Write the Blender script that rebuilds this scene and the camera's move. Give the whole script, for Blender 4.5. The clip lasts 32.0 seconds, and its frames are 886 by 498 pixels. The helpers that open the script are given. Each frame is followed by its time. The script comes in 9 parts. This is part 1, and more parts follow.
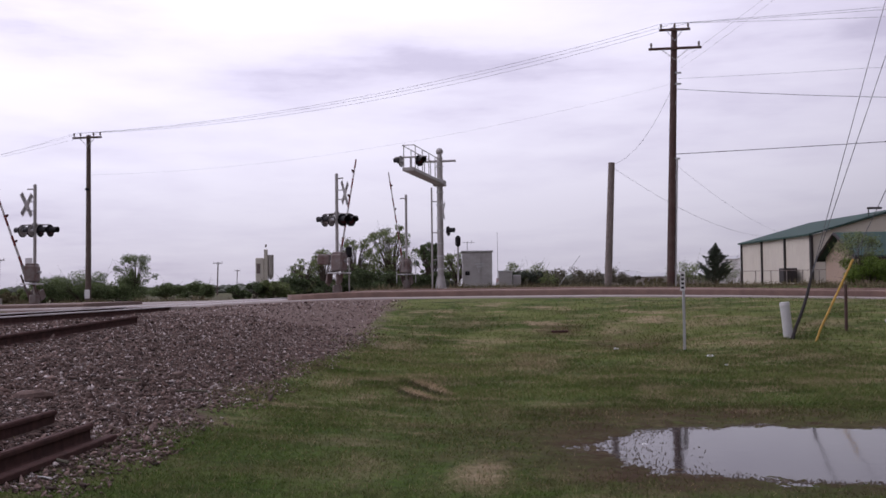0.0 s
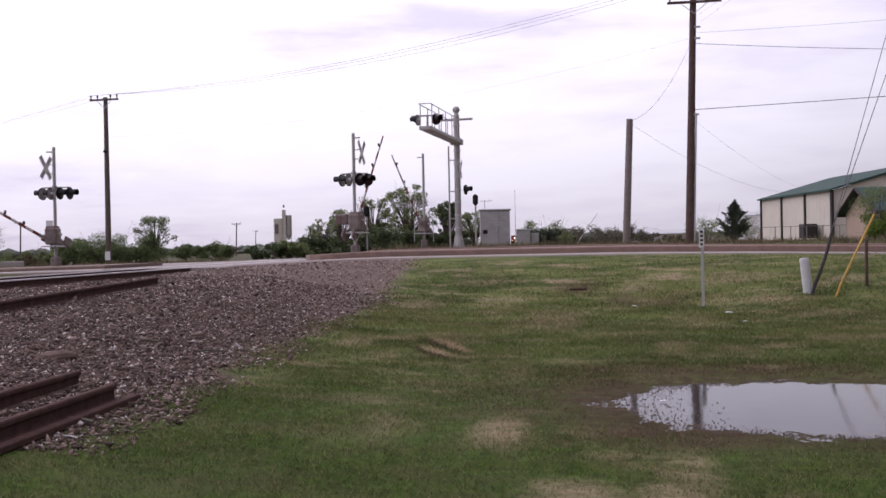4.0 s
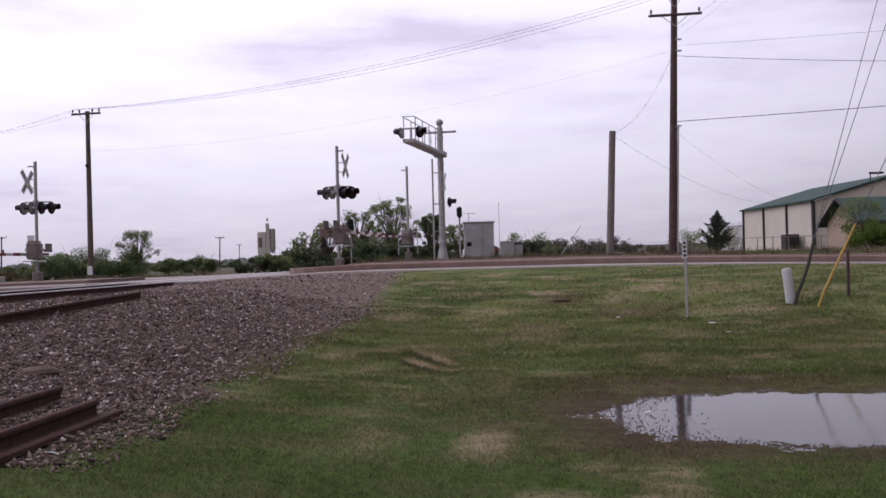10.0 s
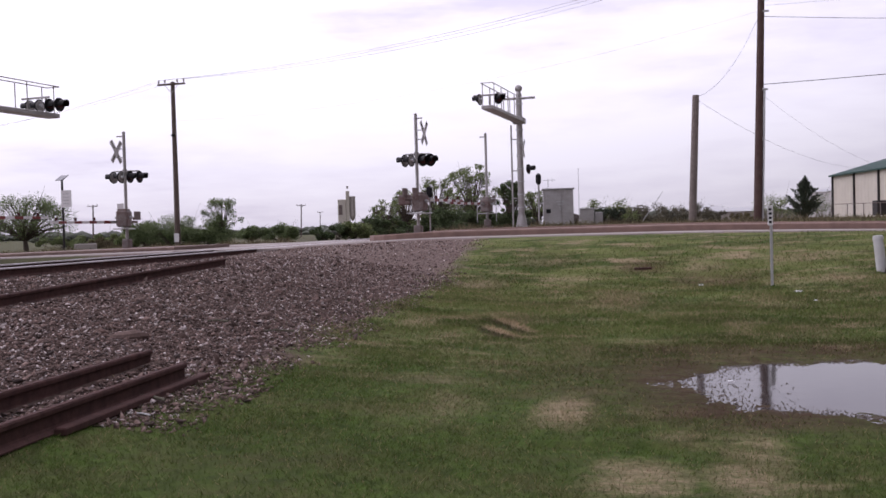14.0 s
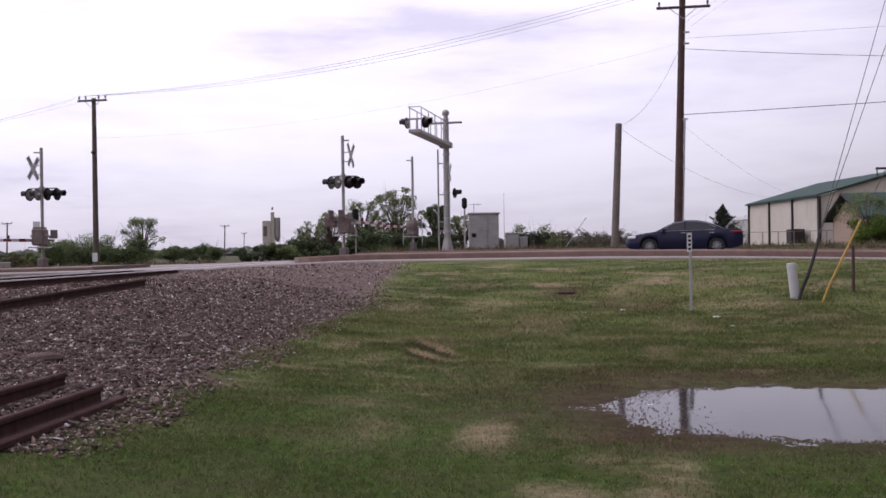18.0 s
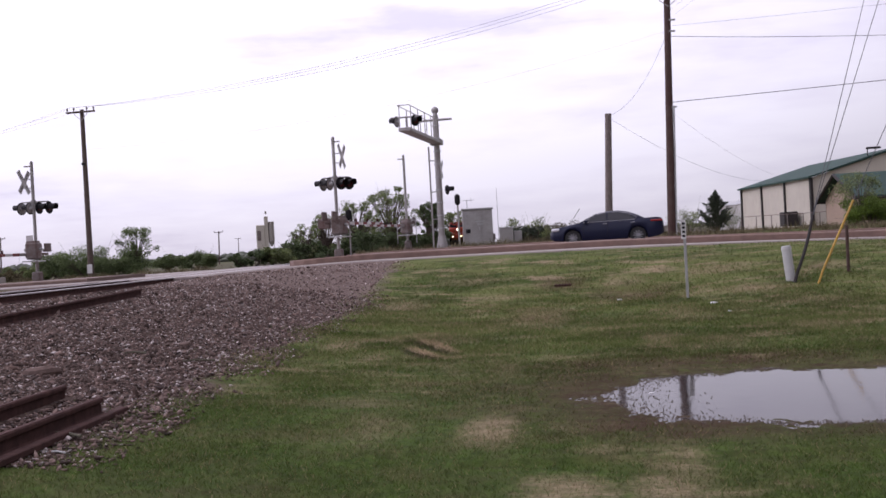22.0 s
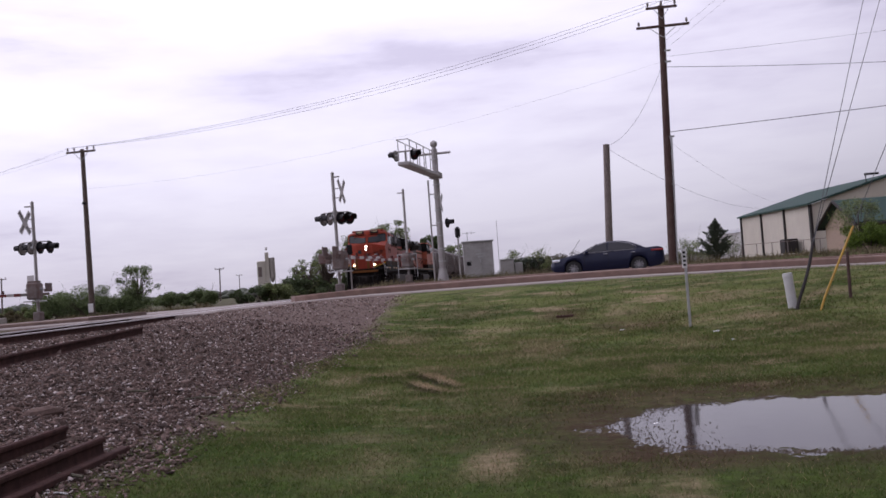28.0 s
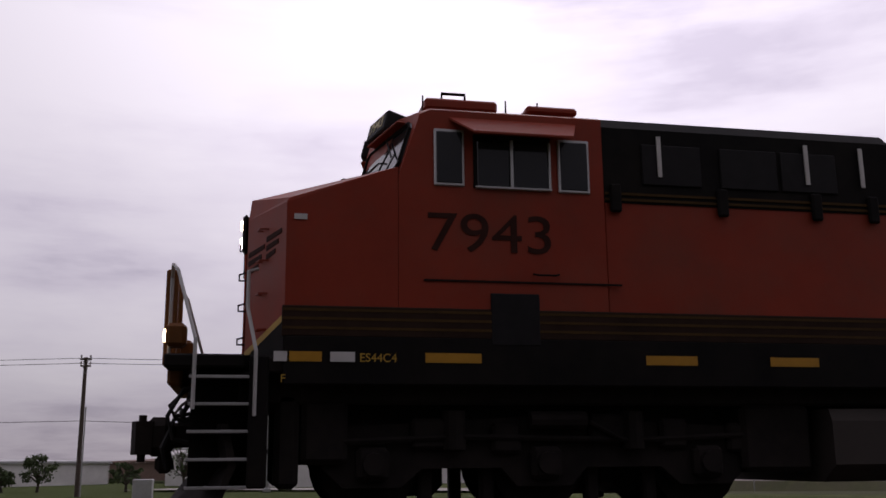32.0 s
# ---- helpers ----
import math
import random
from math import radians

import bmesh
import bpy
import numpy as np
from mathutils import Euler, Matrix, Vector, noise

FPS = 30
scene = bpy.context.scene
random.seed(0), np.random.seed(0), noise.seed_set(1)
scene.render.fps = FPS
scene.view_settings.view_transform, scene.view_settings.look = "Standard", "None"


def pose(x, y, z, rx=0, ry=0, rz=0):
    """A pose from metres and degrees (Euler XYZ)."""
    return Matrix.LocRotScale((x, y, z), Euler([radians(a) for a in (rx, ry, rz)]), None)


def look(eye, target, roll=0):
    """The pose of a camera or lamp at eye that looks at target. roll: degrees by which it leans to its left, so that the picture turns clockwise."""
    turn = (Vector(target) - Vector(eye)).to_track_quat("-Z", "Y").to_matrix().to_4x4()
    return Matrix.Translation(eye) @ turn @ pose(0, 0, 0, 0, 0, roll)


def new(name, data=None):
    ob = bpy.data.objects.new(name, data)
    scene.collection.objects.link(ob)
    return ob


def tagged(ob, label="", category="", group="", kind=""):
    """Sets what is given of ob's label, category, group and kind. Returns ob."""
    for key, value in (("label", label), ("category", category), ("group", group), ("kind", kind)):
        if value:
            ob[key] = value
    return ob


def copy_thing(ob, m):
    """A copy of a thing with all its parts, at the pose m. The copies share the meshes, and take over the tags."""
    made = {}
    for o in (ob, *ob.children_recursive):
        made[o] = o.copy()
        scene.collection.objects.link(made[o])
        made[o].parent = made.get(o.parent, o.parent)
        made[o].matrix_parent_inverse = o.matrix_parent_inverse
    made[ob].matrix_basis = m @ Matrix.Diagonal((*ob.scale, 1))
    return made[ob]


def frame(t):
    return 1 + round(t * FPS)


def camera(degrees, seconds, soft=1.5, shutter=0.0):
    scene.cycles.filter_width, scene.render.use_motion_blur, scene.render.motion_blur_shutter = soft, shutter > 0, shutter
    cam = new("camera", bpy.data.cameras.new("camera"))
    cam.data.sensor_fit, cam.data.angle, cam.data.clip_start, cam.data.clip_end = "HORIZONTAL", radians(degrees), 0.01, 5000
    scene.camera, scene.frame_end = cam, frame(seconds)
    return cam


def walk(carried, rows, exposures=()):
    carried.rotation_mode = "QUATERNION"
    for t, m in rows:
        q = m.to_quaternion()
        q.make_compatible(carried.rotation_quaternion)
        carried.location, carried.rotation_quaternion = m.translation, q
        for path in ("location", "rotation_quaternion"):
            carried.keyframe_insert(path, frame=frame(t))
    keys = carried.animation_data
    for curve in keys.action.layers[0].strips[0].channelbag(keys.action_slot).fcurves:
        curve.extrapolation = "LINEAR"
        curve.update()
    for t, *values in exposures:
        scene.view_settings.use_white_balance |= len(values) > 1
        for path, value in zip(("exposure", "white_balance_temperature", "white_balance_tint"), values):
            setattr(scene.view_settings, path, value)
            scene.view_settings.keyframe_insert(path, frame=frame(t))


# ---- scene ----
EYE = 0.56
cam = camera(49.0, 32.0, soft=1.6)
PATH = [
    (0.0, pose(0, 0, EYE, 92.15, 0.67, 4.43)),
    (0.5, pose(0, 0, EYE, 92.89, -0.26, 3.72)),
    (1.0, pose(0, 0, EYE, 93.10, -1.60, 1.99)),
    (1.5, pose(0, 0, EYE, 92.51, -1.74, 2.90)),
    (2.0, pose(0, 0, EYE, 91.48, -1.15, 4.44)),
    (2.5, pose(0, 0, EYE, 90.68, -0.94, 6.39)),
    (3.0, pose(0, 0, EYE, 90.24, -0.71, 6.83)),
    (3.5, pose(0, 0, EYE, 90.04, 0.07, 6.06)),
    (5.5, pose(0, 0, EYE, 88.95, 3.32, 6.09)),
    (6.0, pose(0, 0, EYE, 88.99, 3.19, 5.98)),
    (6.5, pose(0, 0, EYE, 89.12, 3.25, 6.58)),
    (7.0, pose(0, 0, EYE, 89.67, 1.75, 7.08)),
    (7.5, pose(0, 0, EYE, 90.62, 1.89, 6.53)),
    (8.0, pose(0, 0, EYE, 90.87, 1.98, 6.39)),
    (8.5, pose(0, 0, EYE, 91.07, 1.65, 5.49)),
    (9.0, pose(0, 0, EYE, 91.84, 1.91, 5.34)),
    (9.5, pose(0, 0, EYE, 91.31, 2.11, 4.89)),
    (10.0, pose(0, 0, EYE, 90.46, 1.51, 4.55)),
    (10.5, pose(0, 0, EYE, 90.44, 0.95, 5.26)),
    (11.0, pose(0, 0, EYE, 90.65, 1.67, 6.10)),
    (11.5, pose(0, 0, EYE, 90.54, 1.76, 5.83)),
    (12.0, pose(0, 0, EYE, 90.10, 1.92, 5.83)),
    (12.5, pose(0, 0, EYE, 89.64, 1.74, 6.11)),
    (13.0, pose(0, 0, EYE, 89.27, 2.03, 7.50)),
    (13.5, pose(0, 0, EYE, 89.05, 1.85, 8.75)),
    (14.0, pose(0, 0, EYE, 88.65, 1.58, 9.19)),
    (14.5, pose(0, 0, EYE, 88.73, 1.74, 8.74)),
    (15.0, pose(0, 0, EYE, 89.42, 1.46, 8.23)),
    (15.5, pose(0, 0, EYE, 90.07, 0.76, 5.62)),
    (17.5, pose(0, 0, EYE, 89.75, 0.30, 3.42)),
    (18.0, pose(0, 0, EYE, 89.92, 0.86, 4.82)),
    (18.5, pose(0, 0, EYE, 89.51, 1.83, 5.50)),
    (19.0, pose(0, 0, EYE, 87.77, 1.54, 5.00)),
    (19.5, pose(0, 0, EYE, 86.98, 1.87, 6.52)),
    (20.0, pose(0, 0, EYE, 88.23, 2.18, 8.34)),
    (20.5, pose(0, 0, EYE, 89.41, 2.13, 9.36)),
    (21.0, pose(0, 0, EYE, 89.32, 2.08, 8.54)),
    (21.5, pose(0, 0, EYE, 89.46, 2.46, 6.52)),
    (22.0, pose(0, 0, EYE, 89.74, 3.22, 4.51)),
    (22.5, pose(0, 0, EYE, 89.19, 3.59, 3.19)),
    (23.0, pose(0, 0, EYE, 89.16, 2.79, 4.11)),
    (23.5, pose(0, 0, EYE, 89.17, 2.32, 5.46)),
    (24.0, pose(0, 0, EYE, 89.48, 2.24, 6.30)),
    (24.5, pose(0, 0, EYE, 89.67, 1.50, 9.36)),
    (25.0, pose(0, 0, EYE, 89.57, 1.48, 10.84)),
    (25.5, pose(0, 0, EYE, 90.49, 1.98, 8.80)),
    (27.5, pose(0, 0, EYE, 91.77, 0.86, 5.99)),
    (28.0, pose(0, 0, EYE, 91.69, 4.20, 4.57)),
    (28.2, pose(0, 0, EYE, 91.29, 4.95, 2.51)),
    (28.5, pose(0, 0, EYE, 90.18, 4.82, -0.23)),
    (28.7, pose(0, 0, EYE, 89.69, 4.61, 3.40)),
    (29.0, pose(0, 0, EYE, 88.93, 4.35, 5.90)),
    (29.5, pose(0, 0, EYE, 89.20, 4.42, 8.10)),
    (29.8, pose(0, 0, EYE, 90.15, 4.68, 9.53)),
    (30.0, pose(0, 0, EYE, 90.91, 6.27, 11.20)),
    (30.1, pose(0, 0, EYE, 91.70, 7.27, 13.34)),
    (30.3, pose(0, 0, EYE, 94.08, 7.89, 19.02)),
    (30.5, pose(0, 0, EYE, 96.18, 7.73, 25.74)),
    (30.8, pose(0, 0, EYE, 97.77, 6.77, 33.51)),
    (31.0, pose(0, 0, EYE, 98.15, 5.98, 37.66)),
    (31.1, pose(0, 0, EYE, 98.22, 5.54, 39.85)),
    (31.3, pose(0, 0, EYE, 98.32, 4.96, 45.37)),
    (31.5, pose(0, 0, EYE, 99.02, 4.61, 52.48)),
    (31.6, pose(0, 0, EYE, 99.56, 4.51, 55.91)),
    (31.7, pose(0, 0, EYE, 100.45, 3.46, 59.68)),
    (31.8, pose(0, 0, EYE, 101.19, 2.67, 65.06)),
    (32.0, pose(0, 0, EYE, 102.41, 0.53, 78.50)),
]
EXPOSE = [(s, e, k, 20) for s, e, k in (
    (0, -0.1, 6150), (1.0, -0.16, 6150), (2.0, -0.26, 6100), (2.5, -0.1, 6150), (3.0, 0.05, 6250), (3.5, 0.15, 6250), (5.0, 0.3, 6250), (7.0, 0.28, 6250), (7.8, 0.0, 6150), (12.0, 0.0, 6150), (13.0, 0.15, 6200),
    (15.0, 0.24, 6250), (17.5, 0.18, 6200), (18.0, 0.12, 6200), (19.0, 0.38, 6200), (20.0, 0.52, 6200), (21.0, 0.32, 6180), (22.0, 0.25, 6200), (23.0, 0.30, 6220), (24.0, 0.22, 6200), (25.0, 0.22, 6200),
    (27.5, 0.1, 6150), (28.0, -0.05, 6150), (28.5, 0.0, 6150), (29.0, 0.2, 6250), (29.5, 0.32, 6250), (30.0, 0.32, 6250), (30.5, -0.22, 6050), (31.0, -0.70, 6050), (31.5, -0.92, 6250), (32.0, -0.94, 6500))]
walk(cam, PATH, EXPOSE)

# ---- light ----
world = bpy.data.worlds.new("world")
scene.world = world
world.use_nodes = True
SUN_EL, SUN_ROT = 42.0, -72.0


def build_world():
    nt = world.node_tree
    nt.nodes.clear()
    N = nt.nodes.new
    L = nt.links.new
    out = N("ShaderNodeOutputWorld")
    bg = N("ShaderNodeBackground")
    co = N("ShaderNodeTexCoord")
    sep = N("ShaderNodeSeparateXYZ")
    L(co.outputs["Generated"], sep.inputs[0])
    # cloud deck: project the direction on a plane overhead
    den = N("ShaderNodeMath"); den.operation = "ADD"; den.inputs[1].default_value = 0.14
    mx = N("ShaderNodeMath"); mx.operation = "MAXIMUM"; mx.inputs[1].default_value = 0.0
    L(sep.outputs[2], mx.inputs[0]); L(mx.outputs[0], den.inputs[0])
    dx = N("ShaderNodeMath"); dx.operation = "DIVIDE"
    dy = N("ShaderNodeMath"); dy.operation = "DIVIDE"
    L(sep.outputs[0], dx.inputs[0]); L(den.outputs[0], dx.inputs[1])
    L(sep.outputs[1], dy.inputs[0]); L(den.outputs[0], dy.inputs[1])
    com = N("ShaderNodeCombineXYZ")
    L(dx.outputs[0], com.inputs[0]); L(dy.outputs[0], com.inputs[1])
    n1 = N("ShaderNodeTexNoise"); n1.inputs["Scale"].default_value = 0.75; n1.inputs["Detail"].default_value = 5; n1.inputs["Roughness"].default_value = 0.52
    n1.inputs["Distortion"].default_value = 0.35
    n2 = N("ShaderNodeTexNoise"); n2.inputs["Scale"].default_value = 2.6; n2.inputs["Detail"].default_value = 7; n2.inputs["Roughness"].default_value = 0.55
    mp = N("ShaderNodeMapping"); mp.inputs["Scale"].default_value = (1.0, 1.0, 1.0); mp.inputs["Location"].default_value = (6.3, 2.9, 0)
    L(com.outputs[0], mp.inputs[0]); L(mp.outputs[0], n1.inputs["Vector"]); L(mp.outputs[0], n2.inputs["Vector"])
    # long level streaks low in the sky
    n3 = N("ShaderNodeTexNoise"); n3.inputs["Scale"].default_value = 1.6; n3.inputs["Detail"].default_value = 6; n3.inputs["Roughness"].default_value = 0.55
    mp3 = N("ShaderNodeMapping"); mp3.inputs["Scale"].default_value = (1.0, 1.0, 6.5)
    L(co.outputs["Generated"], mp3.inputs[0]); L(mp3.outputs[0], n3.inputs["Vector"])
    sum1 = N("ShaderNodeMath"); sum1.operation = "MULTIPLY_ADD"; sum1.inputs[1].default_value = 0.45; sum1.inputs[2].default_value = 0.0
    L(n1.outputs[0], sum1.inputs[0])
    sum2 = N("ShaderNodeMath"); sum2.operation = "MULTIPLY_ADD"; sum2.inputs[1].default_value = 0.34
    wide = N("ShaderNodeMapRange"); wide.inputs["From Min"].default_value, wide.inputs["From Max"].default_value = 0.33, 0.67; wide.interpolation_type = "SMOOTHSTEP"
    L(n3.outputs[0], wide.inputs[0]); L(wide.outputs[0], sum2.inputs[0]); L(sum1.outputs[0], sum2.inputs[2])
    mixn = N("ShaderNodeMath"); mixn.operation = "MULTIPLY_ADD"; mixn.inputs[1].default_value = 0.40
    L(n2.outputs[0], mixn.inputs[0]); L(sum2.outputs[0], mixn.inputs[2])
    ramp = N("ShaderNodeValToRGB")
    e = ramp.color_ramp.elements
    e[0].position, e[0].color = 0.40, (0.64, 0.605, 0.71, 1)
    e[1].position, e[1].color = 0.78, (0.955, 0.93, 0.99, 1)
    for at_, c in ((0.50, (0.79, 0.755, 0.85, 1)), (0.60, (0.87, 0.84, 0.92, 1))):
        m = e.new(at_); m.color = c
    L(mixn.outputs[0], ramp.inputs[0])
    # brighter upwards, greyer near the horizon
    hz = N("ShaderNodeFloatCurve")
    cv = hz.mapping.curves[0]
    cv.points[0].location, cv.points[1].location = (0.0, 0.27), (1.0, 0.48)
    for p in ((0.06, 0.32), (0.13, 0.39), (0.24, 0.455), (0.38, 0.51), (0.6, 0.51)):
        cv.points.new(*p)
    hz.mapping.update()
    L(sep.outputs[2], hz.inputs["Value"])
    up = N("ShaderNodeMath"); up.operation = "MULTIPLY"; up.inputs[1].default_value = 2.0
    L(hz.outputs[0], up.inputs[0])
    mul = N("ShaderNodeMixRGB"); mul.blend_type = "MULTIPLY"; mul.inputs[0].default_value = 1
    L(ramp.outputs[0], mul.inputs[1]); L(up.outputs[0], mul.inputs[2])
    # sky behind the deck
    sky = N("ShaderNodeTexSky"); sky.sky_type = "NISHITA"; sky.sun_disc = False
    sky.sun_elevation, sky.sun_rotation = radians(SUN_EL), radians(SUN_ROT)
    sc = N("ShaderNodeMixRGB"); sc.blend_type = "MULTIPLY"; sc.inputs[0].default_value = 1; sc.inputs[2].default_value = (0.1, 0.1, 0.1, 1)
    L(sky.outputs[0], sc.inputs[1])
    add = N("ShaderNodeMixRGB"); add.blend_type = "MIX"; add.inputs[0].default_value = 0.95
    L(sc.outputs[0], add.inputs[1]); L(mul.outputs[0], add.inputs[2])
    # the deck is brighter on the sun's side, heavier on the other
    dt = N("ShaderNodeVectorMath"); dt.operation = "DOT_PRODUCT"
    dt.inputs[1].default_value = (math.sin(radians(SUN_ROT)) * 0.82, math.cos(radians(SUN_ROT)) * 0.82, 0.57)
    L(co.outputs["Generated"], dt.inputs[0])
    half = N("ShaderNodeMath"); half.operation = "MULTIPLY_ADD"; half.inputs[1].default_value = 0.5; half.inputs[2].default_value = 0.5
    L(dt.outputs["Value"], half.inputs[0])
    sd = N("ShaderNodeValToRGB"); sd.color_ramp.interpolation = "B_SPLINE"
    se = sd.color_ramp.elements
    se[0].position, se[0].color = 0.0, (0.03, 0.03, 0.03, 1)
    se[1].position, se[1].color = 1.0, (1.05, 1.05, 1.05, 1)
    for pos, v in ((0.14, 0.07), (0.30, 0.14), (0.43, 0.28), (0.56, 0.49), (0.70, 0.555), (0.86, 0.60), (0.92, 0.66), (0.955, 0.78)):
        x = se.new(pos); x.color = (v, v, v, 1)
    L(half.outputs[0], sd.inputs[0])
    side = N("ShaderNodeMixRGB"); side.blend_type = "MULTIPLY"; side.inputs[0].default_value = 1
    L(add.outputs[0], side.inputs[1]); L(sd.outputs[0], side.inputs[2])
    L(side.outputs[0], bg.inputs[0]); bg.inputs[1].default_value = 2.3
    L(bg.outputs[0], out.inputs[0])


build_world()
sun_data = bpy.data.lights.new("sun", "SUN")
sun_data.energy, sun_data.angle, sun_data.color = 0.45, radians(25), (1.0, 0.96, 0.9)
sun = new("sun", sun_data)
sun.matrix_world = look((0, 0, 60), Vector((0, 0, 60)) - Vector((math.sin(radians(SUN_ROT)) * math.cos(radians(SUN_EL)), math.cos(radians(SUN_ROT)) * math.cos(radians(SUN_EL)), math.sin(radians(SUN_EL)))))

# ---- materials ----
def mat(name, color, rough=0.7, metal=0.0, vary=0.12, scale=6.0, bump=0.0, bscale=60.0, dirt=None, dscale=1.2, damount=0.5, coat=0.0, emit=None, estr=0.0, rnd=0.0, island=0.0, through_light=0.0, spec=0.5):
    """A surface: base colour with variation at two scales, optional dirt colour and fine relief."""
    m = bpy.data.materials.new(name)
    m.use_nodes = True
    nt = m.node_tree
    N, L = nt.nodes.new, nt.links.new
    b = nt.nodes["Principled BSDF"]
    b.inputs["Metallic"].default_value = metal
    b.inputs["Specular IOR Level"].default_value = spec
    if coat:
        b.inputs["Coat Weight"].default_value = coat
        b.inputs["Coat Roughness"].default_value = 0.12
    co = N("ShaderNodeTexCoord")
    n1 = N("ShaderNodeTexNoise")
    n1.inputs["Scale"].default_value, n1.inputs["Detail"].default_value, n1.inputs["Roughness"].default_value = scale, 6, 0.65
    L(co.outputs["Object"], n1.inputs["Vector"])
    r1 = N("ShaderNodeValToRGB")
    c = np.array(color)
    r1.color_ramp.elements[0].position, r1.color_ramp.elements[0].color = 0.3, (*np.clip(c * (1 - vary), 0, 1), 1)
    r1.color_ramp.elements[1].position, r1.color_ramp.elements[1].color = 0.7, (*np.clip(c * (1 + vary), 0, 1), 1)
    L(n1.outputs[0], r1.inputs[0])
    col = r1.outputs[0]
    if dirt is not None:
        n2 = N("ShaderNodeTexNoise")
        n2.inputs["Scale"].default_value, n2.inputs["Detail"].default_value, n2.inputs["Roughness"].default_value = dscale, 8, 0.7
        L(co.outputs["Object"], n2.inputs["Vector"])
        r2 = N("ShaderNodeMapRange")
        r2.inputs["From Min"].default_value, r2.inputs["From Max"].default_value, r2.inputs["To Max"].default_value = 0.42, 0.68, damount
        L(n2.outputs[0], r2.inputs[0])
        mx = N("ShaderNodeMixRGB")
        mx.inputs[2].default_value = (*dirt, 1)
        L(r2.outputs[0], mx.inputs[0]); L(col, mx.inputs[1])
        col = mx.outputs[0]
    if rnd or island:
        src = N("ShaderNodeObjectInfo").outputs["Random"] if rnd else N("ShaderNodeNewGeometry").outputs["Random Per Island"]
        mr = N("ShaderNodeMapRange")
        k = rnd or island
        mr.inputs["To Min"].default_value, mr.inputs["To Max"].default_value = 1 - k, 1 + k
        L(src, mr.inputs[0])
        mu = N("ShaderNodeMixRGB"); mu.blend_type = "MULTIPLY"; mu.inputs[0].default_value = 1
        L(col, mu.inputs[1]); L(mr.outputs[0], mu.inputs[2])
        col = mu.outputs[0]
    L(col, b.inputs["Base Color"])
    rr = N("ShaderNodeMapRange")
    rr.inputs["To Min"].default_value, rr.inputs["To Max"].default_value = max(rough - 0.08, 0.02), min(rough + 0.08, 1)
    L(n1.outputs[0], rr.inputs[0]); L(rr.outputs[0], b.inputs["Roughness"])
    if bump:
        n3 = N("ShaderNodeTexNoise")
        n3.inputs["Scale"].default_value, n3.inputs["Detail"].default_value = bscale, 4
        L(co.outputs["Object"], n3.inputs["Vector"])
        bp = N("ShaderNodeBump")
        bp.inputs["Strength"].default_value, bp.inputs["Distance"].default_value = bump, 0.02
        L(n3.outputs[0], bp.inputs["Height"]); L(bp.outputs[0], b.inputs["Normal"])
    if through_light:
        # thin leaves pass part of the light
        tr = N("ShaderNodeBsdfTranslucent"); ms = N("ShaderNodeMixShader"); ms.inputs[0].default_value = through_light
        L(col, tr.inputs["Color"]); L(b.outputs[0], ms.inputs[1]); L(tr.outputs[0], ms.inputs[2])
        L(ms.outputs[0], nt.nodes["Material Output"].inputs["Surface"])
    if emit:
        b.inputs["Emission Color"].default_value = (*emit, 1)
        b.inputs["Emission Strength"].default_value = estr
    return m


RUTS = [(-1.40, 15.3, 0.95, 0.15, -65), (-1.52, 14.5, 0.62, 0.13, -60)]
# worn straw patches and a painted sunlit slope: place, half sizes, how bare
BARE_AND_SUNLIT = [(0.23, 6.33, 0.30, 0.44, 1), (0.89, 6.34, 0.25, 0.35, 0.9), (1.06, 7.2, 0.2, 0.46, 0.8), (0.57, 8.46, 0.39, 0.24, 0.6), (0.52, 7.51, 0.2, 0.15, 0.7), (-0.35, 8.44, 0.25, 0.6, 1), (0.31, 19.11, 0.5, 1.7, 1), (2.01, 14.67, 0.24, 0.53, 0.9),
        # sunlit slope put in as straw colour at (5.06, 21.69) and (4.97, 24.32)
        (2.84, 14.35, 0.30, 0.64, 0.7), (3.06, 18.92, 0.4, 1.3, 0.6), (5.06, 21.69, 0.75, 0.5, 1.0), (4.97, 24.32, 0.7, 0.45, 0.9), (2.44, 24.19, 0.55, 0.4, 0.7), (-2.81, 22.43, 0.6, 0.87, 0.8), (-2.9, 15.26, 0.3, 0.58, 0.9),
        (-0.67, 23.3, 0.6, 0.45, 0.5), (0.96, 16.49, 0.35, 0.55, 0.5), (-1.3, 18.4, 0.34, 0.57, 0.5), (-0.28, 12.27, 0.2, 0.48, 0.6), (4.61, 15.69, 0.5, 0.59, 0.7), (5.96, 20.01, 0.6, 0.65, 0.8), (-1.46, 8.87, 0.32, 0.7, 0.45), (1.16, 12.46, 0.16, 0.36, 0.5),
        (-1.51, 25.35, 0.55, 0.4, 0.5), (7.3, 23.72, 0.5, 0.4, 0.8), (6.6, 17.5, 0.6, 0.6, 0.7)]
# bare reddish soil; the second entry darkens the drain hollow
SOIL_AND_HOLLOW = [(0.95, 24.35, 0.55, 0.55, 0.9), (2.7, 22.75, 0.95, 0.8, 0.75), (0.75, 10.6, 0.5, 1.3, 0.7), (1.2, 8.4, 0.7, 0.6, 1.0), (2.2, 12.4, 1.6, 0.5, 0.8), (-3.9, 16.9, 0.4, 0.7, 0.4)]


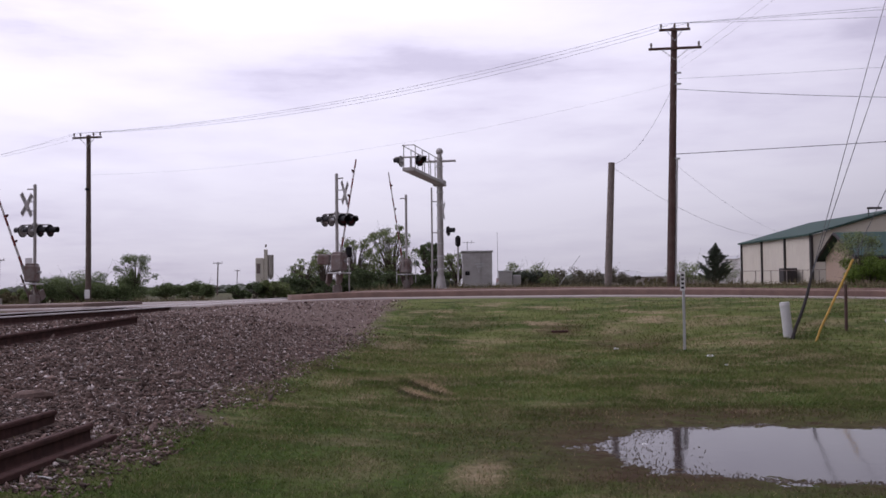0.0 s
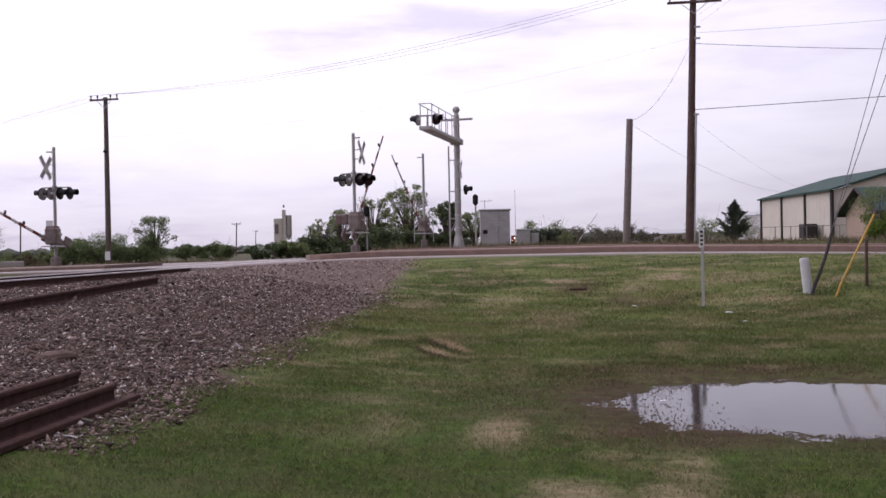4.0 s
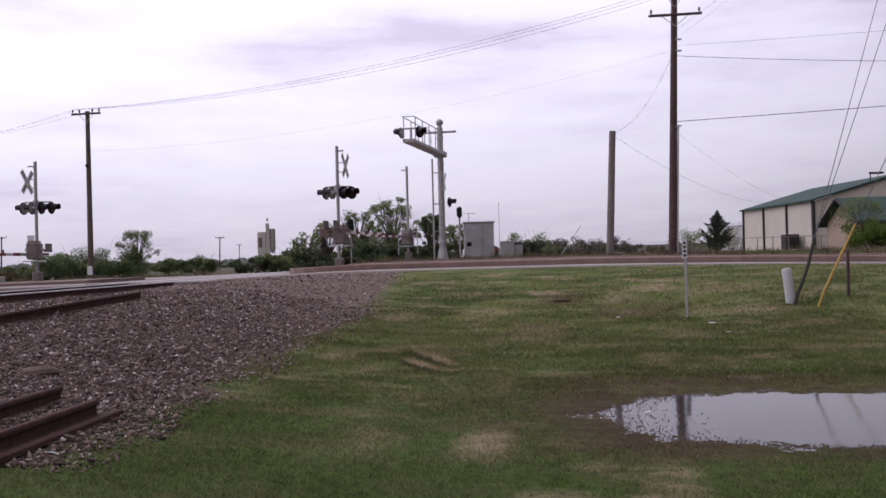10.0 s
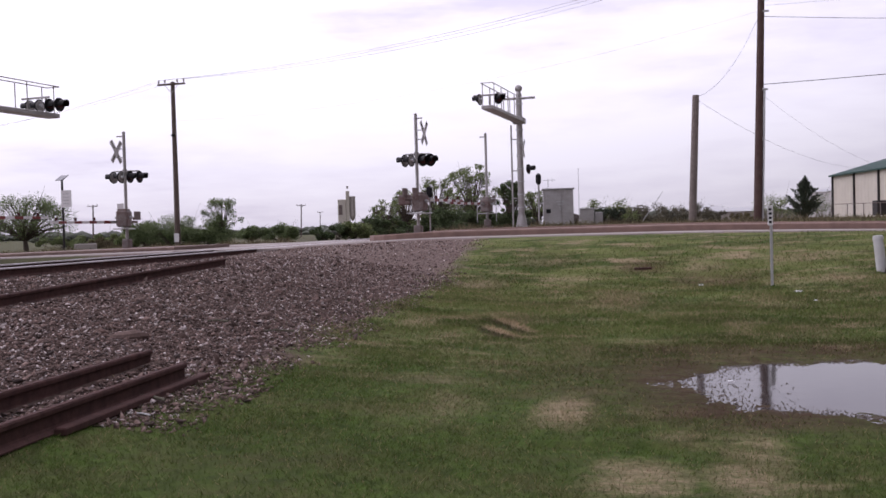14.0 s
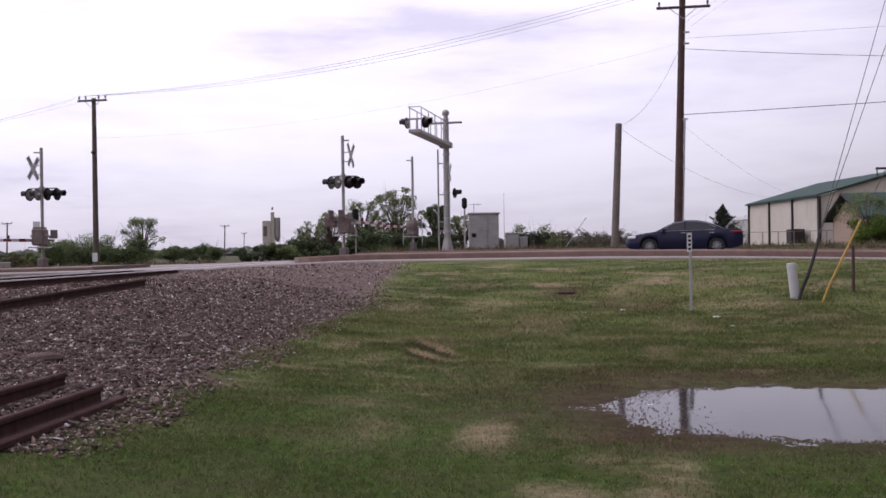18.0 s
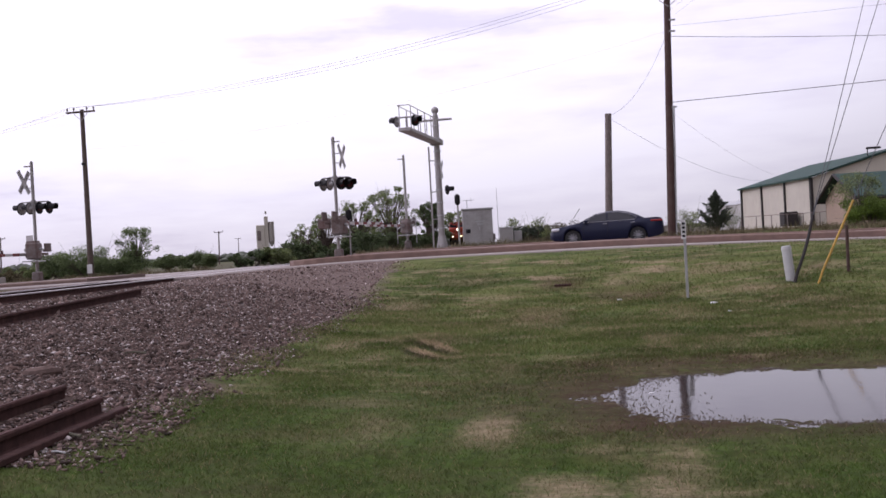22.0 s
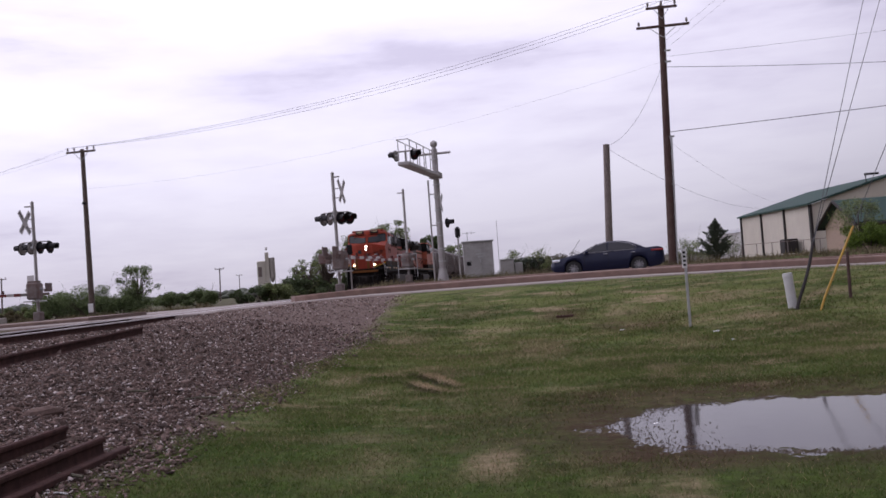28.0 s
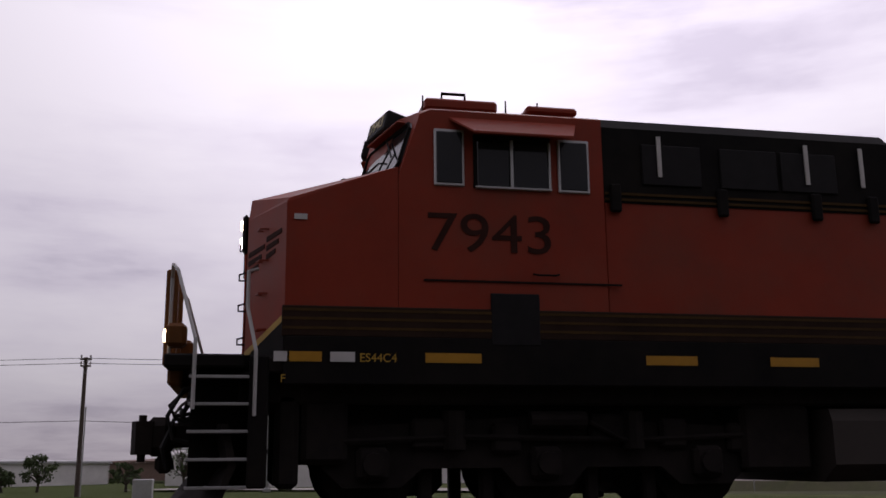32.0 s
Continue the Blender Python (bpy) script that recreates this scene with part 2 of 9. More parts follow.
def ground_material(name="grass_and_gravel", blade=False):
    """Mown grass with dry straw patches, bare damp soil, and crushed stone towards the track; the blades take the lawn's colours alone."""
    m = bpy.data.materials.new(name)
    m.use_nodes = True
    nt = m.node_tree
    N, L = nt.nodes.new, nt.links.new
    b = nt.nodes["Principled BSDF"]
    b.inputs["Roughness"].default_value = 0.95
    b.inputs["Specular IOR Level"].default_value = 0.05
    geo = N("ShaderNodeNewGeometry")
    P = geo.outputs["Position"]

    def noise_tex(scale, detail=5, rough=0.6, stretch=None):
        n = N("ShaderNodeTexNoise")
        n.inputs["Scale"].default_value, n.inputs["Detail"].default_value, n.inputs["Roughness"].default_value = scale, detail, rough
        if stretch:
            mp = N("ShaderNodeMapping"); mp.inputs["Scale"].default_value = stretch
            L(P, mp.inputs[0]); L(mp.outputs[0], n.inputs["Vector"])
        else:
            L(P, n.inputs["Vector"])
        return n.outputs[0]

    def rng(src, a, c, lo=0.0, hi=1.0):
        r = N("ShaderNodeMapRange"); r.clamp = True
        r.inputs["From Min"].default_value, r.inputs["From Max"].default_value = a, c
        r.inputs["To Min"].default_value, r.inputs["To Max"].default_value = lo, hi
        L(src, r.inputs[0])
        return r.outputs[0]

    def mixc(f, a, c):
        x = N("ShaderNodeMixRGB")
        L(f, x.inputs[0])
        for i, v in ((1, a), (2, c)):
            if isinstance(v, tuple):
                x.inputs[i].default_value = (*v, 1)
            else:
                L(v, x.inputs[i])
        return x.outputs[0]

    def math2(op, a, c):
        x = N("ShaderNodeMath"); x.operation = op
        for i, v in ((0, a), (1, c)):
            if isinstance(v, (int, float)):
                x.inputs[i].default_value = v
            else:
                L(v, x.inputs[i])
        return x.outputs[0]

    sx = N("ShaderNodeSeparateXYZ"); L(P, sx.inputs[0])
    green = mixc(rng(noise_tex(0.45, 4), 0.35, 0.65), (0.056, 0.086, 0.019), (0.080, 0.126, 0.027))
    green = mixc(rng(noise_tex(9, 5), 0.35, 0.7), green, (0.036, 0.050, 0.016))
    green = mixc(rng(noise_tex(1.7, 6, 0.7), 0.42, 0.66, 0, 0.65), green, (0.088, 0.084, 0.036))
    # lighter yellow-green painted in with distance, for blade tips seen side-on
    green = mixc(math2("MULTIPLY", rng(sx.outputs[1], 9, 17), rng(noise_tex(0.85, 6, 0.68, (0.55, 1.1, 1)), 0.44, 0.57, 0.0, 0.85)), green, (0.130, 0.148, 0.050))
    straw = mixc(rng(noise_tex(30, 4), 0.3, 0.7), (0.37, 0.29, 0.185), (0.20, 0.152, 0.096))
    straw = mixc(rng(noise_tex(11, 5, 0.75), 0.50, 0.64, 0.0, 0.45), straw, (0.085, 0.085, 0.034))
    dry = rng(math2("ADD", noise_tex(0.75, 6, 0.62, (0.6, 1.35, 1)), math2("MULTIPLY", noise_tex(7, 4), 0.20)), 0.70, 0.84)
    # worn patches and the sunlit slope, broken up by tufts
    broken = rng(noise_tex(3.2, 6, 0.75, (0.7, 1.5, 1)), 0.38, 0.58, 0.30, 1.0)
    warp = math2("ADD", math2("MULTIPLY", math2("SUBTRACT", noise_tex(2.6, 6, 0.7), 0.5), 1.5), math2("MULTIPLY", math2("SUBTRACT", noise_tex(13, 4, 0.7), 0.5), 1.3))
    def spot(cx, cy, ax, ay, strength):
        mp = N("ShaderNodeMapping"); mp.vector_type = "TEXTURE"
        mp.inputs["Location"].default_value, mp.inputs["Scale"].default_value = (cx, cy, 0), (ax, ay, 1000)
        L(P, mp.inputs[0])
        q = N("ShaderNodeVectorMath"); q.operation = "LENGTH"; L(mp.outputs[0], q.inputs[0])
        return math2("MULTIPLY", math2("MULTIPLY", rng(math2("ADD", q.outputs["Value"], warp), 1.5, 0.5), broken), strength)
    dry = math2("MULTIPLY", dry, math2("MAXIMUM", rng(sx.outputs[0], -1.6, -1.0), rng(sx.outputs[1], 8.0, 9.5)))
    for row in BARE_AND_SUNLIT:
        dry = math2("MAXIMUM", dry, spot(*row))
    streak = rng(noise_tex(1.3, 6, 0.70, (0.5, 1.5, 1)), 0.51, 0.60, 0, 1.0)
    streak = math2("MULTIPLY", streak, rng(noise_tex(0.8, 5, 0.7), 0.36, 0.60, 0.1, 1.0))
    dry = math2("MAXIMUM", dry, math2("MULTIPLY", math2("MULTIPLY", streak, rng(sx.outputs[1], 7, 15)), rng(sx.outputs[0], -12, -9)))
    lawn = mixc(math2("MULTIPLY", dry, 0.86), green, straw)
    for cx, cy, ax, ay, turn in RUTS:
        # rut shadow painted as a dark ellipse offset under the pale straw
        for k, (grow, colour) in enumerate(((1.6, (0.040, 0.032, 0.020)), (1.0, (0.30, 0.225, 0.14)))):
            mp = N("ShaderNodeMapping"); mp.vector_type = "TEXTURE"
            mp.inputs["Location"].default_value, mp.inputs["Rotation"].default_value, mp.inputs["Scale"].default_value = (cx - 0.06 * (1 - k), cy - 0.16 * (1 - k), 0), (0, 0, radians(turn)), (ax * 1.1, ay * grow, 1000)
            L(P, mp.inputs[0])
            q = N("ShaderNodeVectorMath"); q.operation = "LENGTH"; L(mp.outputs[0], q.inputs[0])
            lawn = mixc(rng(math2("ADD", q.outputs["Value"], math2("MULTIPLY", warp, 0.3)), 1.15, 0.6, 0, 0.85), lawn, colour)
    soil = rng(noise_tex(0.33, 5, 0.65, (1, 1.8, 1)), 0.58, 0.72)
    lawn = mixc(math2("MULTIPLY", soil, 0.45), lawn, (0.075, 0.055, 0.034))
    for row in SOIL_AND_HOLLOW:
        lawn = mixc(spot(*row), lawn, (0.085, 0.052, 0.036))
    # rough dry pasture beyond the road
    lawn = mixc(math2("MULTIPLY", math2("MULTIPLY", rng(sx.outputs[1], 50, 58), rng(sx.outputs[0], -70, -45)), rng(noise_tex(0.4, 5, 0.7), 0.3, 0.6, 0.5, 0.95)), lawn, (0.125, 0.100, 0.062))
    lawn = mixc(math2("MULTIPLY", math2("MULTIPLY", rng(sx.outputs[0], -16.0, -18.0), rng(sx.outputs[1], 18, 24)), rng(noise_tex(0.4, 6, 0.75), 0.3, 0.62, 0.6, 1.0)), lawn, (0.092, 0.088, 0.056))
    # wet dark rim round the puddle
    d1 = N("ShaderNodeVectorMath"); d1.operation = "SUBTRACT"; d1.inputs[1].default_value = (2.95, 10.0, -1.1)
    L(P, d1.inputs[0])
    d2 = N("ShaderNodeVectorMath"); d2.operation = "MULTIPLY"; d2.inputs[1].default_value = (0.42, 0.56, 0)
    L(d1.outputs[0], d2.inputs[0])
    ln = N("ShaderNodeVectorMath"); ln.operation = "LENGTH"; L(d2.outputs[0], ln.inputs[0])
    wet = rng(math2("ADD", ln.outputs["Value"], math2("MULTIPLY", noise_tex(1.6, 5, 0.7), 0.9)), 2.2, 1.40)
    lawn = mixc(math2("MULTIPLY", wet, rng(noise_tex(4.5, 5, 0.7), 0.36, 0.6, 0.35, 0.92)), lawn, (0.052, 0.034, 0.022))
    if blade:
        inf = N("ShaderNodeNewGeometry")
        mu = N("ShaderNodeMixRGB"); mu.blend_type = "MULTIPLY"; mu.inputs[0].default_value = 1
        # single dry blades among the green, green ones among the dry
        one = N("ShaderNodeTexWhiteNoise"); one.noise_dimensions = "1D"
        L(inf.outputs["Random Per Island"], one.inputs["W"])
        lawn = mixc(rng(one.outputs["Value"], 0.88, 0.91, 0, 0.7), lawn, (0.25, 0.20, 0.115))
        lawn = mixc(rng(one.outputs["Value"], 0.30, 0.26, 0, 0.7), lawn, (0.070, 0.100, 0.026))
        L(lawn, mu.inputs[1]); L(rng(inf.outputs["Random Per Island"], 0, 1, 0.88, 1.48), mu.inputs[2])
        L(mu.outputs[0], b.inputs["Base Color"])
        tr = N("ShaderNodeBsdfTranslucent"); ms = N("ShaderNodeMixShader"); ms.inputs[0].default_value = 0.45
        L(mu.outputs[0], tr.inputs["Color"]); L(b.outputs[0], ms.inputs[1]); L(tr.outputs[0], ms.inputs[2])
        L(ms.outputs[0], nt.nodes["Material Output"].inputs["Surface"])
        return m
    # crushed stone
    vor = N("ShaderNodeTexVoronoi"); vor.inputs["Scale"].default_value = 24; L(P, vor.inputs["Vector"])
    stone = mixc(rng(vor.outputs["Color"], 0.2, 0.9), (0.060, 0.042, 0.034), (0.135, 0.097, 0.080))
    vor2 = N("ShaderNodeTexVoronoi"); vor2.inputs["Scale"].default_value = 17; L(P, vor2.inputs["Vector"])
    spark = rng(vor2.outputs["Color"], 0.82, 0.9)
    stone = mixc(math2("MULTIPLY", spark, 0.45), stone, (0.30, 0.27, 0.27))
    stone = mixc(rng(noise_tex(0.5, 4), 0.5, 0.7, 0, 0.6), stone, (0.095, 0.070, 0.060))
    dust = rng(math2("ADD", sx.outputs[1], math2("MULTIPLY", noise_tex(0.5, 5, 0.65), 7.0)), 20.5, 26.0, 0, 0.8)
    stone = mixc(dust, stone, mixc(rng(noise_tex(5, 5), 0.35, 0.7), (0.135, 0.098, 0.084), (0.205, 0.158, 0.140)))
    edge = math2("ADD", sx.outputs[0], math2("MULTIPLY", math2("SUBTRACT", noise_tex(0.9, 6, 0.7), 0.5), 2.2))
    edge = math2("ADD", edge, math2("MULTIPLY", rng(sx.outputs[1], 8.0, 6.5, 0, 0.8), rng(sx.outputs[0], -6.0, -5.0)))
    gravel = rng(edge, -3.45, -4.05)
    # the gravel stops beyond the track bed on the far side
    far_side = rng(edge, -17.4, -16.4)
    gravel = math2("MULTIPLY", gravel, far_side)
    col = mixc(gravel, lawn, stone)
    L(col, b.inputs["Base Color"])
    h1 = N("ShaderNodeMixRGB"); L(gravel, h1.inputs[0])
    L(noise_tex(60, 3), h1.inputs[1]); L(vor.outputs["Distance"], h1.inputs[2])
    bp = N("ShaderNodeBump"); bp.inputs["Strength"].default_value, bp.inputs["Distance"].default_value = 0.7, 0.03
    L(h1.outputs[0], bp.inputs["Height"]); L(bp.outputs[0], b.inputs["Normal"])
    return m


M = dict(
    ground=ground_material(),
    concrete=mat("road_concrete", (0.27, 0.232, 0.212), 0.9, vary=0.10, scale=3, bump=0.3, dirt=(0.21, 0.17, 0.15), dscale=0.5),
    redkerb=mat("red_mud_kerb", (0.215, 0.140, 0.112), 0.9, vary=0.15, scale=4, bump=0.3, dirt=(0.15, 0.10, 0.08), dscale=1.3, damount=0.7),
    mudkerb=mat("muddy_kerb", (0.20, 0.140, 0.115), 0.9, vary=0.18, scale=4, bump=0.3, dirt=(0.11, 0.075, 0.06), dscale=1.1, damount=0.7),
    asphalt=mat("asphalt", (0.10, 0.095, 0.095), 0.9, vary=0.15, scale=8, bump=0.3),
    pavement=mat("pale_pavement", (0.34, 0.31, 0.28), 0.9, vary=0.1, scale=2, dirt=(0.22, 0.19, 0.16)),
    railside=mat("rusty_rail", (0.070, 0.037, 0.032), 0.85, vary=0.35, scale=9, bump=0.25, dirt=(0.034, 0.022, 0.020), dscale=4, spec=0.08),
    railtop=mat("polished_rail_head", (0.46, 0.43, 0.43), 0.33, 0.9, vary=0.12),
    tie=mat("old_tie", (0.075, 0.06, 0.05), 0.9, vary=0.3, scale=12, bump=0.4, rnd=0.25),
    grass=ground_material("grass_blades", True),
    stone=mat("crushed_stone", (0.130, 0.090, 0.076), 0.9, vary=0.25, scale=20, island=0.75, spec=0.2),
    palestone=mat("pale_stone", (0.45, 0.39, 0.365), 0.9, vary=0.2, scale=20, island=0.4),
    wood=mat("weathered_pole", (0.115, 0.085, 0.07), 0.9, vary=0.25, scale=5, bump=0.3, dirt=(0.055, 0.04, 0.035), dscale=3),
    redwood=mat("creosoted_pole", (0.060, 0.030, 0.024), 0.85, vary=0.3, scale=5, bump=0.3, dirt=(0.11, 0.08, 0.065), dscale=2),
    greywood=mat("grey_pole", (0.17, 0.14, 0.125), 0.9, vary=0.25, scale=5, bump=0.3),
    alum=mat("aluminium_mast", (0.36, 0.345, 0.33), 0.5, 0.35, vary=0.12, scale=5, dirt=(0.16, 0.14, 0.13), dscale=2.5),
    galv=mat("galvanised_steel", (0.40, 0.40, 0.40), 0.5, 0.5, vary=0.12, scale=7),
    black=mat("black_paint", (0.012, 0.011, 0.012), 0.6, vary=0.3, scale=6, spec=0.18),
    lens=mat("red_lens", (0.055, 0.012, 0.012), 0.25, vary=0.1),
    white=mat("white_sheeting", (0.62, 0.61, 0.60), 0.6, vary=0.06, scale=6, dirt=(0.40, 0.37, 0.35)),
    red=mat("red_sheeting", (0.17, 0.030, 0.028), 0.6, vary=0.1),
    rustbox=mat("rust_stained_case", (0.185, 0.160, 0.148), 0.75, vary=0.15, scale=4, dirt=(0.10, 0.040, 0.028), dscale=2.6, damount=0.9),
    hut=mat("signal_hut_aluminium", (0.36, 0.35, 0.34), 0.6, 0.2, vary=0.10, scale=3, dirt=(0.18, 0.165, 0.155), dscale=1.6),
    wire=mat("wire", (0.03, 0.03, 0.032), 0.6),
    yellow=mat("yellow_guard", (0.40, 0.235, 0.025), 0.6, vary=0.12, dirt=(0.28, 0.17, 0.05)),
    pvc=mat("white_pvc", (0.46, 0.46, 0.45), 0.5, vary=0.06, dirt=(0.33, 0.31, 0.29)),
    cream=mat("cream_metal_siding", (0.50, 0.46, 0.385), 0.6, vary=0.04, scale=1.5, dirt=(0.40, 0.36, 0.30), dscale=0.4),
    trim=mat("dark_trim", (0.030, 0.026, 0.025), 0.7, spec=0.2),
    greenroof=mat("green_metal_roof", (0.030, 0.060, 0.050), 0.75, 0.0, vary=0.14, scale=2, spec=0.15),
    brick=mat("tan_brick", (0.30, 0.22, 0.165), 0.9, vary=0.2, scale=10, bump=0.3),
    siding=mat("pale_metal_wall", (0.74, 0.72, 0.70), 0.6, vary=0.05, scale=1, dirt=(0.50, 0.48, 0.46), dscale=0.3),
    glass=mat("dark_glass", (0.02, 0.022, 0.025), 0.08, vary=0.05),
    bark=mat("bark", (0.075, 0.058, 0.045), 0.95, vary=0.3, scale=8, bump=0.4),
    leaf=mat("spring_leaves", (0.150, 0.185, 0.070), 0.7, vary=0.3, scale=2, island=0.45, through_light=0.35),
    leafsoft=mat("olive_spring_leaves", (0.130, 0.170, 0.070), 0.75, vary=0.3, scale=2, island=0.45, through_light=0.4),
    leafdark=mat("dark_leaves", (0.075, 0.105, 0.042), 0.75, vary=0.3, scale=2, island=0.45, through_light=0.3),
    leafbright=mat("bright_shrub_leaves", (0.115, 0.175, 0.022), 0.75, vary=0.3, scale=2, island=0.5, through_light=0.25),
    cedar=mat("cedar_needles", (0.046, 0.060, 0.036), 0.8, vary=0.3, scale=4, island=0.4),
    brush=mat("bare_brush", (0.105, 0.095, 0.062), 0.9, vary=0.3, scale=3, island=0.4),
    farwood=mat("distant_woods", (0.075, 0.085, 0.060), 0.95, vary=0.3, scale=0.05, island=0.3),
    # train
    orange=mat("orange_paint", (0.28, 0.038, 0.018), 0.52, vary=0.12, scale=1.2, spec=0.19, dirt=(0.17, 0.060, 0.038), dscale=0.9, damount=0.45),
    dimyellow=mat("worn_stripe", (0.075, 0.042, 0.014), 0.7, vary=0.2, spec=0.1, dirt=(0.035, 0.022, 0.012), dscale=1.2),
    tyellow=mat("stripe_yellow", (0.55, 0.33, 0.035), 0.5, vary=0.1, dirt=(0.25, 0.15, 0.03), dscale=1.5),
    tblack=mat("loco_black", (0.009, 0.008, 0.008), 0.65, vary=0.3, scale=3, dirt=(0.022, 0.018, 0.015), dscale=1.2, spec=0.08),
    grime=mat("grimy_underframe", (0.017, 0.014, 0.013), 0.8, vary=0.35, scale=3, bump=0.2, dirt=(0.036, 0.029, 0.025), dscale=1.4, spec=0.15),
    tank=mat("dusty_fuel_tank", (0.038, 0.030, 0.025), 0.8, vary=0.25, scale=1.5, dirt=(0.045, 0.037, 0.032)),
    ochre=mat("ochre_worn_paint", (0.16, 0.060, 0.015), 0.65, vary=0.2, scale=3, dirt=(0.10, 0.06, 0.03), dscale=2.2, spec=0.15),
    sootband=mat("sooty_lower_band", (0.030, 0.017, 0.012), 0.75, vary=0.3, scale=2, spec=0.08, dirt=(0.050, 0.030, 0.020), dscale=1.4),
    numberink=mat("faded_number_paint", (0.046, 0.019, 0.015), 0.7, vary=0.25, scale=5, spec=0.05),
    fadedmark=mat("faded_pale_mark", (0.40, 0.25, 0.20), 0.7, vary=0.2, scale=3, dirt=(0.22, 0.08, 0.05), dscale=2, damount=0.8),
    boardtext=mat("cream_number", (0.62, 0.54, 0.30), 0.6, vary=0.05),
    weed=mat("dry_weeds", (0.125, 0.105, 0.055), 0.9, vary=0.3, scale=1.5, island=0.5, through_light=0.25),
    silver=mat("silver_trim", (0.55, 0.55, 0.55), 0.35, 0.6, vary=0.05),
    handrail=mat("white_handrail", (0.45, 0.44, 0.43), 0.5, vary=0.05),
    lightorange=mat("dusty_orange", (0.38, 0.075, 0.03), 0.55, vary=0.12, scale=1, dirt=(0.36, 0.20, 0.14), dscale=0.8, damount=0.7),
    hopper=mat("grey_hopper", (0.145, 0.122, 0.112), 0.65, vary=0.12, scale=1.2, dirt=(0.12, 0.095, 0.085), dscale=0.7, damount=0.7),
    lamp=mat("lit_lamp", (1, 0.9, 0.75), 0.3, emit=(1.0, 0.80, 0.58), estr=40.0),
    lampdim=mat("lit_ditch_lamp", (1, 0.9, 0.75), 0.3, emit=(1.0, 0.70, 0.42), estr=12.0),
    amber=mat("amber_reflector", (0.46, 0.23, 0.015), 0.35, vary=0.08),
    navy=mat("navy_car_paint", (0.003, 0.0055, 0.026), 0.4, 0.0, vary=0.1, coat=0.12, spec=0.25),
    tyre=mat("tyre_rubber", (0.018, 0.018, 0.018), 0.85, vary=0.2),
    rim=mat("alloy_rim", (0.30, 0.30, 0.31), 0.4, 0.7),
    tail=mat("tail_lamp", (0.20, 0.01, 0.01), 0.25, vary=0.1),
    headlamp=mat("clear_head_lamp", (0.75, 0.77, 0.8), 0.15, vary=0.03),
    carwhite=mat("white_car_paint", (0.62, 0.62, 0.62), 0.3, coat=0.6),
    cardark=mat("dark_car_paint", (0.03, 0.028, 0.03), 0.3, coat=0.6),
    green_sign=mat("green_sign", (0.03, 0.26, 0.16), 0.5),
    hydrant=mat("hydrant_red", (0.35, 0.03, 0.025), 0.5),
    sigyellow=mat("signal_yellow", (0.40, 0.20, 0.02), 0.5, vary=0.1),
    litter=mat("white_litter", (0.7, 0.7, 0.7), 0.6, vary=0.03),
)


def water_material():
    m = bpy.data.materials.new("puddle_water")
    m.use_nodes = True
    nt = m.node_tree
    N, L = nt.nodes.new, nt.links.new
    b = nt.nodes["Principled BSDF"]
    b.inputs["Base Color"].default_value = (0.035, 0.030, 0.028, 1)
    b.inputs["Roughness"].default_value = 0.06
    b.inputs["IOR"].default_value = 1.33
    b.inputs["Specular IOR Level"].default_value = 0.27
    co = N("ShaderNodeTexCoord")
    n = N("ShaderNodeTexNoise"); n.inputs["Scale"].default_value = 5; n.inputs["Detail"].default_value = 3
    L(co.outputs["Object"], n.inputs["Vector"])
    bp = N("ShaderNodeBump"); bp.inputs["Strength"].default_value, bp.inputs["Distance"].default_value = 0.10, 0.01
    L(n.outputs[0], bp.inputs["Height"]); L(bp.outputs[0], b.inputs["Normal"])
    return m


M["water"] = water_material()


# ---- mesh helpers ----
def part(name, bm, material, parent=None, label="", smooth=False):
    me = bpy.data.meshes.new(name)
    bm.to_mesh(me)
    bm.free()
    me.materials.append(M[material])
    if smooth:
        for p in me.polygons:
            p.use_smooth = True
        me.set_sharp_from_angle(angle=radians(40))
    ob = new(name, me)
    if parent is not None:
        ob.parent = parent
    if label:
        ob["label"] = label
    return ob


def raw(name, verts, faces, material, parent=None, label=""):
    me = bpy.data.meshes.new(name)
    me.from_pydata(verts, [], faces)
    me.materials.append(M[material])
    ob = new(name, me)
    if parent is not None:
        ob.parent = parent
    if label:
        ob["label"] = label
    return ob


def thing(name, label, category, m=None, group="", kind=""):
    ob = new(name)
    ob.empty_display_size = 0.2
    if m is not None:
        ob.matrix_basis = m
    return tagged(ob, label, category, group, kind)


